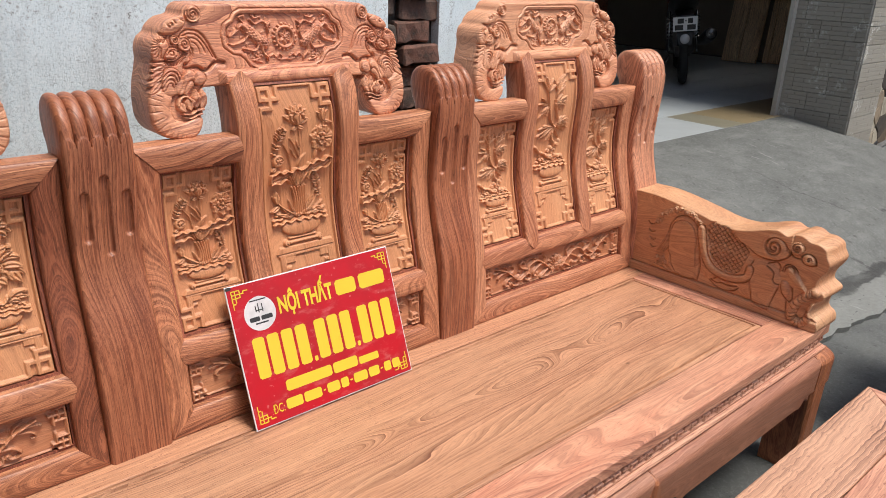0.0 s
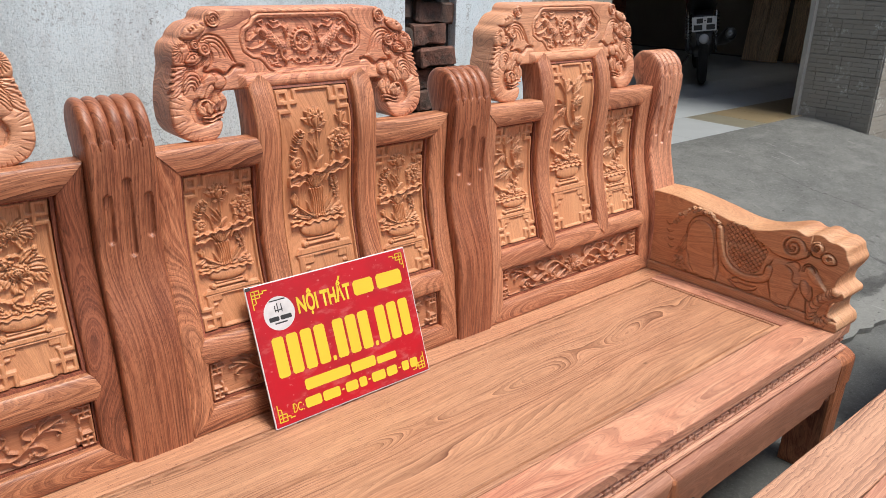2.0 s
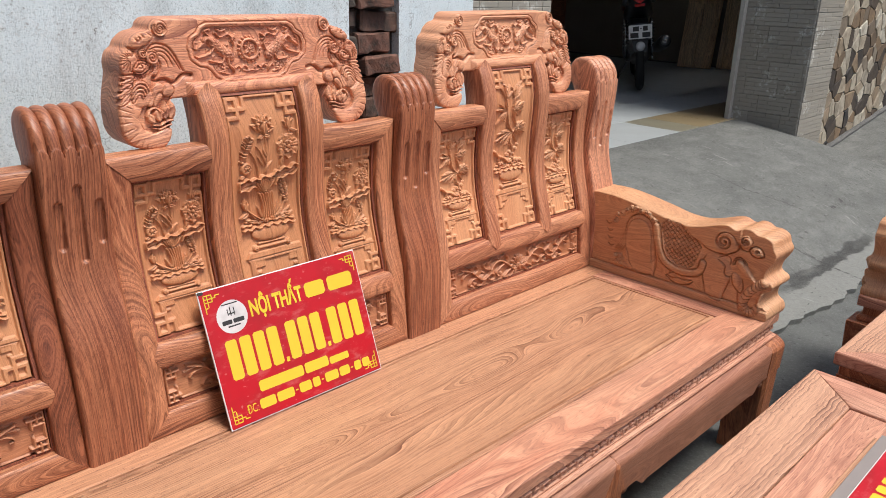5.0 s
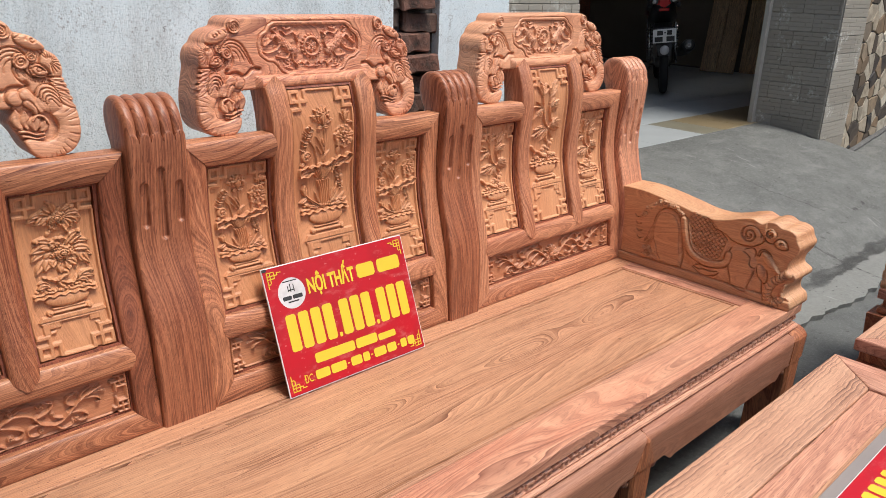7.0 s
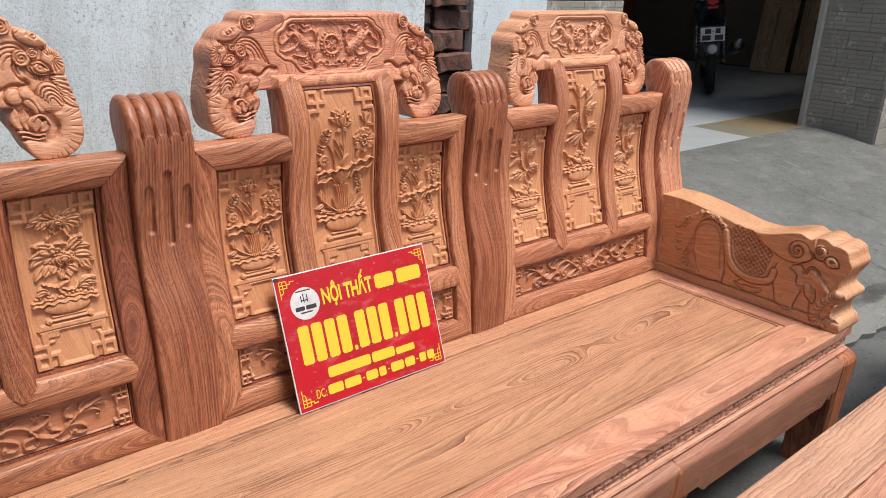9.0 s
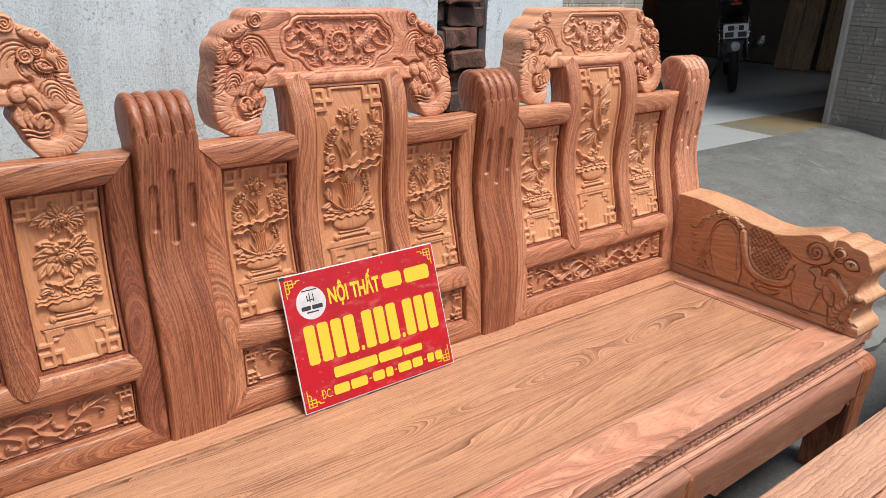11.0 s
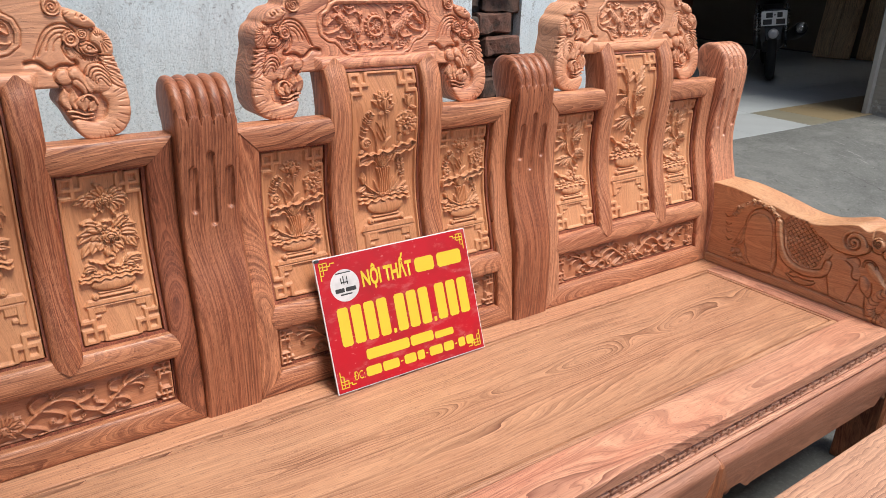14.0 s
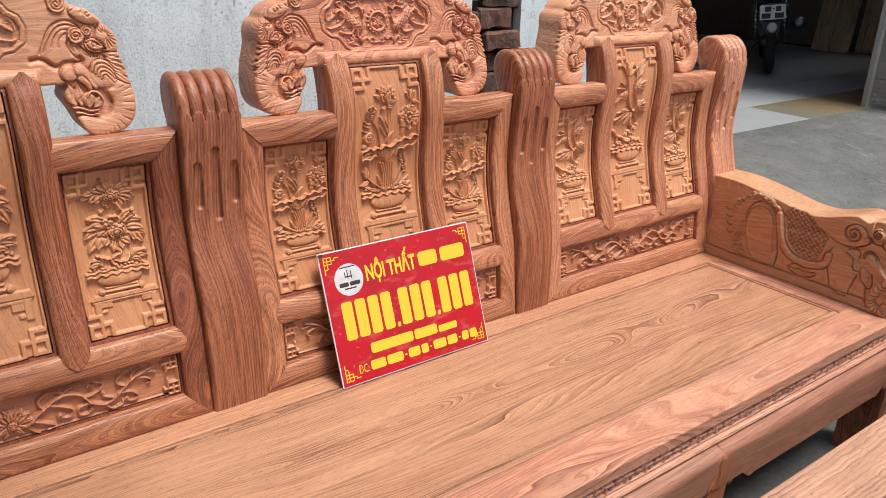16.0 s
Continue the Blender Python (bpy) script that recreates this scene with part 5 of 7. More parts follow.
def bench_leg(x, front, w=0.085, spear=False):
    """A cabriole leg that ends in an inward scroll; before the apron it rises as a flush spear point."""
    rings = []
    for z, a, d in ((-0.168, .47, .0255), (-0.22, .44, .0250), (-0.28, .42, .0235), (-0.34, .42, .022), (-0.40, .46, .022), (-0.435, .50, .024), (-SEAT, .48, .022)):
        x0, x1, y0, y1 = x - a * w, x + a * w, front - d, front + 0.085
        c = 0.008
        rings.append([(x0 + c, y0, z), (x1 - c, y0, z), (x1, y0 + c, z), (x1, y1, z), (x0, y1, z), (x0, y0 + c, z)])
    bm = loft(rings, smooth=False)
    rows = []
    for k in range(13):
        s = k / 12
        z = -0.077 - 0.098 * s
        half = w * (.47 * s ** 1.15 if spear else .47) + 0.0004
        b = apron_belly((z + 0.0797) / -0.1193) if z < -0.0797 else 0.0
        rows.append([(x - half, front + 0.006, z), (x - half, front - b - 0.0015, z), (x, front - b - 0.0045, z), (x + half, front - b - 0.0015, z), (x + half, front + 0.006, z)])
    return loft(rows, bm, smooth=False)
def build_bench():
    bench = thing("carved_bench", "long unvarnished rosewood bench with carved panels and elephant crests", "bench")
    Z = SEAT
    X0, X1 = -0.785, 1.70
    post = post_mesh()
    for i in (-1, 0, 1, 2):
        part("post", post.copy(), wood_post_pale if i == 2 else wood_post, bench, ("paler" if i == 2 else "darker") + " reddish post curled over in grooved fingers", at=(i * S, 0, Z))
    # parts of one back section, shared by the three
    top_l = moulding("top_rail", (PW + 0.025, 0.531), (0.326, 0.531), 0.052, 0.0165, ("mitre", 1.0), ("point", 1.0))
    top_r = moulding("top_rail", (S + PW - 0.326, 0.531), (S - 0.025, 0.531), 0.052, 0.0165, ("point", 1.0), ("mitre", 1.0))
    mid = moulding("middle_rail", (PW + 0.046, 0.166), (S - 0.046, 0.166), 0.050, 0.0155, ("point", .5), ("point", .5), n=60)
    low = moulding("bottom_rail", (PW + 0.025, 0.0255), (S - 0.025, 0.0255), 0.051, 0.0155, ("mitre", -1.0), ("mitre", -1.0), depth=0.05, n=40)
    out_l = moulding("outer_stile", (PW + 0.0245, 0.0255), (PW + 0.0245, 0.531), 0.049, 0.0150, ("mitre", 1.0), ("mitre", 1.0), n=30)
    out_r = moulding("outer_stile", (S - 0.0245, 0.0255), (S - 0.0245, 0.531), 0.049, 0.0150, ("mitre", -1.0), ("mitre", -1.0), n=30)
    in_l = moulding("inner_stile", (0.342, 0.182), (0.342, 0.649), 0.050, 0.0190, ("point", .85), ("point", 1.0), depth=0.055, n=60)
    in_r = moulding("inner_stile", (S + PW - 0.342, 0.182), (S + PW - 0.342, 0.649), 0.050, 0.0190, ("point", .85), ("point", 1.0), depth=0.055, n=60)
    crest = crest_mesh()
    tan_crest = crest.copy()
    vine = vine_panel("lower_panel", 0.158, S + PW - 0.158, 0.047, 0.144)
    fillet_c = panel_fillet("fillet", 0.362, S + PW - 0.362, 0.185, 0.651, sway, 0.0015)
    fillet_s = panel_fillet("fillet", 0.160, 0.322, 0.185, 0.510, sway, 0.0015)
    fillet_v = panel_fillet("fillet", 0.158, S + PW - 0.158, 0.047, 0.144, sway, 0.0045, 0.0050, 0.0035)
    for i, (motif, flower) in enumerate(((peony, "peonies"), (lotus, "lotus"), (bamboo, "bamboo"))):
        at = ((i - 1) * S, 0, Z)
        # wood colours of the sections, palest beside the arm
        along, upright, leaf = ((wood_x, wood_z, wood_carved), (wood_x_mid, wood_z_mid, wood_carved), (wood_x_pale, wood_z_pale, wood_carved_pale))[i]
        for me in (top_l, top_r):
            part("top_rail", me.copy(), along, bench, at=at)
        part("middle_rail", mid.copy(), along, bench, at=at)
        part("bottom_rail", low.copy(), along, bench, at=at)
        for k, me in enumerate((out_l, out_r)):
            part("outer_stile", me.copy(), wood_dark if not i and k else upright, bench, at=at)
        for me in (in_l, in_r):
            part("inner_stile", me.copy(), upright, bench, at=at)
        text = "pale panel carved in relief with potted " + flower
        part("carved_panel", carved_panel("carved_panel", 0.362, S + PW - 0.362, 0.185, 0.651, motif, sway, 0.007), leaf, bench, text, at=at)
        side = carved_panel("side_panel", 0.160, 0.322, 0.185, 0.510, motif, sway, 0.011)
        part("side_panel", side, leaf, bench, text, at=at)
        part("side_panel", side, leaf, bench, text, at=(at[0] + S + PW - 0.322 - 0.160, 0, Z))
        for me, dx in ((fillet_c, 0), (fillet_s, 0), (fillet_s, S + PW - 0.322 - 0.160), (fillet_v, 0)):
            part("fillet", me, wood_gap_fillet, bench, "reddish fillet strip, dark as the shaded gap round the panel", at=(at[0] + dx, 0, Z))
        part("lower_panel", vine, wood_vine, bench, "low panel carved with scrolling vine", at=at)
        part("crest", crest if i == 1 else tan_crest, wood_crest if i == 1 else wood_crest_tan, bench, "crest board carved with two elephant heads and a wheel", at=at)
        part("back_board", box(PW - 0.005, S + 0.005, 0.135, 0.150, 0.0, 0.50), wood_z, bench, at=at)
    arm = arm_mesh(0.004)
    part("arm", arm_mesh(), wood_arm, bench, "low arm cut and engraved as an elephant", at=(1.603, 0, Z))
    part("arm", arm, wood_arm, bench, "low arm cut and engraved as an elephant", at=Matrix.Translation((1.603 - 2 * (1.603 - MID), 0, Z)) @ Matrix.Diagonal((-1, 1, 1, 1)))
    # seat
    part("seat_panel", seat_panel_mesh(X0 + 0.168, 1.532, -0.461, -0.054), wood_seat, bench, "broad pale seat board with flowing grain", at=(0, 0, Z))
    part("seat_front_rail", box(X0, X1, -0.575, -0.4645, -0.027, 0, 0.0022), wood_front, bench, at=(0, 0, Z))
    part("seat_back_rail", box(X0, X1, -0.0505, 0.14, -0.030, 0, 0.002), wood_back_rail, bench, at=(0, 0, Z))
    part("seat_end_rail", box(1.5355, X1, -0.4642, -0.0508, -0.030, 0, 0.0025), wood_rim_y, bench, at=(0, 0, Z))
    part("seat_end_rail", box(X0, X0 + 0.1645, -0.4642, -0.0508, -0.030, 0, 0.0025), wood_rim_y, bench, at=(0, 0, Z))
    part("underboard", box(X0 + 0.02, X1 - 0.02, -0.556, 0.12, -0.066, -0.0305, 0), wood_x, bench, at=(0, 0, Z))
    part("fret_band", fret_band("fret_band", X0 + 0.012, X1 - 0.012, -0.557, -0.0645, -0.0272), wood_rim, bench, "narrow band of key fret under the seat", at=(0, 0, Z))
    bead = [(-0.552, -0.0646), (-0.570, -0.0646), (-0.576, -0.0675), (-0.578, -0.0715), (-0.576, -0.0760), (-0.569, -0.0795), (-0.552, -0.0795)]
    part("bead_rail", loft([[(x, y, z) for y, z in bead] for x in (X0 + 0.005, X1 - 0.005)], smooth=False), wood_rim, bench, at=(0, 0, Z))
    xs = [X0 + 0.020, 0.065, 0.857, X1 - 0.020]
    for a, b in zip(xs, xs[1:]):
        part("apron", scalloped_apron("apron", a - 0.002, b + 0.002, -0.568, -0.199, -0.0797), wood_apron, bench, "bellied apron with a scalloped edge", at=(0, 0, Z))
    part("end_apron", box(X1 - 0.008, X1 + 0.018, -0.50, 0.10, -0.185, -0.0800, 0.008, segs=3), wood_y, bench, at=(0, 0, Z))
    part("end_apron", box(X0 - 0.018, X0 + 0.008, -0.50, 0.10, -0.185, -0.0800, 0.008, segs=3), wood_y, bench, at=(0, 0, Z))
    for i, x in enumerate(xs):
        part("leg", bench_leg(x, -0.568, 0.088, i in (1, 2)), wood_z, bench, at=(0, 0, Z))
    for x, side in ((xs[0], 1), (xs[1], -1), (xs[1], 1), (xs[2], -1), (xs[2], 1), (xs[3], -1)):
        bm = turned([(0.004, -0.586), (0.012, -0.584), (0.013, -0.562), (0.004, -0.560)], sides=16, axis="y", at=(x + side * 0.062, 0, -0.193))
        turned([(0.003, -0.584), (0.008, -0.582), (0.009, -0.562), (0.003, -0.560)], bm, 14, "y", (x + side * 0.046, 0, -0.206))
        part("bracket", bm, wood_apron, bench, "small scrolled bracket", at=(0, 0, Z))
    for x in xs:
        part("leg", box(x - 0.035, x + 0.035, 0.04, 0.11, -SEAT, -0.0665, 0.004), wood_z, bench, at=(0, 0, Z))
    return arm


def seat_panel_mesh(x0, x1, y0, y1):
    """A long board with a fine bead round its rim."""
    prof = [(0.0, -0.02), (0.0, -0.0035), (0.0025, -0.001), (0.0095, -0.0005), (0.0115, -0.0065), (0.0150, -0.0065), (0.0165, -0.001), (0.024, -0.001)]
    rings = [[(x0 + d, y0 + d, z), (x1 - d, y0 + d, z), (x1 - d, y1 - d, z), (x0 + d, y1 - d, z)] for d, z in prof]
    return loft(rings, smooth=False)


arm_shape = build_bench()


# ------------------------------------------------------------------ signs
red_n = Nodes("red_sign_vinyl")
rv = red_n.at((1, 1, 1), 1.0)
dull = red_n.ramp(red_n.noise(rv, 9.0, 5.0, 0.6), (0.45, 0.0), (0.70, 1.0))
smear = red_n.math("MULTIPLY", red_n.ramp(red_n.noise(red_n.at((1, 1, 2.4), 1.0), 17.0, 4.0, 0.65), (0.54, 0.0), (0.70, 1.0)), 0.40)
red_col = red_n.mix(dull, (0.465, 0.0085, 0.016), (0.335, 0.0095, 0.0145))
red_col = red_n.mix(smear, red_col, (0.62, 0.22, 0.20))
specks = red_n.ramp(red_n.noise(rv, 120.0, 2.0, 0.5), (0.70, 0.0), (0.74, 1.0))
red_col = red_n.mix(red_n.math("MULTIPLY", specks, 0.25), red_col, (0.70, 0.45, 0.40))
red_paint = red_n.done(red_col, red_n.math("MULTIPLY_ADD", dull, 0.25, 0.28), red_n.noise(rv, 14.0, 2.0), 0.03, 0.001, spec=0.4)
yellow_paint = plain("yellow_vinyl", (0.76, 0.56, 0.03), 0.5, spots=0.06, bump=0.0)
white_paint = plain("white_vinyl", (0.80, 0.80, 0.78), 0.5, spots=0.06, bump=0.0)
worn_white = plain("worn_white_vinyl", (0.71, 0.69, 0.685), 0.5, spots=0.3, scale=60.0, bump=0.0)
black_paint = plain("black_vinyl", (0.03, 0.03, 0.03), 0.5, spots=0.0, bump=0.0)


def letters(body, size, wide, bold=0.0):
    """A word in the built-in font, laid in the x-z plane facing -y; returns the mesh and its width."""
    cu = bpy.data.curves.new("word", "FONT")
    cu.body, cu.size, cu.offset, cu.resolution_u = body, size, bold, 3
    ob = bpy.data.objects.new("word", cu)
    scene.collection.objects.link(ob)
    bpy.context.view_layer.update()
    me = bpy.data.meshes.new_from_object(ob.evaluated_get(bpy.context.evaluated_depsgraph_get()))
    bpy.data.objects.remove(ob)
    bpy.data.curves.remove(cu)
    co = np.array([v.co[:] for v in me.vertices])
    lo, hi = co.min(0), co.max(0)
    me.transform(Matrix.Diagonal((wide / (hi[0] - lo[0]), 1, 1, 1)) @ Matrix.Translation((-lo[0], -0.0, 0)))
    me.transform(Matrix(((1, 0, 0, 0), (0, 0, -1, 0), (0, 1, 0, 0), (0, 0, 0, 1))))
    return me


def flat_bars(rects, y=-0.0004, cut=0.16):
    """Thin painted bars, (x0, x1, z0, z1) each, in one plane."""
    bm = bmesh.new()
    for x0, x1, z0, z1 in rects:
        c = min(x1 - x0, z1 - z0) * cut
        pts = [(x0 + c, z0), (x1 - c, z0), (x1, z0 + c), (x1, z1 - c), (x1 - c, z1), (x0 + c, z1), (x0, z1 - c), (x0, z0 + c)]
        bm.faces.new([bm.verts.new((x, y, z)) for x, z in pts])
    for f in bm.faces:
        f.normal_update()
        if f.normal.y > 0:
            f.normal_flip()
    return bm


def corner_key(sx, sz, w, h):
    """The yellow meander in a corner of a sign."""
    t, a = 0.0022, 0.0075
    def bar(x0, x1, z0, z1):
        xs = sorted((sx * x0 + (0 if sx > 0 else w), sx * x1 + (0 if sx > 0 else w)))
        zs = sorted((sz * z0 + (0 if sz > 0 else h), sz * z1 + (0 if sz > 0 else h)))
        return xs[0], xs[1], zs[0], zs[1]
    m = 0.010
    return [bar(m, m + 2.6 * a, m, m + t), bar(m, m + t, m, m + 5 * a), bar(m + 2.6 * a - t, m + 2.6 * a, m, m + 2.2 * a), bar(m, m + 2.6 * a, m + 2.2 * a - t, m + 2.2 * a),
            bar(m + a, m + a + t, m, m + 3.4 * a), bar(m, m + 3.6 * a, m + a, m + a + t), bar(m + 3.6 * a - t, m + 3.6 * a, m + a - .6 * a, m + a + t), bar(m + 3.6 * a, m + 4.8 * a, m + .4 * a, m + .4 * a + t),
            bar(m, m + a, m + 3.4 * a, m + 3.4 * a + t)]


def shop_sign(name, label, m, full=True):
    """A thin red sheet with yellow lettering; w x h = 0.395 x 0.29 m."""
    w, h = 0.395, 0.290
    sign = thing(name, label, "sign", at=m)
    part("sheet", box(0, w, 0.0006, 0.0046, 0, h, 0.0008, segs=1), white_paint, sign, "white plastic sheet edge")
    part("face", flat_bars([(0.0022, w - 0.0022, 0.0022, h - 0.0022)], 0.0002, 0.004), red_paint, sign, "glossy red printed face")
    if full:
        heads = letters("NỘI THẤT", 0.046, 0.130, 0.0017)
        part("lettering", heads, yellow_paint, sign, "yellow word", at=(0.104, -0.0004, h - 0.077))
        part("name_bar", flat_bars([(0.242, 0.294, h - 0.077, h - 0.044), (0.303, 0.372, h - 0.077, h - 0.044)]), yellow_paint, sign, "yellow bars")
        x = 0.030
        rects = []
        for ch in "0000.000.000":
            if ch == ".":
                rects.append((x + 0.001, x + 0.0085, 0.095, 0.1055))
                x += 0.0135
            else:
                rects.append((x + 0.001, x + 0.0272, 0.0955, 0.1785))
                x += 0.0320
        for q in rects:
            part("number_bar", flat_bars([q]), yellow_paint, sign, "large yellow bar")
        part("web_bar", flat_bars([(0.082, 0.192, 0.055, 0.078), (0.196, 0.258, 0.055, 0.078), (0.262, 0.314, 0.055, 0.071)]), yellow_paint, sign, "yellow bars")
        part("address_mark", letters("ĐC:", 0.026, 0.026, 0.0), yellow_paint, sign, "yellow letters", at=(0.043, -0.0004, 0.0205))
        for q in ([(0.074, 0.112, 0.020, 0.041), (0.116, 0.158, 0.020, 0.041), (0.162, 0.168, 0.029, 0.032), (0.172, 0.203, 0.020, 0.041), (0.207, 0.226, 0.020, 0.041), (0.230, 0.236, 0.029, 0.032),
                                       (0.240, 0.276, 0.020, 0.041), (0.280, 0.308, 0.020, 0.041), (0.312, 0.318, 0.029, 0.032), (0.322, 0.341, 0.020, 0.041), (0.345, 0.366, 0.020, 0.041)]):
            part("address_bar", flat_bars([q]), yellow_paint, sign, "small yellow bar")
        ring = [(0.062 + 0.0345 * math.cos(k * math.pi / 24), -0.0005, h - 0.066 + 0.0345 * math.sin(k * math.pi / 24)) for k in range(48)]
        part("emblem", mesh("emblem", ring, [list(range(48))], False), worn_white, sign, "white round emblem")
        part("emblem_mark", flat_bars([(0.0590, 0.0612, h - 0.064, h - 0.045), (0.0675, 0.0697, h - 0.064, h - 0.047), (0.0530, 0.0552, h - 0.062, h - 0.049), (0.0545, 0.0705, h - 0.0605, h - 0.0580)], -0.0008), black_paint, sign, "dark mark")
        for q in ((0.037, 0.059, h - 0.080, h - 0.0710), (0.062, 0.087, h - 0.080, h - 0.0710), (0.048, 0.076, h - 0.0865, h - 0.0835), (0.044, 0.080, h - 0.0400, h - 0.0375)):
            part("emblem_bar", flat_bars([q], -0.0008), black_paint, sign, "dark bar")
    else:
        for i in range(10):
            part("letter_bar", flat_bars([(0.03 + i * 0.033, 0.055 + i * 0.033, 0.028, 0.085)]), yellow_paint, sign, "large yellow bar")
    if full:
        part("corner_scuff", flat_bars([(0.0005, 0.0130, h - 0.0075, h - 0.0012)], -0.0006, 0.3), black_paint, sign, "small dark bar at the upper left corner")
    for sx, sz in ((1, 1), (1, -1), (-1, 1), (-1, -1)) if full else ():
        part("corner_ornament", flat_bars(corner_key(sx, sz, w, h)), yellow_paint, sign, "yellow meander")
    return sign


shop_sign("shop_sign", "red plastic shop sign with yellow lettering leaning on the bench back", Matrix.Translation((0.2533, -0.0674, SEAT + 0.0005)) @ pose(0, 0, 0, -math.degrees(math.atan2(0.1027, 0.2708))))

# ------------------------------------------------------------------ table and armchair
def mitred_frame(owner, x0, x1, y0, y1, w, z0, z1, along, across):
    """Four boards of a table top whose ends meet at 45 degrees."""
    g, c = 0.0005, 0.004
    for name, mat, pts in (("top_rail", along, [(x0, y1), (x1, y1), (x1 - w, y1 - w), (x0 + w, y1 - w)]), ("top_rail", along, [(x0, y0), (x0 + w, y0 + w), (x1 - w, y0 + w), (x1, y0)]),
                           ("top_end", across, [(x1, y1), (x1, y0), (x1 - w, y0 + w), (x1 - w, y1 - w)]), ("top_end", across, [(x0, y0), (x0, y1), (x0 + w, y1 - w), (x0 + w, y0 + w)])):
        mx, my = sum(p[0] for p in pts) / 4, sum(p[1] for p in pts) / 4
        def ring(inset, z):
            return [(x - math.copysign(inset, x - mx), y - math.copysign(inset, y - my), z) for x, y in pts]
        part(name, loft([ring(g + c, z0), ring(g, z0 + c), ring(g, z1 - c), ring(g + c * .3, z1 - c * .3), ring(g + c, z1)], smooth=False), mat, owner)


def build_table():
    table = thing("tea_table", "low unvarnished rosewood tea table with mitred framed top", "table")
    x0, x1, y0, y1, z = 0.05, 1.387, -1.46, -0.782, SEAT + 0.02
    mitred_frame(table, x0, x1, y0, y1, 0.122, z - 0.034, z, wood_table, wood_table_y)
    part("top_panel", box(x0 + 0.123, x1 - 0.123, y0 + 0.123, y1 - 0.123, z - 0.028, z - 0.006, 0.002), wood_rim, table)
    part("inset_board", box(x0 + 0.20, x1 - 0.21, y0 + 0.20, y1 - 0.198, z - 0.0055, z - 0.001, 0.001), wood_seat, table)
    part("bead_rail", box(x0 + 0.012, x1 - 0.012, y0 + 0.012, y1 - 0.012, z - 0.075, z - 0.0345, 0.004), wood_x, table)
    part("apron", scalloped_apron("apron", x0 + 0.05, x1 - 0.05, y0 + 0.026, z - 0.18, z - 0.0755), wood_apron, table)
    part("apron", box(x0 + 0.05, x1 - 0.05, y1 - 0.034, y1 - 0.012, z - 0.18, z - 0.0755), wood_apron, table)
    part("end_apron", box(x1 - 0.034, x1 - 0.012, y0 + 0.06, y1 - 0.06, z - 0.18, z - 0.0755), wood_y, table)
    part("end_apron", box(x0 + 0.012, x0 + 0.034, y0 + 0.06, y1 - 0.06, z - 0.18, z - 0.0755), wood_y, table)
    for x in (x0 + 0.05, x1 - 0.05):
        for y in (y0 + 0.05, y1 - 0.05):
            part("leg", loft([[(x + a * w, y + b * w, zz) for a, b in ((-1, -1), (1, -1), (1, 1), (-1, 1))] for zz, w in ((z - 0.0755, .044), (z - 0.2, .036), (z - 0.38, .03), (0.03, .046), (0.0, .044))], smooth=False), wood_z, table)
    return z


def build_side_table():
    """A small square table at the end of the tea table."""
    table = thing("side_table", "small unvarnished rosewood side table with mitred top", "table")
    x0, x1, y0, y1, z = 1.45, 1.90, -1.36, -0.803, SEAT + 0.05
    mitred_frame(table, x0, x1, y0, y1, 0.105, z - 0.034, z, wood_table, wood_table_y)
    part("top_panel", box(x0 + 0.106, x1 - 0.106, y0 + 0.106, y1 - 0.106, z - 0.028, z - 0.006, 0.002), wood_rim, table)
    part("bead_rail", box(x0 + 0.012, x1 - 0.012, y0 + 0.012, y1 - 0.012, z - 0.06, z - 0.0345, 0.004), wood_x, table)
    for a, b in ((y0 + 0.02, y0 + 0.042), (y1 - 0.042, y1 - 0.02)):
        part("apron", box(x0 + 0.06, x1 - 0.06, a, b, z - 0.20, z - 0.0605), wood_x, table)
    for a, b in ((x0 + 0.02, x0 + 0.042), (x1 - 0.042, x1 - 0.02)):
        part("apron", box(a, b, y0 + 0.06, y1 - 0.06, z - 0.20, z - 0.0605), wood_y, table)
    for x in (x0 + 0.048, x1 - 0.048):
        for y in (y0 + 0.048, y1 - 0.048):
            part("leg", loft([[(x + a * w, y + b * w, zz) for a, b in ((-1, -1), (1, -1), (1, 1), (-1, 1))] for zz, w in ((z - 0.0605, .038), (z - 0.2, .034), (z - 0.40, .028), (0.03, .042), (0.0, .040))], smooth=False), wood_z, table)


build_side_table()
table_top = build_table()
shop_sign("shop_sign", "red plastic shop sign lying flat on the tea table", pose(1.165, -1.0125, table_top + 0.0062, -90, 0, 180), full=False)
# made-up sheet that supplies the grey strip beside the sign
tagged(part("plastic_sheet", box(0.70, 1.19, -1.34, -0.990, table_top + 0.0004, table_top + 0.0034, 0.0008, segs=1), plain("grey_strip_colour", (0.29, 0.255, 0.235), 0.35, spots=0.1), None), "plain grey sheet added under the sign for the grey strip along its edge", "sheet")


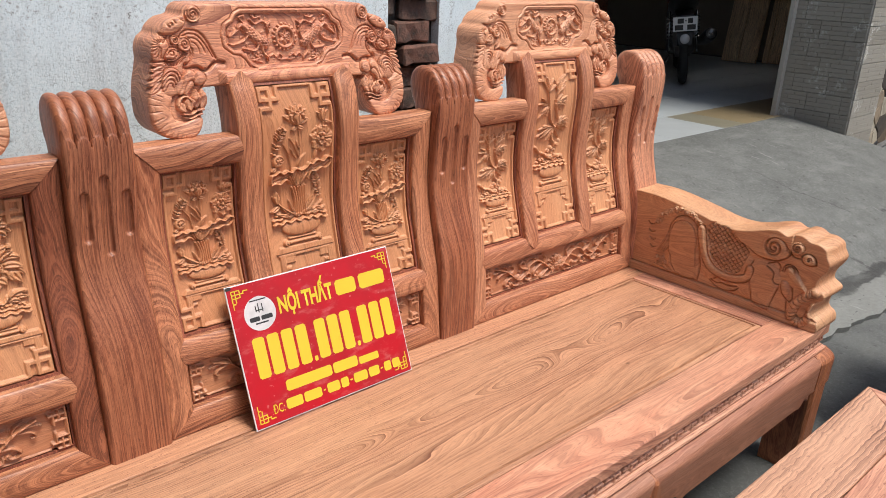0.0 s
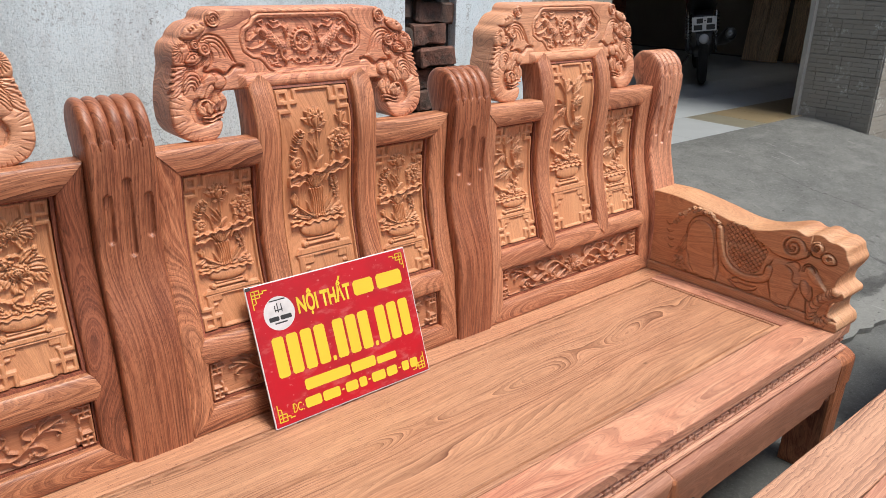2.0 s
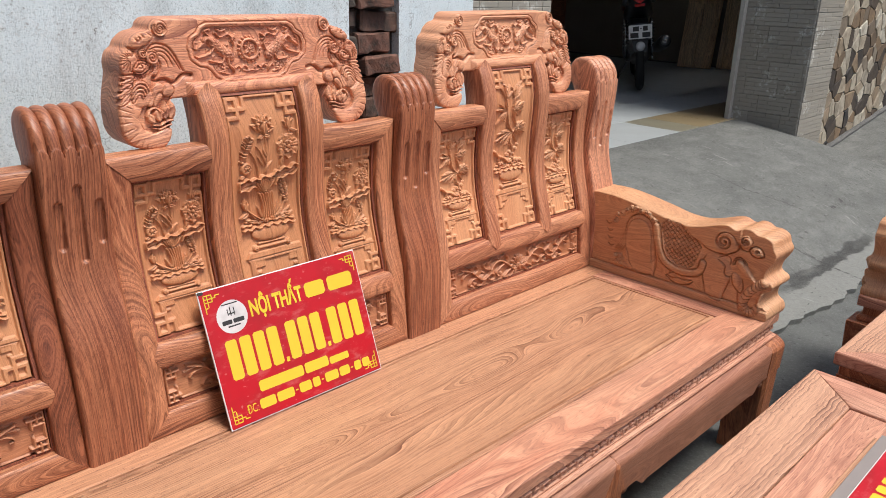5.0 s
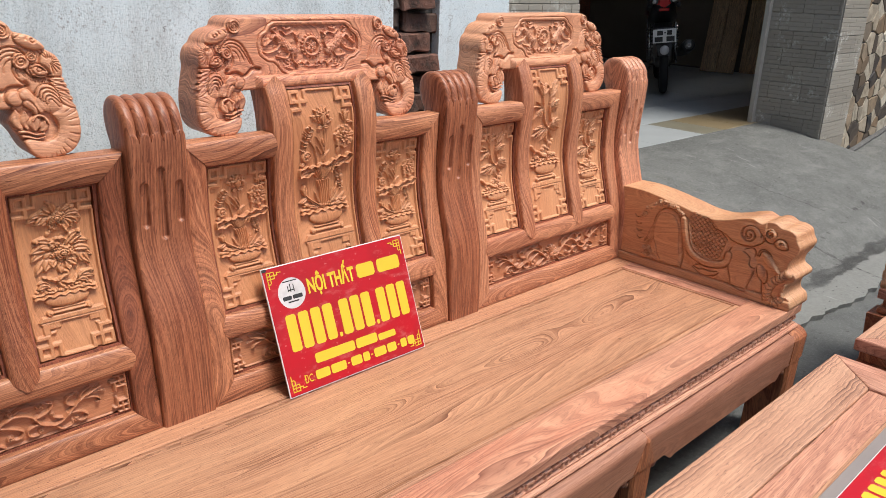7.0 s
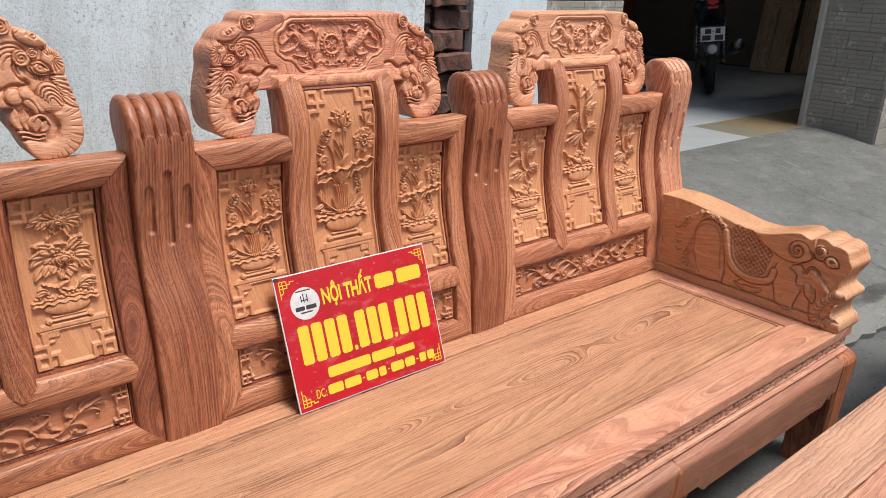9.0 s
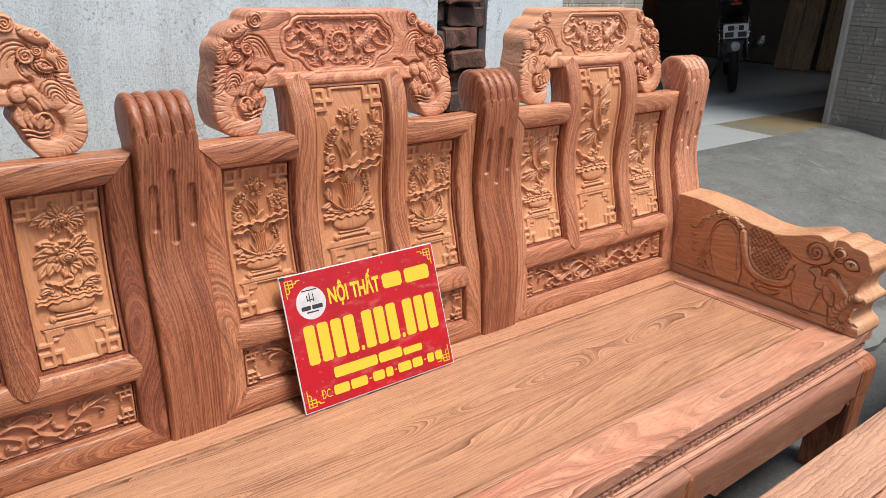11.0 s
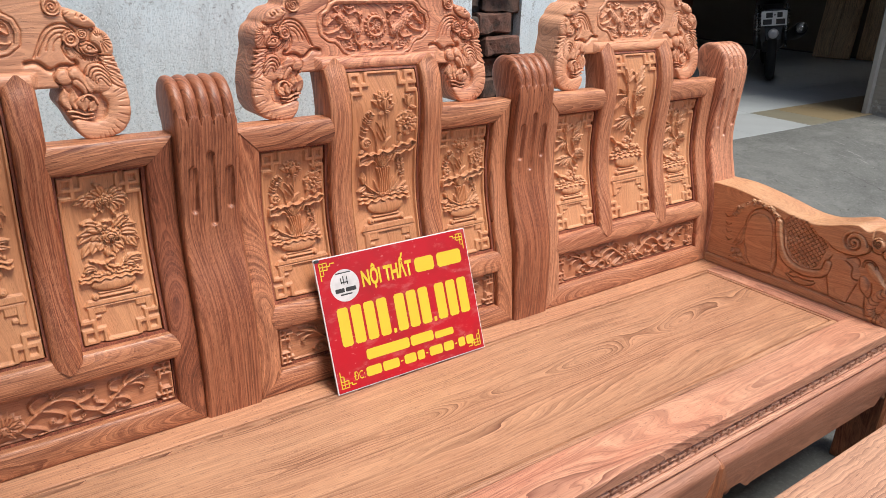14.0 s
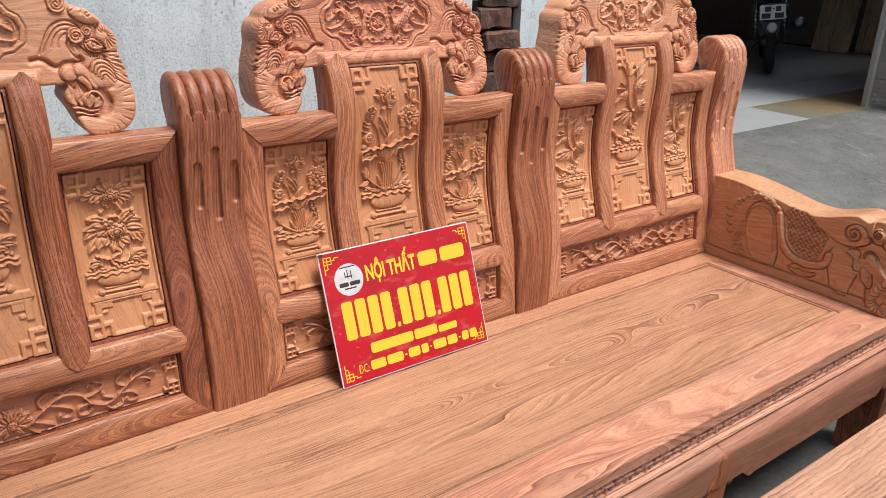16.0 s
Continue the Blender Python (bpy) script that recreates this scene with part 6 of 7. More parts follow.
def build_chair():
    chair = thing("armchair", "unvarnished rosewood armchair of the same carved set", "chair", at=pose(2.015, -0.683, 0))
    W, D, Z = 0.66, 0.62, SEAT
    part("seat_rail", box(0, 0.12, -W, 0, Z - 0.034, Z, 0.004), wood_rim_y, chair)
    for y in (-0.10, -W):
        part("seat_rail", box(0.1205, D, y, y + 0.10, Z - 0.034, Z, 0.004), wood_rim, chair)
    part("seat_panel", box(0.1215, D, -W + 0.101, -0.101, Z - 0.03, Z - 0.003, 0.002), wood_seat, chair)
    part("fret_band", box(0.016, D, -W + 0.016, -0.016, Z - 0.062, Z - 0.0345, 0.002), wood_x, chair)
    part("bead_rail", box(0.004, D, -W + 0.004, -0.004, Z - 0.084, Z - 0.0625, 0.008), wood_x, chair)
    part("apron", box(-0.016, 0.012, -W + 0.03, -0.03, Z - 0.21, Z - 0.0845, 0.010, segs=3), wood_y, chair)
    for y in (-0.026, -W - 0.004):
        part("apron", box(0.03, D, y, y + 0.03, Z - 0.21, Z - 0.0845, 0.010, segs=3), wood_x, chair)
    for x in (0.035, D - 0.04):
        for y in (-0.035, -W + 0.035):
            part("leg", loft([[(x + a * w, y + b * w, zz) for a, b in ((-1, -1), (1, -1), (1, 1), (-1, 1))] for zz, w in ((Z - 0.0845, .05), (Z - 0.2, .045), (Z - 0.33, .032), (0.04, .048), (0.0, .046))], smooth=False), wood_z, chair)
    turn = pose(0.585, -0.005, Z, 0, 0, -90)
    part("arm", arm_shape, wood_arm, chair, "low arm cut and engraved as an elephant", at=turn)
    part("arm", arm_shape, wood_arm, chair, "low arm cut and engraved as an elephant", at=Matrix.Translation((0, -W + 0.11, 0)) @ turn)
    part("backrest", loft([[(D - 0.12 + d, y, z) for d, y, z in ((l, -W, zz), (l, 0, zz), (l + 0.05, 0, zz), (l + 0.05, -W, zz))] for zz, l in ((Z, 0.0), (Z + 0.3, 0.04), (Z + 0.55, 0.06))], smooth=False), wood_z, chair)


build_chair()

# ------------------------------------------------------------------ walls, yard and garage
def limewash():
    """Old limewash on a pitted cement wall: grey-blue drips, pits, soot specks and hair cracks."""
    n = Nodes("whitewashed_concrete")
    v = n.at()
    big, mid, fine, grit = n.noise(v, 1.6, 5.0, 0.6), n.noise(v, 13.0, 5.0, 0.65), n.noise(v, 190.0, 3.0, 0.7), n.noise(v, 75.0, 4.0, 0.7)
    streak = n.noise(n.at((8, 8, 0.7)), 1.0, 5.0, 0.65)
    col = n.mix(n.ramp(big, (0.35, 0.0), (0.7, 1.0)), (0.65, 0.76, 0.80), (0.80, 0.885, 0.915))
    col = n.mix(n.math("MULTIPLY", n.ramp(mid, (0.5, 0.0), (0.72, 1.0)), 0.3), col, (0.47, 0.52, 0.535))
    col = n.mix(n.math("MULTIPLY", n.ramp(streak, (0.50, 0.0), (0.70, 1.0)), 0.5), col, (0.36, 0.39, 0.395))
    col = n.mix(n.math("MULTIPLY", n.ramp(fine, (0.50, 0.0), (0.62, 1.0)), 0.35), col, (0.92, 0.95, 0.96))
    pits = n.math("MAXIMUM", n.ramp(fine, (0.33, 1.0), (0.45, 0.0)), n.math("MULTIPLY", n.ramp(grit, (0.33, 1.0), (0.40, 0.0)), 0.8))
    soot = n.math("MULTIPLY", n.ramp(n.noise(v, 95.0, 3.0, 0.65), (0.57, 0.0), (0.66, 1.0)), n.ramp(n.noise(v, 3.2, 4.0, 0.65), (0.52, 0.0), (0.66, 1.0)))
    col = n.mix(n.math("MULTIPLY", pits, 0.42), col, (0.22, 0.245, 0.25))
    col = n.mix(n.math("MULTIPLY", soot, 0.8), col, (0.10, 0.105, 0.10))
    web = n.math("ABSOLUTE", n.math("SUBTRACT", n.noise(v, 4.4, 5.0, 0.62), 0.5))
    crack = n.math("MULTIPLY", n.ramp(web, (0.0, 1.0), (0.0055, 0.0)), n.ramp(n.noise(v, 1.9, 2.0), (0.49, 0.0), (0.55, 1.0)))
    col = n.mix(n.math("MULTIPLY", crack, 0.5), col, (0.17, 0.18, 0.18))
    relief = n.math("SUBTRACT", n.math("ADD", fine, n.math("MULTIPLY", grit, 1.2)), n.math("ADD", crack, n.math("MULTIPLY", pits, 0.5)))
    return n.done(col, 0.9, relief, 0.6, 0.0013, spec=0.2)


def concrete(name, a, b, wet=False, scale=1.0):
    n = Nodes(name)
    v = n.at()
    big, mid, fine = n.noise(v, 1.1 * scale, 5.0, 0.6), n.noise(v, 7.0 * scale, 7.0, 0.72), n.noise(v, 70.0, 5.0, 0.75)
    col = n.mix(n.ramp(big, (0.33, 0.0), (0.68, 1.0)), a, b)
    col = n.mix(n.math("MULTIPLY", n.ramp(mid, (0.45, 0.0), (0.68, 1.0)), 0.55), col, tuple(c * 0.62 for c in a))
    col = n.mix(n.math("MULTIPLY", n.ramp(fine, (0.50, 0.0), (0.68, 1.0)), 0.5), col, tuple(min(1, c * 1.5) for c in b))
    chips = n.ramp(n.noise(v, 34.0, 3.0, 0.55), (0.66, 0.0), (0.70, 1.0))
    col = n.mix(n.math("MULTIPLY", chips, 0.5), col, tuple(c * 0.4 for c in a))
    rough = n.math("ADD", n.math("MULTIPLY", mid, 0.1), 0.8)
    if wet:
        # damp trail, hairline cracks and a lighter skirt along the broken edge
        sep = n.add("ShaderNodeSeparateXYZ", None, i0=v)
        wob = n.math("MULTIPLY", n.math("SUBTRACT", n.noise(v, 6.0, 6.0, 0.68), 0.5), 0.18)
        skirt = n.ramp(n.math("ADD", n.math("ADD", sep.outputs[1], wob), 1.0), (0.80, 1.0), (0.88, 0.0))
        grit = n.noise(v, 60.0, 4.0, 0.7)
        col = n.mix(n.math("MULTIPLY", skirt, 0.8), col, n.mix(grit, tuple(c * 0.9 for c in b), tuple(min(1, c * 1.9) for c in b)))
        line = n.math("ADD", n.math("ADD", sep.outputs[1], 0.140), wob)
        damp = n.ramp(n.math("ABSOLUTE", line), (0.0, 1.0), (0.034, 1.0), (0.041, 0.0))
        span = n.ramp(n.math("MULTIPLY", n.math("ADD", sep.outputs[0], n.math("MULTIPLY", wob, 3.0)), 0.2), (0.58, 0.0), (0.63, 1.0), (0.80, 1.0), (0.84, 0.0))
        patch = n.ramp(n.noise(v, 7.0, 3.0, 0.6), (0.32, 0.45), (0.44, 1.0))
        damp = n.math("MULTIPLY", n.math("MULTIPLY", damp, span), patch)
        col = n.mix(n.math("MULTIPLY", damp, 0.8), col, (0.035, 0.035, 0.034))
        rough = n.math("SUBTRACT", rough, n.math("MULTIPLY", damp, 0.3))
        # a row of chipped holes
        row = n.math("SUBTRACT", sep.outputs[1], n.math("MULTIPLY_ADD", sep.outputs[0], 0.115, -0.383))
        near = n.ramp(n.math("ABSOLUTE", n.math("ADD", row, n.math("MULTIPLY", wob, 0.25))), (0.0, 1.0), (0.009, 1.0), (0.014, 0.0))
        beat = n.ramp(n.noise(n.add("ShaderNodeVectorMath", {"operation": "MULTIPLY"}, i0=v, i1=(1, 0.6, 1)).outputs[0], 34.0, 2.0, 0.5), (0.57, 0.0), (0.61, 1.0))
        col = n.mix(n.math("MULTIPLY", n.math("MULTIPLY", near, beat), 0.8), col, (0.05, 0.05, 0.048))
        worn = n.ramp(n.noise(n.at((1.0, 2.2, 1.0)), 3.2, 6.0, 0.7), (0.50, 0.0), (0.72, 1.0))
        scuff = n.math("MULTIPLY", n.ramp(n.noise(n.at((6.0, 1.4, 1.0)), 4.0, 5.0, 0.7), (0.60, 0.0), (0.68, 1.0)), n.ramp(n.noise(v, 2.1, 3.0, 0.6), (0.48, 0.0), (0.60, 1.0)))
        col = n.mix(n.math("MULTIPLY", scuff, 0.5), col, tuple(min(1, c * 2.4) for c in b))
        pock = n.ramp(n.noise(v, 46.0, 2.0, 0.5), (0.69, 0.0), (0.72, 1.0))
        col = n.mix(n.math("MULTIPLY", pock, 0.7), col, (0.045, 0.045, 0.042))
        col = n.mix(n.math("MULTIPLY", worn, 0.45), col, tuple(min(1, c * 1.55) for c in b))
        for (ax, ay), (bx, by), wide in (((3.75, 0.77), (3.77, 0.45), .004), ((3.77, 0.45), (3.93, 0.17), .004), ((3.40, 0.05), (3.49, -0.11), .006), ((3.49, -0.11), (3.45, -0.21), .006), ((3.45, -0.21), (3.36, -0.42), .006)):
            L2 = (bx - ax) ** 2 + (by - ay) ** 2
            px, py = n.math("SUBTRACT", sep.outputs[0], ax), n.math("SUBTRACT", sep.outputs[1], ay)
            t = n.add("ShaderNodeClamp", None, Value=n.math("DIVIDE", n.math("ADD", n.math("MULTIPLY", px, bx - ax), n.math("MULTIPLY", py, by - ay)), L2)).outputs[0]
            jit = n.math("MULTIPLY", n.math("SUBTRACT", n.noise(v, 22.0, 3.0, 0.6), 0.5), 0.05)
            dx, dy = n.math("SUBTRACT", px, n.math("MULTIPLY", t, bx - ax)), n.math("SUBTRACT", py, n.math("MULTIPLY", t, by - ay))
            d = n.math("SQRT", n.math("ADD", n.math("POWER", n.math("ADD", dx, jit), 2.0), n.math("POWER", n.math("ADD", dy, jit), 2.0)))
            col = n.mix(n.math("MULTIPLY", n.ramp(d, (wide * .5, 1.0), (wide * 1.6, 0.0)), 0.7), col, (0.05, 0.05, 0.048))
    return n.done(col, rough, n.math("ADD", fine, n.math("MULTIPLY", mid, 1.5)), 0.7, 0.006, spec=0.3)


wall_paint = limewash()
yard_mat = concrete("yard_concrete", (0.085, 0.09, 0.088), (0.125, 0.13, 0.125))
ramp_mat = concrete("ramp_concrete", (0.112, 0.116, 0.110), (0.158, 0.162, 0.152), wet=True)

FLOOR = 0.37
yard = tagged(new("ground", mesh("ground", [(-60, -60, 0), (60, -60, 0), (60, 60, 0), (-60, 60, 0)], [[0, 1, 2, 3]])), "dark grey weathered concrete yard", "ground", kind="structure")
yard.data.materials.append(yard_mat)


def rise(x, y):
    """Height of the concrete ramp that climbs to the garage sill."""
    s = np.clip((y + 0.15) / 1.37, 0, 1)
    up = FLOOR * (1 - (1 - s) ** 1.7) * np.clip(s / 0.12, 0, 1) ** 0.6
    right = np.clip((6.35 - x) / 1.2, 0, 1)
    right = right * right * (3 - 2 * right)
    left = np.clip((x - 1.65) / 0.5, 0, 1)
    return up * right * left * left * (3 - 2 * left)


def build_ramp():
    nx, ny = 150, 70
    verts, faces = [], []
    for i in range(nx + 1):
        x = 1.66 + i / nx * 4.6
        jag = -0.30 + 0.05 * noise.noise((x * 3.1, 0.3, 0)) + 0.028 * noise.noise((x * 11, 1.3, 0)) + 0.012 * noise.noise((x * 31, 2.3, 0)) - 0.05 * (x - 2.6)
        for j in range(ny + 1):
            y = jag + (1.262 - jag) * j / ny
            z = 0.026 + float(rise(x, y)) * (FLOOR - 0.026) / FLOOR + 0.004 * noise.noise((x * 2, y * 2, 0))
            verts.append((x, y, min(z, FLOOR - 0.002) - 0.034 * max(0.0, 1 - (6.26 - x) / 0.10) ** 2))
        verts.append((x, jag + 0.008, -0.01))
    k = ny + 2
    for i in range(nx):
        a, b = i * k, (i + 1) * k
        faces += [[a + j, b + j, b + j + 1, a + j + 1] for j in range(ny)]
        faces.append([a + ny + 1, b + ny + 1, b, a])
    me = mesh("pavement_ramp", verts, faces)
    me.set_sharp_from_angle(angle=radians(40))
    tagged(new("pavement_ramp", me), "light grey concrete ramp with a ragged broken edge and damp trail", "pavement", kind="structure")
    me.materials.append(ramp_mat)


build_ramp()


def wall(name, label, x0, x1, y0, y1, z0, z1, mat, category="wall"):
    bm = box(x0, x1, y0, y1, z0, z1, 0)
    me = bpy.data.meshes.new(name)
    bm.to_mesh(me)
    bm.free()
    me.materials.append(mat)
    return tagged(new(name, me), label, category, kind="structure")


wall("wall_north", "whitewashed rough concrete wall behind the bench", -6.0, 1.075, 0.58, 0.80, 0, 3.4, wall_paint)
wall("wall_north_end", "whitewashed concrete wall beyond the brick strip", 1.296, 1.64, 0.605, 1.30, 0, 3.4, wall_paint)
# added enclosure behind the camera, kept far and low for more sky light
wall("wall_south", "unseen whitewashed wall added behind the camera, low to let sky light in", -2.3, 9.2, -10.2, -10.0, 0, 2.4, wall_paint)
# two unseen blockers darken the left; the gap lights the garage
wall("wall_west", "unseen bare concrete wall added to block sky light from the left", -2.3, -2.1, -10.0, -3.5, 0, 5.0, yard_mat)
wall("wall_west_end", "unseen bare concrete wall added to block sky light from the left", -1.50, -1.30, -0.9, 0.5795, 0, 5.0, yard_mat)
# out-of-view wall, added to darken the stone wall's side
wall("wall_east", "unseen bare concrete wall added to cut sky light from the right", 9.0, 9.2, -10.0, 0.785, 0, 4.5, yard_mat)
# added out-of-view slab, its edge set to dim the bench's left end
wall("canopy", "unseen slab added overhead to shade the left end of the bench", -3.2, -0.20, -1.9, 0.5795, 2.60, 2.72, yard_mat, "canopy")
mortar = concrete("dark_mortar", (0.05, 0.048, 0.045), (0.085, 0.08, 0.075), scale=6.0)
brick_wall = wall("wall_brick", "strip of bare dark brickwork between plastered walls", 1.070, 1.2955, 0.640, 0.80, 0, 3.4, mortar)

brick_n = Nodes("old_brick")
bv = brick_n.at((1, 1, 1), 2.0)
bi = brick_n.add("ShaderNodeObjectInfo")
bcol = brick_n.ramp(bi.outputs["Random"], (0.0, (0.075, 0.068, 0.060)), (0.45, (0.105, 0.084, 0.070)), (0.75, (0.155, 0.092, 0.072)), (1.0, (0.23, 0.115, 0.085)))
bcol = brick_n.mix(brick_n.ramp(brick_n.noise(bv, 24.0, 5.0, 0.65), (0.42, 0.0), (0.70, 1.0)), bcol, (0.05, 0.046, 0.042))
brick_mat = brick_n.done(bcol, 0.92, brick_n.noise(bv, 60.0, 5.0, 0.7), 0.8, 0.008, spec=0.2)


def rough_brick(name, w, d, h, seed):
    """A worn, chipped brick."""
    rng = random.Random(seed)
    bm = box(0, w, 0, d, 0, h, 0.006, segs=1)
    bmesh.ops.subdivide_edges(bm, edges=[e for e in bm.edges if e.calc_length() > 0.05], cuts=3, use_grid_fill=True)
    for v in bm.verts:
        v.co += Vector((rng.uniform(-1, 1), rng.uniform(-1, 1), rng.uniform(-1, 1))) * 0.0030 + noise.noise_vector(v.co * 22 + Vector((seed, 0, 0))) * 0.0075
    bmesh.ops.recalc_face_normals(bm, faces=bm.faces)
    me = bpy.data.meshes.new(name)
    bm.to_mesh(me)
    bm.free()
    me.materials.append(brick_mat)
    return me


bricks = [rough_brick("brick", 0.140 + 0.009 * (i % 4), 0.10, 0.054 + 0.004 * (i % 3), i) for i in range(8)]
stubs = [rough_brick("brick", 0.040 + 0.008 * i, 0.08, 0.054, i + 9) for i in range(3)]
for i in range(48):
    z = 0.03 + i * 0.0665
    ob = new("brick", bricks[(i * 5 + i // 3) % 8])
    ob.parent = brick_wall
    ob.matrix_basis = pose(1.137 + (0.012 if i % 2 else -0.014), 0.592 + 0.012 * (i % 3), z, 0, 2.5 * ((i * 7) % 3 - 1), 4.0 * ((i * 5) % 3 - 1))
    ob = new("brick", stubs[(i * 2) % 3])
    ob.parent = brick_wall
    ob.matrix_basis = pose(1.082, 0.606 + 0.010 * (i % 2), z + 0.012 * (i % 2), 0, 5.0 * ((i * 5) % 3 - 1), 0)

# garage shell
plaster_dark = plain("garage_plaster", (0.30, 0.24, 0.18), 0.9, spots=0.2, scale=6.0)
ceiling_mat = plain("garage_ceiling_paint", (0.72, 0.69, 0.64), 0.9, spots=0.1, scale=6.0)
GX0, GX1, GY0, GY1, GZ = 1.64, 8.8, 1.26, 6.4, 4.3
wall("wall_garage_left", "dim plaster side wall of the garage", GX0, GX0 + 0.12, 1.3005, GY1, 0, GZ, plaster_dark)
wall("wall_garage_back", "dim plaster back wall of the garage", GX0, GX1, GY1, GY1 + 0.12, 0, GZ, plaster_dark)
wall("wall_garage_right", "dim plaster side wall of the garage", GX1, GX1 + 0.12, GY0, GY1, 0, GZ, plaster_dark)
# out of view; its pale colour serves to brighten the interior
wall("ceiling", "unseen garage ceiling, made pale to bounce light inside", GX0, GX1 + 0.12, GY0 + 0.15, GY1 + 0.12, GZ, GZ + 0.12, ceiling_mat, "ceiling")
grey_render = concrete("pillar_render", (0.10, 0.10, 0.098), (0.15, 0.15, 0.145), scale=4.0)
left_pier = wall("wall_pier_left", "grey tiled pier beside the garage opening", 1.6405, 2.93, 1.262, 1.42, 0, GZ, grey_render)
# out of view; its height is chosen so more sky reaches the floor
wall("wall_lintel", "unseen lintel, set high to let sky light into the garage", 2.9305, 5.2395, 1.27, 1.41, 3.85, GZ, grey_render)
right_pier = wall("wall_pier_right", "grey tiled pillar beside the garage opening", 5.24, 5.70, 0.757, 1.285, 0, GZ + 0.3, plain("pale_grout", (0.40, 0.385, 0.345), 0.9, spots=0.4, scale=12.0))
stone_wall = wall("wall_stone", "wall clad with broken flat stones", 5.7005, 9.2, 0.79, 1.2595, 0, GZ + 0.3, mortar)
wall("door_jamb", "pale metal shutter rail of the garage door", 5.186, 5.236, 1.250, 1.282, FLOOR - 0.02, 3.85, plain("jamb_paint", (0.42, 0.40, 0.36), 0.5, spots=0.15), "door frame")

tile_n = Nodes("grey_glazed_tile")
ti = tile_n.add("ShaderNodeObjectInfo")
tv = tile_n.at((1, 1, 1), 3.0)
tp = tile_n.add("ShaderNodeNewGeometry").outputs["Position"]
tcol = tile_n.mix(ti.outputs["Random"], (0.285, 0.263, 0.222), (0.345, 0.322, 0.275))
tcol = tile_n.mix(tile_n.math("MULTIPLY", tile_n.ramp(tile_n.noise(tv, 9.0, 5.0, 0.65), (0.55, 0.0), (0.74, 1.0)), 0.3), tcol, (0.34, 0.335, 0.31))
salt = tile_n.math("MULTIPLY", tile_n.ramp(tile_n.noise(tp, 4.5, 4.0, 0.6), (0.56, 0.0), (0.66, 1.0)), tile_n.ramp(tile_n.noise(tp, 38.0, 4.0, 0.7), (0.47, 0.0), (0.60, 1.0)))
tcol = tile_n.mix(tile_n.math("MULTIPLY", salt, 0.8), tcol, (0.66, 0.66, 0.62))
tile_mat = tile_n.done(tcol, 0.55, tile_n.noise(tv, 26.0, 3.0), 0.2, 0.002, spec=0.35)


def facing_tile(name, w, h, ribs=4):
    """A strip tile pressed with four ribs that are scored into short bars, lying in the x-z plane."""
    bm = box(0, w - 0.002, -0.0042, 0, 0, h - 0.0028, 0.001, segs=1)
    step = (h - 0.0028) / ribs
    for k in range(ribs):
        cut = w * (0.31, 0.78, 0.31, 0.55)[k]
        for x0, x1 in ((0, cut - 0.0008), (cut + 0.0008, w - 0.002)) if w > 0.10 else ((0, w - 0.002),):
            box(x0, x1, -0.0078, -0.0036, k * step + 0.0010, (k + 1) * step - 0.0010, 0.0016, bm, segs=1)
    me = bpy.data.meshes.new(name)
    bm.to_mesh(me)
    bm.free()
    me.materials.append(tile_mat)
    return me


TH = 0.122
tiles = {}


def tile_face(parent, base, turn, width, z0, z1, TW=0.24):
    """Courses of strip tiles over a face that starts at base and runs width along turn."""
    for r in range(int((z1 - z0) / TH)):
        x = -(0.0, 0.42, 0.18, 0.66)[r % 4] * TW
        while x < width - 0.005:
            a, b = max(x, 0), min(x + TW, width)
            if b - a > 0.02:
                key = round(b - a, 3)
                if key not in tiles:
                    tiles[key] = facing_tile("tile", key, TH)
                ob = new("tile", tiles[key])
                ob.parent = parent
                ob.matrix_basis = Matrix.Translation((base[0], base[1], z0 + r * TH)) @ pose(0, 0, 0, 0, 0, turn) @ Matrix.Translation((a, 0, 0))
            x += TW


tile_face(right_pier, (5.239, 1.262), -90, 0.505, 0.20, 1.72)
tile_face(right_pier, (5.24, 0.756), 0, 0.46, 0.06, 1.72, 0.92)
tile_face(left_pier, (2.00, 1.261), 0, 0.93, 0.98, 1.60)

# broken stone cladding
stone_n = Nodes("broken_stone")
si = stone_n.add("ShaderNodeObjectInfo")
sv = stone_n.at((1, 1, 1), 3.0)
scol = stone_n.ramp(si.outputs["Random"], (0.0, (0.025, 0.025, 0.027)), (0.22, (0.08, 0.06, 0.044)), (0.40, (0.25, 0.17, 0.10)), (0.62, (0.42, 0.36, 0.27)), (0.85, (0.56, 0.52, 0.42)), (1.0, (0.13, 0.088, 0.055)))
scol = stone_n.mix(stone_n.math("MULTIPLY", stone_n.ramp(stone_n.noise(sv, 14.0, 5.0, 0.6), (0.42, 0.0), (0.70, 1.0)), 0.6), scol, (0.11, 0.085, 0.062))
stone_mat = stone_n.done(scol, 0.75, stone_n.noise(sv, 25.0, 5.0, 0.6), 0.5, 0.006)


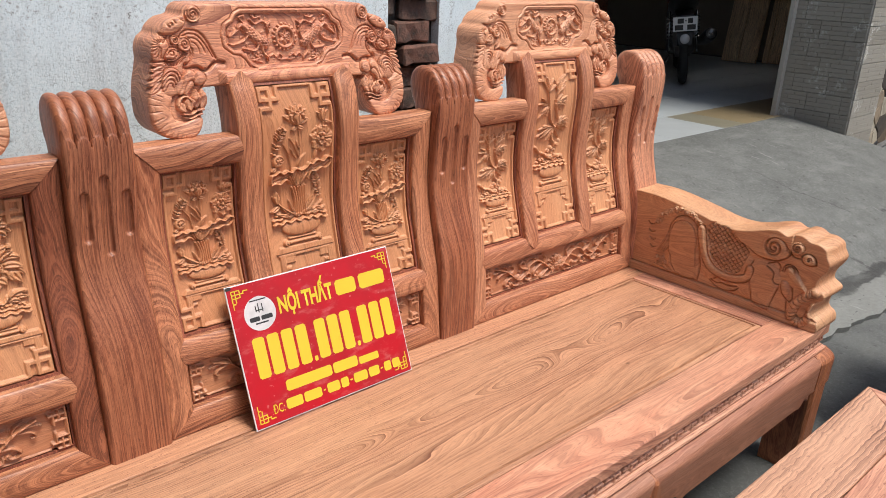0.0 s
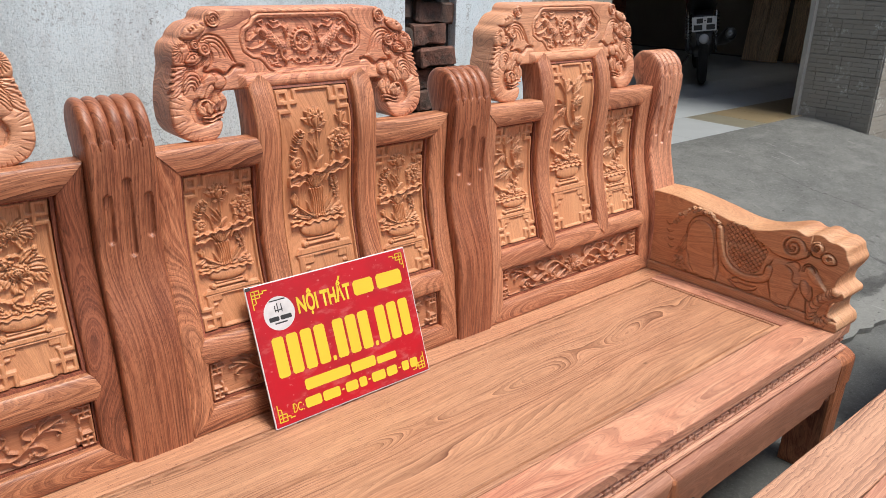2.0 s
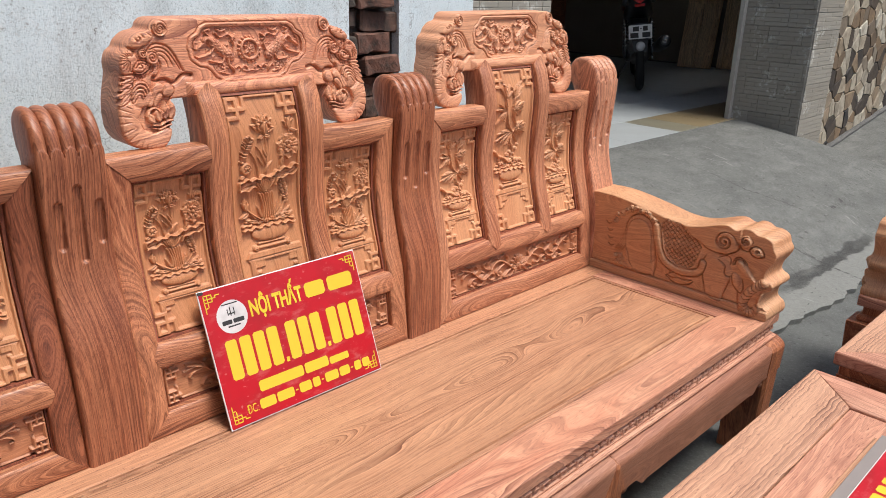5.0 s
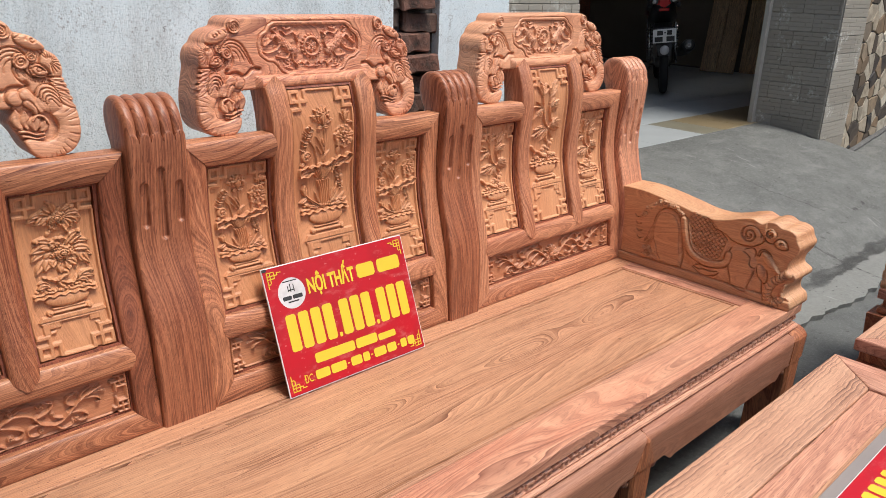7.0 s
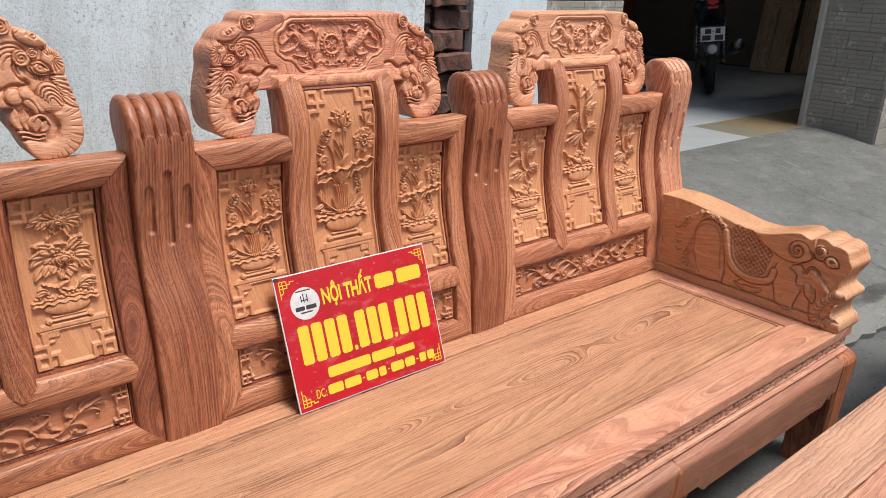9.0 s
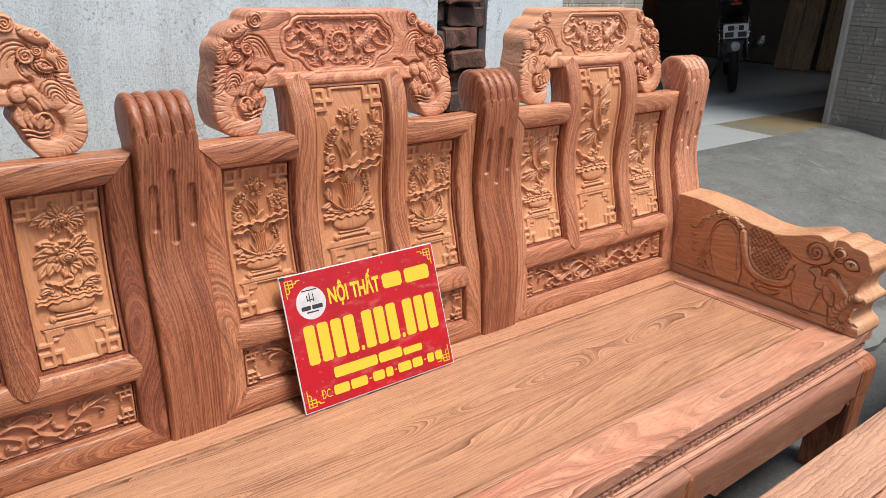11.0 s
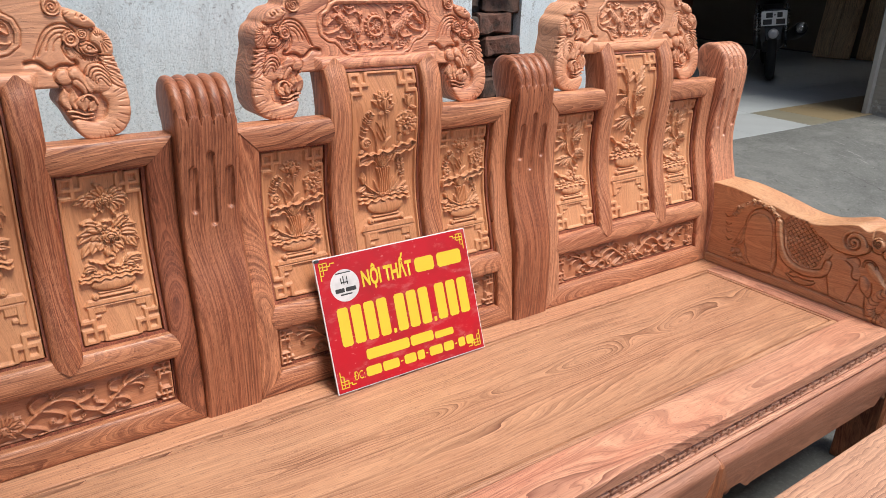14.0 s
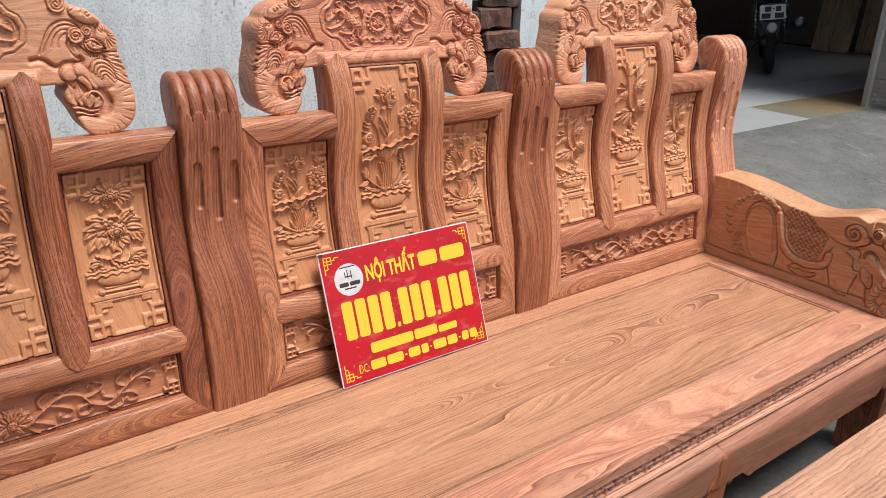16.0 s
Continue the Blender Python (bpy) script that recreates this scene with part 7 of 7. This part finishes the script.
def clad_stones():
    """Flat broken stones fitted like a mosaic: each takes the ground nearest to its own centre."""
    rng = random.Random(21)
    seeds = [(5.73 + (i + .5) * 0.135 + rng.uniform(-.062, .062), 0.02 + (j + .5 + .5 * (i % 2)) * 0.108 + rng.uniform(-.050, .050)) for i in range(12) for j in range(17)]
    for a in seeds:
        poly = [(max(a[0] - .19, 5.702), a[1] - .16), (a[0] + .19, a[1] - .16), (a[0] + .19, a[1] + .16), (max(a[0] - .19, 5.702), a[1] + .16)]
        for b in seeds:
            dx, dz = b[0] - a[0], b[1] - a[1]
            if b is a or dx * dx + dz * dz > .12:
                continue
            lim = (dx * (a[0] + b[0]) + dz * (a[1] + b[1])) / 2
            cut = []
            for p, q in zip(poly, poly[1:] + poly[:1]):
                fp, fq = p[0] * dx + p[1] * dz - lim, q[0] * dx + q[1] * dz - lim
                if fp <= 0:
                    cut.append(p)
                if fp * fq < 0:
                    t = fp / (fp - fq)
                    cut.append((p[0] + (q[0] - p[0]) * t, p[1] + (q[1] - p[1]) * t))
            poly = cut
        if len(poly) < 3:
            continue
        t = 0.006 + rng.uniform(0, .006)
        tilt = rng.uniform(-.05, .05)
        bm = bmesh.new()
        back = [bm.verts.new(((x - a[0]) * .95, 0, (z - a[1]) * .95)) for x, z in poly]
        face = [bm.verts.new(((x - a[0]) * .88, -t + tilt * (x - a[0]), (z - a[1]) * .88)) for x, z in poly]
        bm.faces.new(face)
        for k in range(len(poly)):
            bm.faces.new((back[k], back[(k + 1) % len(poly)], face[(k + 1) % len(poly)], face[k]))
        part("stone", bm, stone_mat, stone_wall, at=(a[0], 0.789, a[1]))


clad_stones()


def side_pavement():
    """Grey paving that climbs along the stone wall, and the dark kerb at the wall's foot."""
    for name, label, y0, y1, up, mat in (("pavement_side", "sloping grey concrete pavement along the stone wall", 0.22, 0.742, 0.0, ramp_mat), ("kerb", "dark cement kerb at the foot of the stone wall", 0.7425, 0.788, 0.022, grey_render)):
        top = [(x, 0.110 + up + 0.141 * (x - 5.9) + 0.002 * math.sin(x * 19)) for x in np.linspace(5.72, 8.9, 40)]
        bm = loft([[(x, y0, -0.01), (x, y0, z - 0.004), (x, y0 + 0.006, z), (x, y1, z), (x, y1, -0.01)] for x, z in top], smooth=False)
        me = bpy.data.meshes.new(name)
        bm.to_mesh(me)
        bm.free()
        me.materials.append(mat)
        tagged(new(name, me), label, name.split("_")[0], kind="structure")


side_pavement()

# garage floor and its tiles
floor_tile_n = Nodes("floor_tile_pale")
fv = floor_tile_n.at()
fcol = floor_tile_n.mix(floor_tile_n.noise(fv, 5.0, 4.0), (0.29, 0.315, 0.32), (0.41, 0.44, 0.445))
pale_tile = floor_tile_n.done(fcol, 0.35)
olive_n = Nodes("floor_tile_olive")
ov = olive_n.at()
olive_tile = olive_n.done(olive_n.mix(olive_n.noise(ov, 9.0, 5.0, 0.6), (0.15, 0.14, 0.10), (0.25, 0.235, 0.175)), 0.35)
ochre_n = Nodes("floor_tile_ochre")
cv = ochre_n.at()
ochre_tile = ochre_n.done(ochre_n.mix(ochre_n.noise(cv, 9.0, 5.0, 0.6), (0.20, 0.155, 0.085), (0.28, 0.22, 0.13)), 0.4)
blue_n = Nodes("floor_tile_grey")
gv = blue_n.at()
grey_tile = blue_n.done(blue_n.mix(blue_n.noise(gv, 6.0, 5.0, 0.6), (0.32, 0.35, 0.36), (0.47, 0.51, 0.52)), 0.32)
floor = wall("floor", "tiled garage floor of mixed pale, olive and ochre tiles", GX0, GX1, 1.245, GY1, 0.0, FLOOR - 0.004, grey_render, "floor")


def floor_tiles():
    size, deep, shared = 0.60, 0.45, {}

    def lay(x0, y0, w, mat):
        if (mat, w) not in shared:
            bm = box(0.0015, w - 0.0015, 0.0015, deep - 0.0015, -0.008, 0.0, 0.001, segs=1)
            me = bpy.data.meshes.new("tile")
            bm.to_mesh(me)
            bm.free()
            me.materials.append(mat)
            shared[(mat, w)] = me
        ob = new("tile", shared[(mat, w)])
        ob.parent = floor
        ob.matrix_basis = Matrix.Translation((x0, y0, FLOOR))

    for i in range(12):
        for j in range(11):
            x0, y0 = 4.41 - 4 * size + i * size, 1.215 + j * deep
            if x0 < GX0 + 0.1 or x0 + size > GX1 or y0 + deep > GY1:
                continue
            if j == 0 and 4.40 < x0 < 4.9:
                lay(x0, y0, size / 2, olive_tile)
                lay(x0 + size / 2, y0, size / 2, ochre_tile)
            else:
                lay(x0, y0, size, (pale_tile if x0 < 4.40 else ochre_tile) if j == 0 else grey_tile)


floor_tiles()

# planks against the garage wall
plank_mat = wood("plank_wood", "z", (0.84, 0.64, 0.40), (0.72, 0.50, 0.29), (0.24, 0.15, 0.08), freq=30.0, swirl=2.0, rough=0.8)
for x, y, w, l, tilt in ((8.27, 3.28, 0.185, 2.0, 13), (8.31, 3.085, 0.195, 2.1, 12.5), (8.46, 2.945, 0.06, 2.0, 8), (8.50, 2.86, 0.12, 2.1, 7), (8.52, 2.70, 0.18, 1.9, 7)):
    plank = part("plank", box(-w / 2, w / 2, -0.02, 0.02, 0, l, 0.002), plank_mat, None, at=pose(x, y, FLOOR + 0.006, 0, 0, -78) @ pose(0, 0, 0, -tilt, 0, 0))
    tagged(plank, "rough-sawn dusty plank leaning on the garage wall", "plank", "planks in the garage")

# ------------------------------------------------------------------ motorcycle in the garage
rubber = plain("tyre_rubber", (0.018, 0.018, 0.018), 0.75, spots=0.2)
black_plastic = plain("black_plastic", (0.015, 0.015, 0.016), 0.35, spots=0.1)
chrome = plain("chrome", (0.55, 0.55, 0.56), 0.18, 1.0, spots=0.05, bump=0.0)
steel = plain("dull_steel", (0.22, 0.22, 0.22), 0.4, 1.0, spots=0.2)
red_lens = plain("red_lens", (0.42, 0.012, 0.015), 0.2, spots=0.0, bump=0.0)
clear_lens = plain("clear_lens", (0.50, 0.50, 0.50), 0.2, spots=0.0, bump=0.0)
plate_white = plain("number_plate_paint", (0.72, 0.72, 0.70), 0.45, spots=0.05, bump=0.0)
dark_red = plain("dark_red_paint", (0.10, 0.012, 0.014), 0.3, spots=0.05, bump=0.0)


def torus(R, r, at, width=1.0, n=36, m=12):
    """A wheel-like ring in the x-z plane."""
    verts, faces = [], []
    for i in range(n):
        a = 2 * math.pi * i / n
        for j in range(m):
            b = 2 * math.pi * j / m
            q = R + r * math.cos(b)
            verts.append((at[0] + q * math.cos(a), at[1] + r * width * math.sin(b), at[2] + q * math.sin(a)))
    for i in range(n):
        for j in range(m):
            faces.append([i * m + j, i * m + (j + 1) % m, ((i + 1) % n) * m + (j + 1) % m, ((i + 1) % n) * m + j])
    return mesh("ring", verts, faces)


def build_motorcycle(at):
    """The bike points along +x; its rear wheel touches the floor at the origin."""
    bike = thing("motorcycle", "dark motorcycle parked tail outward on the garage floor", "motorcycle", at=at)
    for x in (0.0, 1.24):
        wheel = part("wheel", turned([(0.02, -0.07), (0.045, -0.065), (0.045, 0.065), (0.02, 0.07)], axis="y", at=(x, 0, 0.29)), steel, bike)
        part("tyre", torus(0.238, 0.052, (x, 0, 0.29), 0.74), rubber, wheel, "black rubber tyre")
        part("rim", torus(0.192, 0.014, (x, 0, 0.29), 1.8), steel, wheel)
        for k in range(12):
            a = k * math.pi / 6
            part("spoke", tube([(x + 0.03 * math.cos(a), 0.03 * (-1) ** k, 0.29 + 0.03 * math.sin(a)), (x + 0.19 * math.cos(a), 0, 0.29 + 0.19 * math.sin(a))], 0.0025, sides=5), chrome, wheel)
    part("seat", loft([[(x, w * c, z + h * s) for c, s in ((-1, 0), (-.8, .8), (0, 1), (.8, .8), (1, 0), (.7, -.6), (-.7, -.6))] for x, w, z, h in ((-0.16, .07, .80, .03), (0.0, .12, .79, .05), (0.3, .14, .76, .05), (0.58, .10, .75, .05))]), black_plastic, bike, "black vinyl saddle")
    part("tail_body", loft([[(x, w * c, z + h * s) for c, s in ((-1, -.2), (-.8, .8), (0, 1), (.8, .8), (1, -.2), (.5, -1), (-.5, -1))] for x, w, z, h in ((-0.33, .07, .84, .045), (-0.22, .10, .80, .07), (0.05, .13, .70, .09), (0.4, .12, .62, .11))]), black_plastic, bike, "black tail fairing")
    part("tail_light", loft([[(x, w * c, z + h * s) for c, s in ((-1, -.3), (-.7, .8), (.7, .8), (1, -.3), (0, -1))] for x, w, z, h in ((-0.378, .044, .822, .042), (-0.30, .066, .835, .062))], smooth=False), red_lens, bike, "red tail lamp")
    part("reflector", box(-0.352, -0.342, -0.042, 0.042, 0.755, 0.778, 0.003), red_lens, bike, "small red reflector")
    for y in (-0.12, 0.12):
        part("indicator", turned([(0.008, -0.035), (0.022, -0.02), (0.024, 0.0), (0.01, 0.02)], axis="x", sides=12, at=(-0.30, y, 0.80)), black_plastic, bike, "small dark indicator lamp")
    part("mudguard", loft([[(x, w, z), (x + 0.006, w, z + 0.012), (x + 0.006, -w, z + 0.012), (x, -w, z)] for x, z, w in ((0.05, 0.64, .075), (-0.16, 0.63, .075), (-0.30, 0.60, .072), (-0.36, 0.47, .068), (-0.37, 0.38, .05))], smooth=False), black_plastic, bike)
    plate = part("number_plate", box(-0.388, -0.384, -0.098, 0.098, 0.490, 0.606, 0.001), plate_white, bike, "white number plate with dark bars")
    for y0, y1, z0, z1 in ((0.012, 0.062, 0.554, 0.594), (-0.062, -0.022, 0.554, 0.594), (-0.012, 0.004, 0.570, 0.578), (0.016, 0.084, 0.500, 0.542), (-0.084, -0.016, 0.500, 0.542)):
        part("plate_bar", box(-0.3895, -0.3882, y0, y1, z0, z1, 0.0004, segs=1), black_plastic, plate)
    part("plate_lamp", turned([(0.02, 0.0), (0.038, 0.012), (0.042, 0.03), (0.02, 0.045)], axis="x", sides=16, at=(-0.40, 0, 0.425)), clear_lens, bike, "clear round lamp")
    for y in (-0.115, 0.115):
        shock = part("shock_absorber", tube([(0.02, y, 0.30), (-0.02, y, 0.64)], 0.012), chrome, bike, "chrome shock absorber")
        part("spring", tube([(0.01 + 0.026 * math.cos(k * .8) - k * 0.0007, y + 0.026 * math.sin(k * .8), 0.40 + k * 0.004) for k in range(54)], 0.005, sides=6), chrome, shock)
    muffler = part("muffler", tube([(0.32, -0.16, 0.33), (0.12, -0.18, 0.37), (-0.05, -0.20, 0.405), (-0.22, -0.215, 0.44), (-0.25, -0.217, 0.446)], [0.028, 0.048, 0.058, 0.056, 0.046], sides=20), black_plastic, bike, "black exhaust muffler")
    part("end_cap", turned([(0.012, -0.265), (0.040, -0.262), (0.043, -0.248), (0.026, -0.240)], axis="x", sides=20, at=(0, -0.217, 0.447)), steel, muffler, "dull round end cap")
    part("outlet", torus(0.013, 0.004, (0, 0, 0)), chrome, muffler, at=pose(-0.267, -0.217, 0.447, 0, 0, 90))
    part("heat_shield", tube([(0.14, -0.222, 0.40), (-0.02, -0.252, 0.42), (-0.16, -0.266, 0.445)], [0.006, 0.009, 0.006], sides=8), chrome, muffler, "bright heat shield strip")
    part("foot_peg", tube([(0.20, -0.12, 0.36), (0.18, -0.24, 0.37)], 0.012, sides=8), steel, bike)
    part("axle_nut", turned([(0.006, -0.130), (0.016, -0.128), (0.016, -0.112), (0.006, -0.110)], axis="y", sides=6, at=(0, 0, 0.29)), chrome, bike)
    part("chain_guard", box(-0.02, 0.42, 0.100, 0.112, 0.335, 0.372, 0.004), black_plastic, bike)
    part("grab_rail", tube([(0.06, 0.125, 0.80), (-0.16, 0.120, 0.872), (-0.25, 0.060, 0.890), (-0.25, -0.060, 0.890), (-0.16, -0.120, 0.872), (0.06, -0.125, 0.80)], 0.010, sides=8), steel, bike, "grey metal grab rail")
    for y in (-0.082, 0.082):
        part("side_lens", turned([(0.004, -0.345), (0.013, -0.338), (0.018, -0.322), (0.008, -0.300)], axis="x", sides=14, at=(0, y, 0.838)), clear_lens, bike, "clear side lamp lens")
    part("swing_arm", tube([(0.0, 0.09, 0.29), (0.5, 0.09, 0.34)], 0.018), steel, bike)
    part("engine", box(0.42, 0.80, -0.13, 0.13, 0.22, 0.56, 0.05, segs=3), steel, bike, "dull metal engine block")
    part("tank", loft([[(x, w * c, z + h * s) for c, s in ((-1, -.5), (-.8, .5), (0, 1), (.8, .5), (1, -.5), (0, -1))] for x, w, z, h in ((0.55, .10, .72, .07), (0.75, .14, .76, .10), (0.98, .11, .78, .09))]), dark_red, bike, "dark red fuel tank")
    part("fork", tube([(1.24, 0.10, 0.29), (1.05, 0.08, 0.90)], 0.02), chrome, bike)
    part("fork", tube([(1.24, -0.10, 0.29), (1.05, -0.08, 0.90)], 0.02), chrome, bike)
    part("handlebar", tube([(0.88, -0.36, 1.00), (0.98, -0.22, 0.98), (1.04, 0, 0.94), (0.98, 0.22, 0.98), (0.88, 0.36, 1.00)], 0.012), black_plastic, bike)
    for y in (-0.34, 0.34):
        part("mirror", turned([(0.01, -0.012), (0.05, -0.006), (0.052, 0.006), (0.01, 0.012)], axis="x", sides=18, at=(0.90, y, 1.16)), black_plastic, bike)
    part("headlight", turned([(0.03, 0.0), (0.085, 0.04), (0.09, 0.10), (0.05, 0.14)], axis="x", at=(1.08, 0, 0.86)), black_plastic, bike)
    part("side_stand", tube([(0.42, 0.10, 0.22), (0.50, 0.20, 0.036)], 0.010), steel, bike)


build_motorcycle(pose(5.987, 2.504, FLOOR + 0.005, 0, 0, 34) @ pose(0, 0, 0, -7, 0, 0))

# dark finished furniture at the back of the garage
dark_wood = wood("dark_varnished_wood", "x", (0.42, 0.15, 0.075), (0.30, 0.10, 0.05), (0.09, 0.03, 0.018), freq=40.0, swirl=3.0, rough=0.4)


def build_cabinet():
    cab = thing("sideboard", "dark varnished wooden sideboard at the back of the garage", "sideboard", at=(5.0, 4.6, FLOOR))
    part("body", box(0, 2.6, 0, 0.5, 0.14, 1.05, 0.006), dark_wood, cab)
    part("top", box(-0.05, 2.65, -0.04, 0.52, 1.051, 1.10, 0.012, segs=3), dark_wood, cab)
    for i in range(4):
        door = part("door", box(0.06 + i * 0.63, 0.64 + i * 0.63, -0.022, -0.001, 0.22, 0.98, 0.006), dark_wood, cab)
        part("panel", box(0.13 + i * 0.63, 0.57 + i * 0.63, -0.034, -0.0225, 0.32, 0.88, 0.010), dark_wood, door)
        part("knob", turned([(0.006, -0.05), (0.012, -0.045), (0.012, -0.035), (0.005, -0.023)], axis="y", sides=12, at=(0.60 + i * 0.63 - (0.5 if i % 2 else 0), 0, 0.62)), steel, door)
    for x in (0.06, 2.48):
        part("foot", loft([[(x + a * w, 0.03 + b * w, z) for a, b in ((0, 0), (1, 0), (1, 1), (0, 1))] for z, w in ((0.139, .09), (0.08, .06), (0.0, .09))], smooth=False), dark_wood, cab)


build_cabinet()
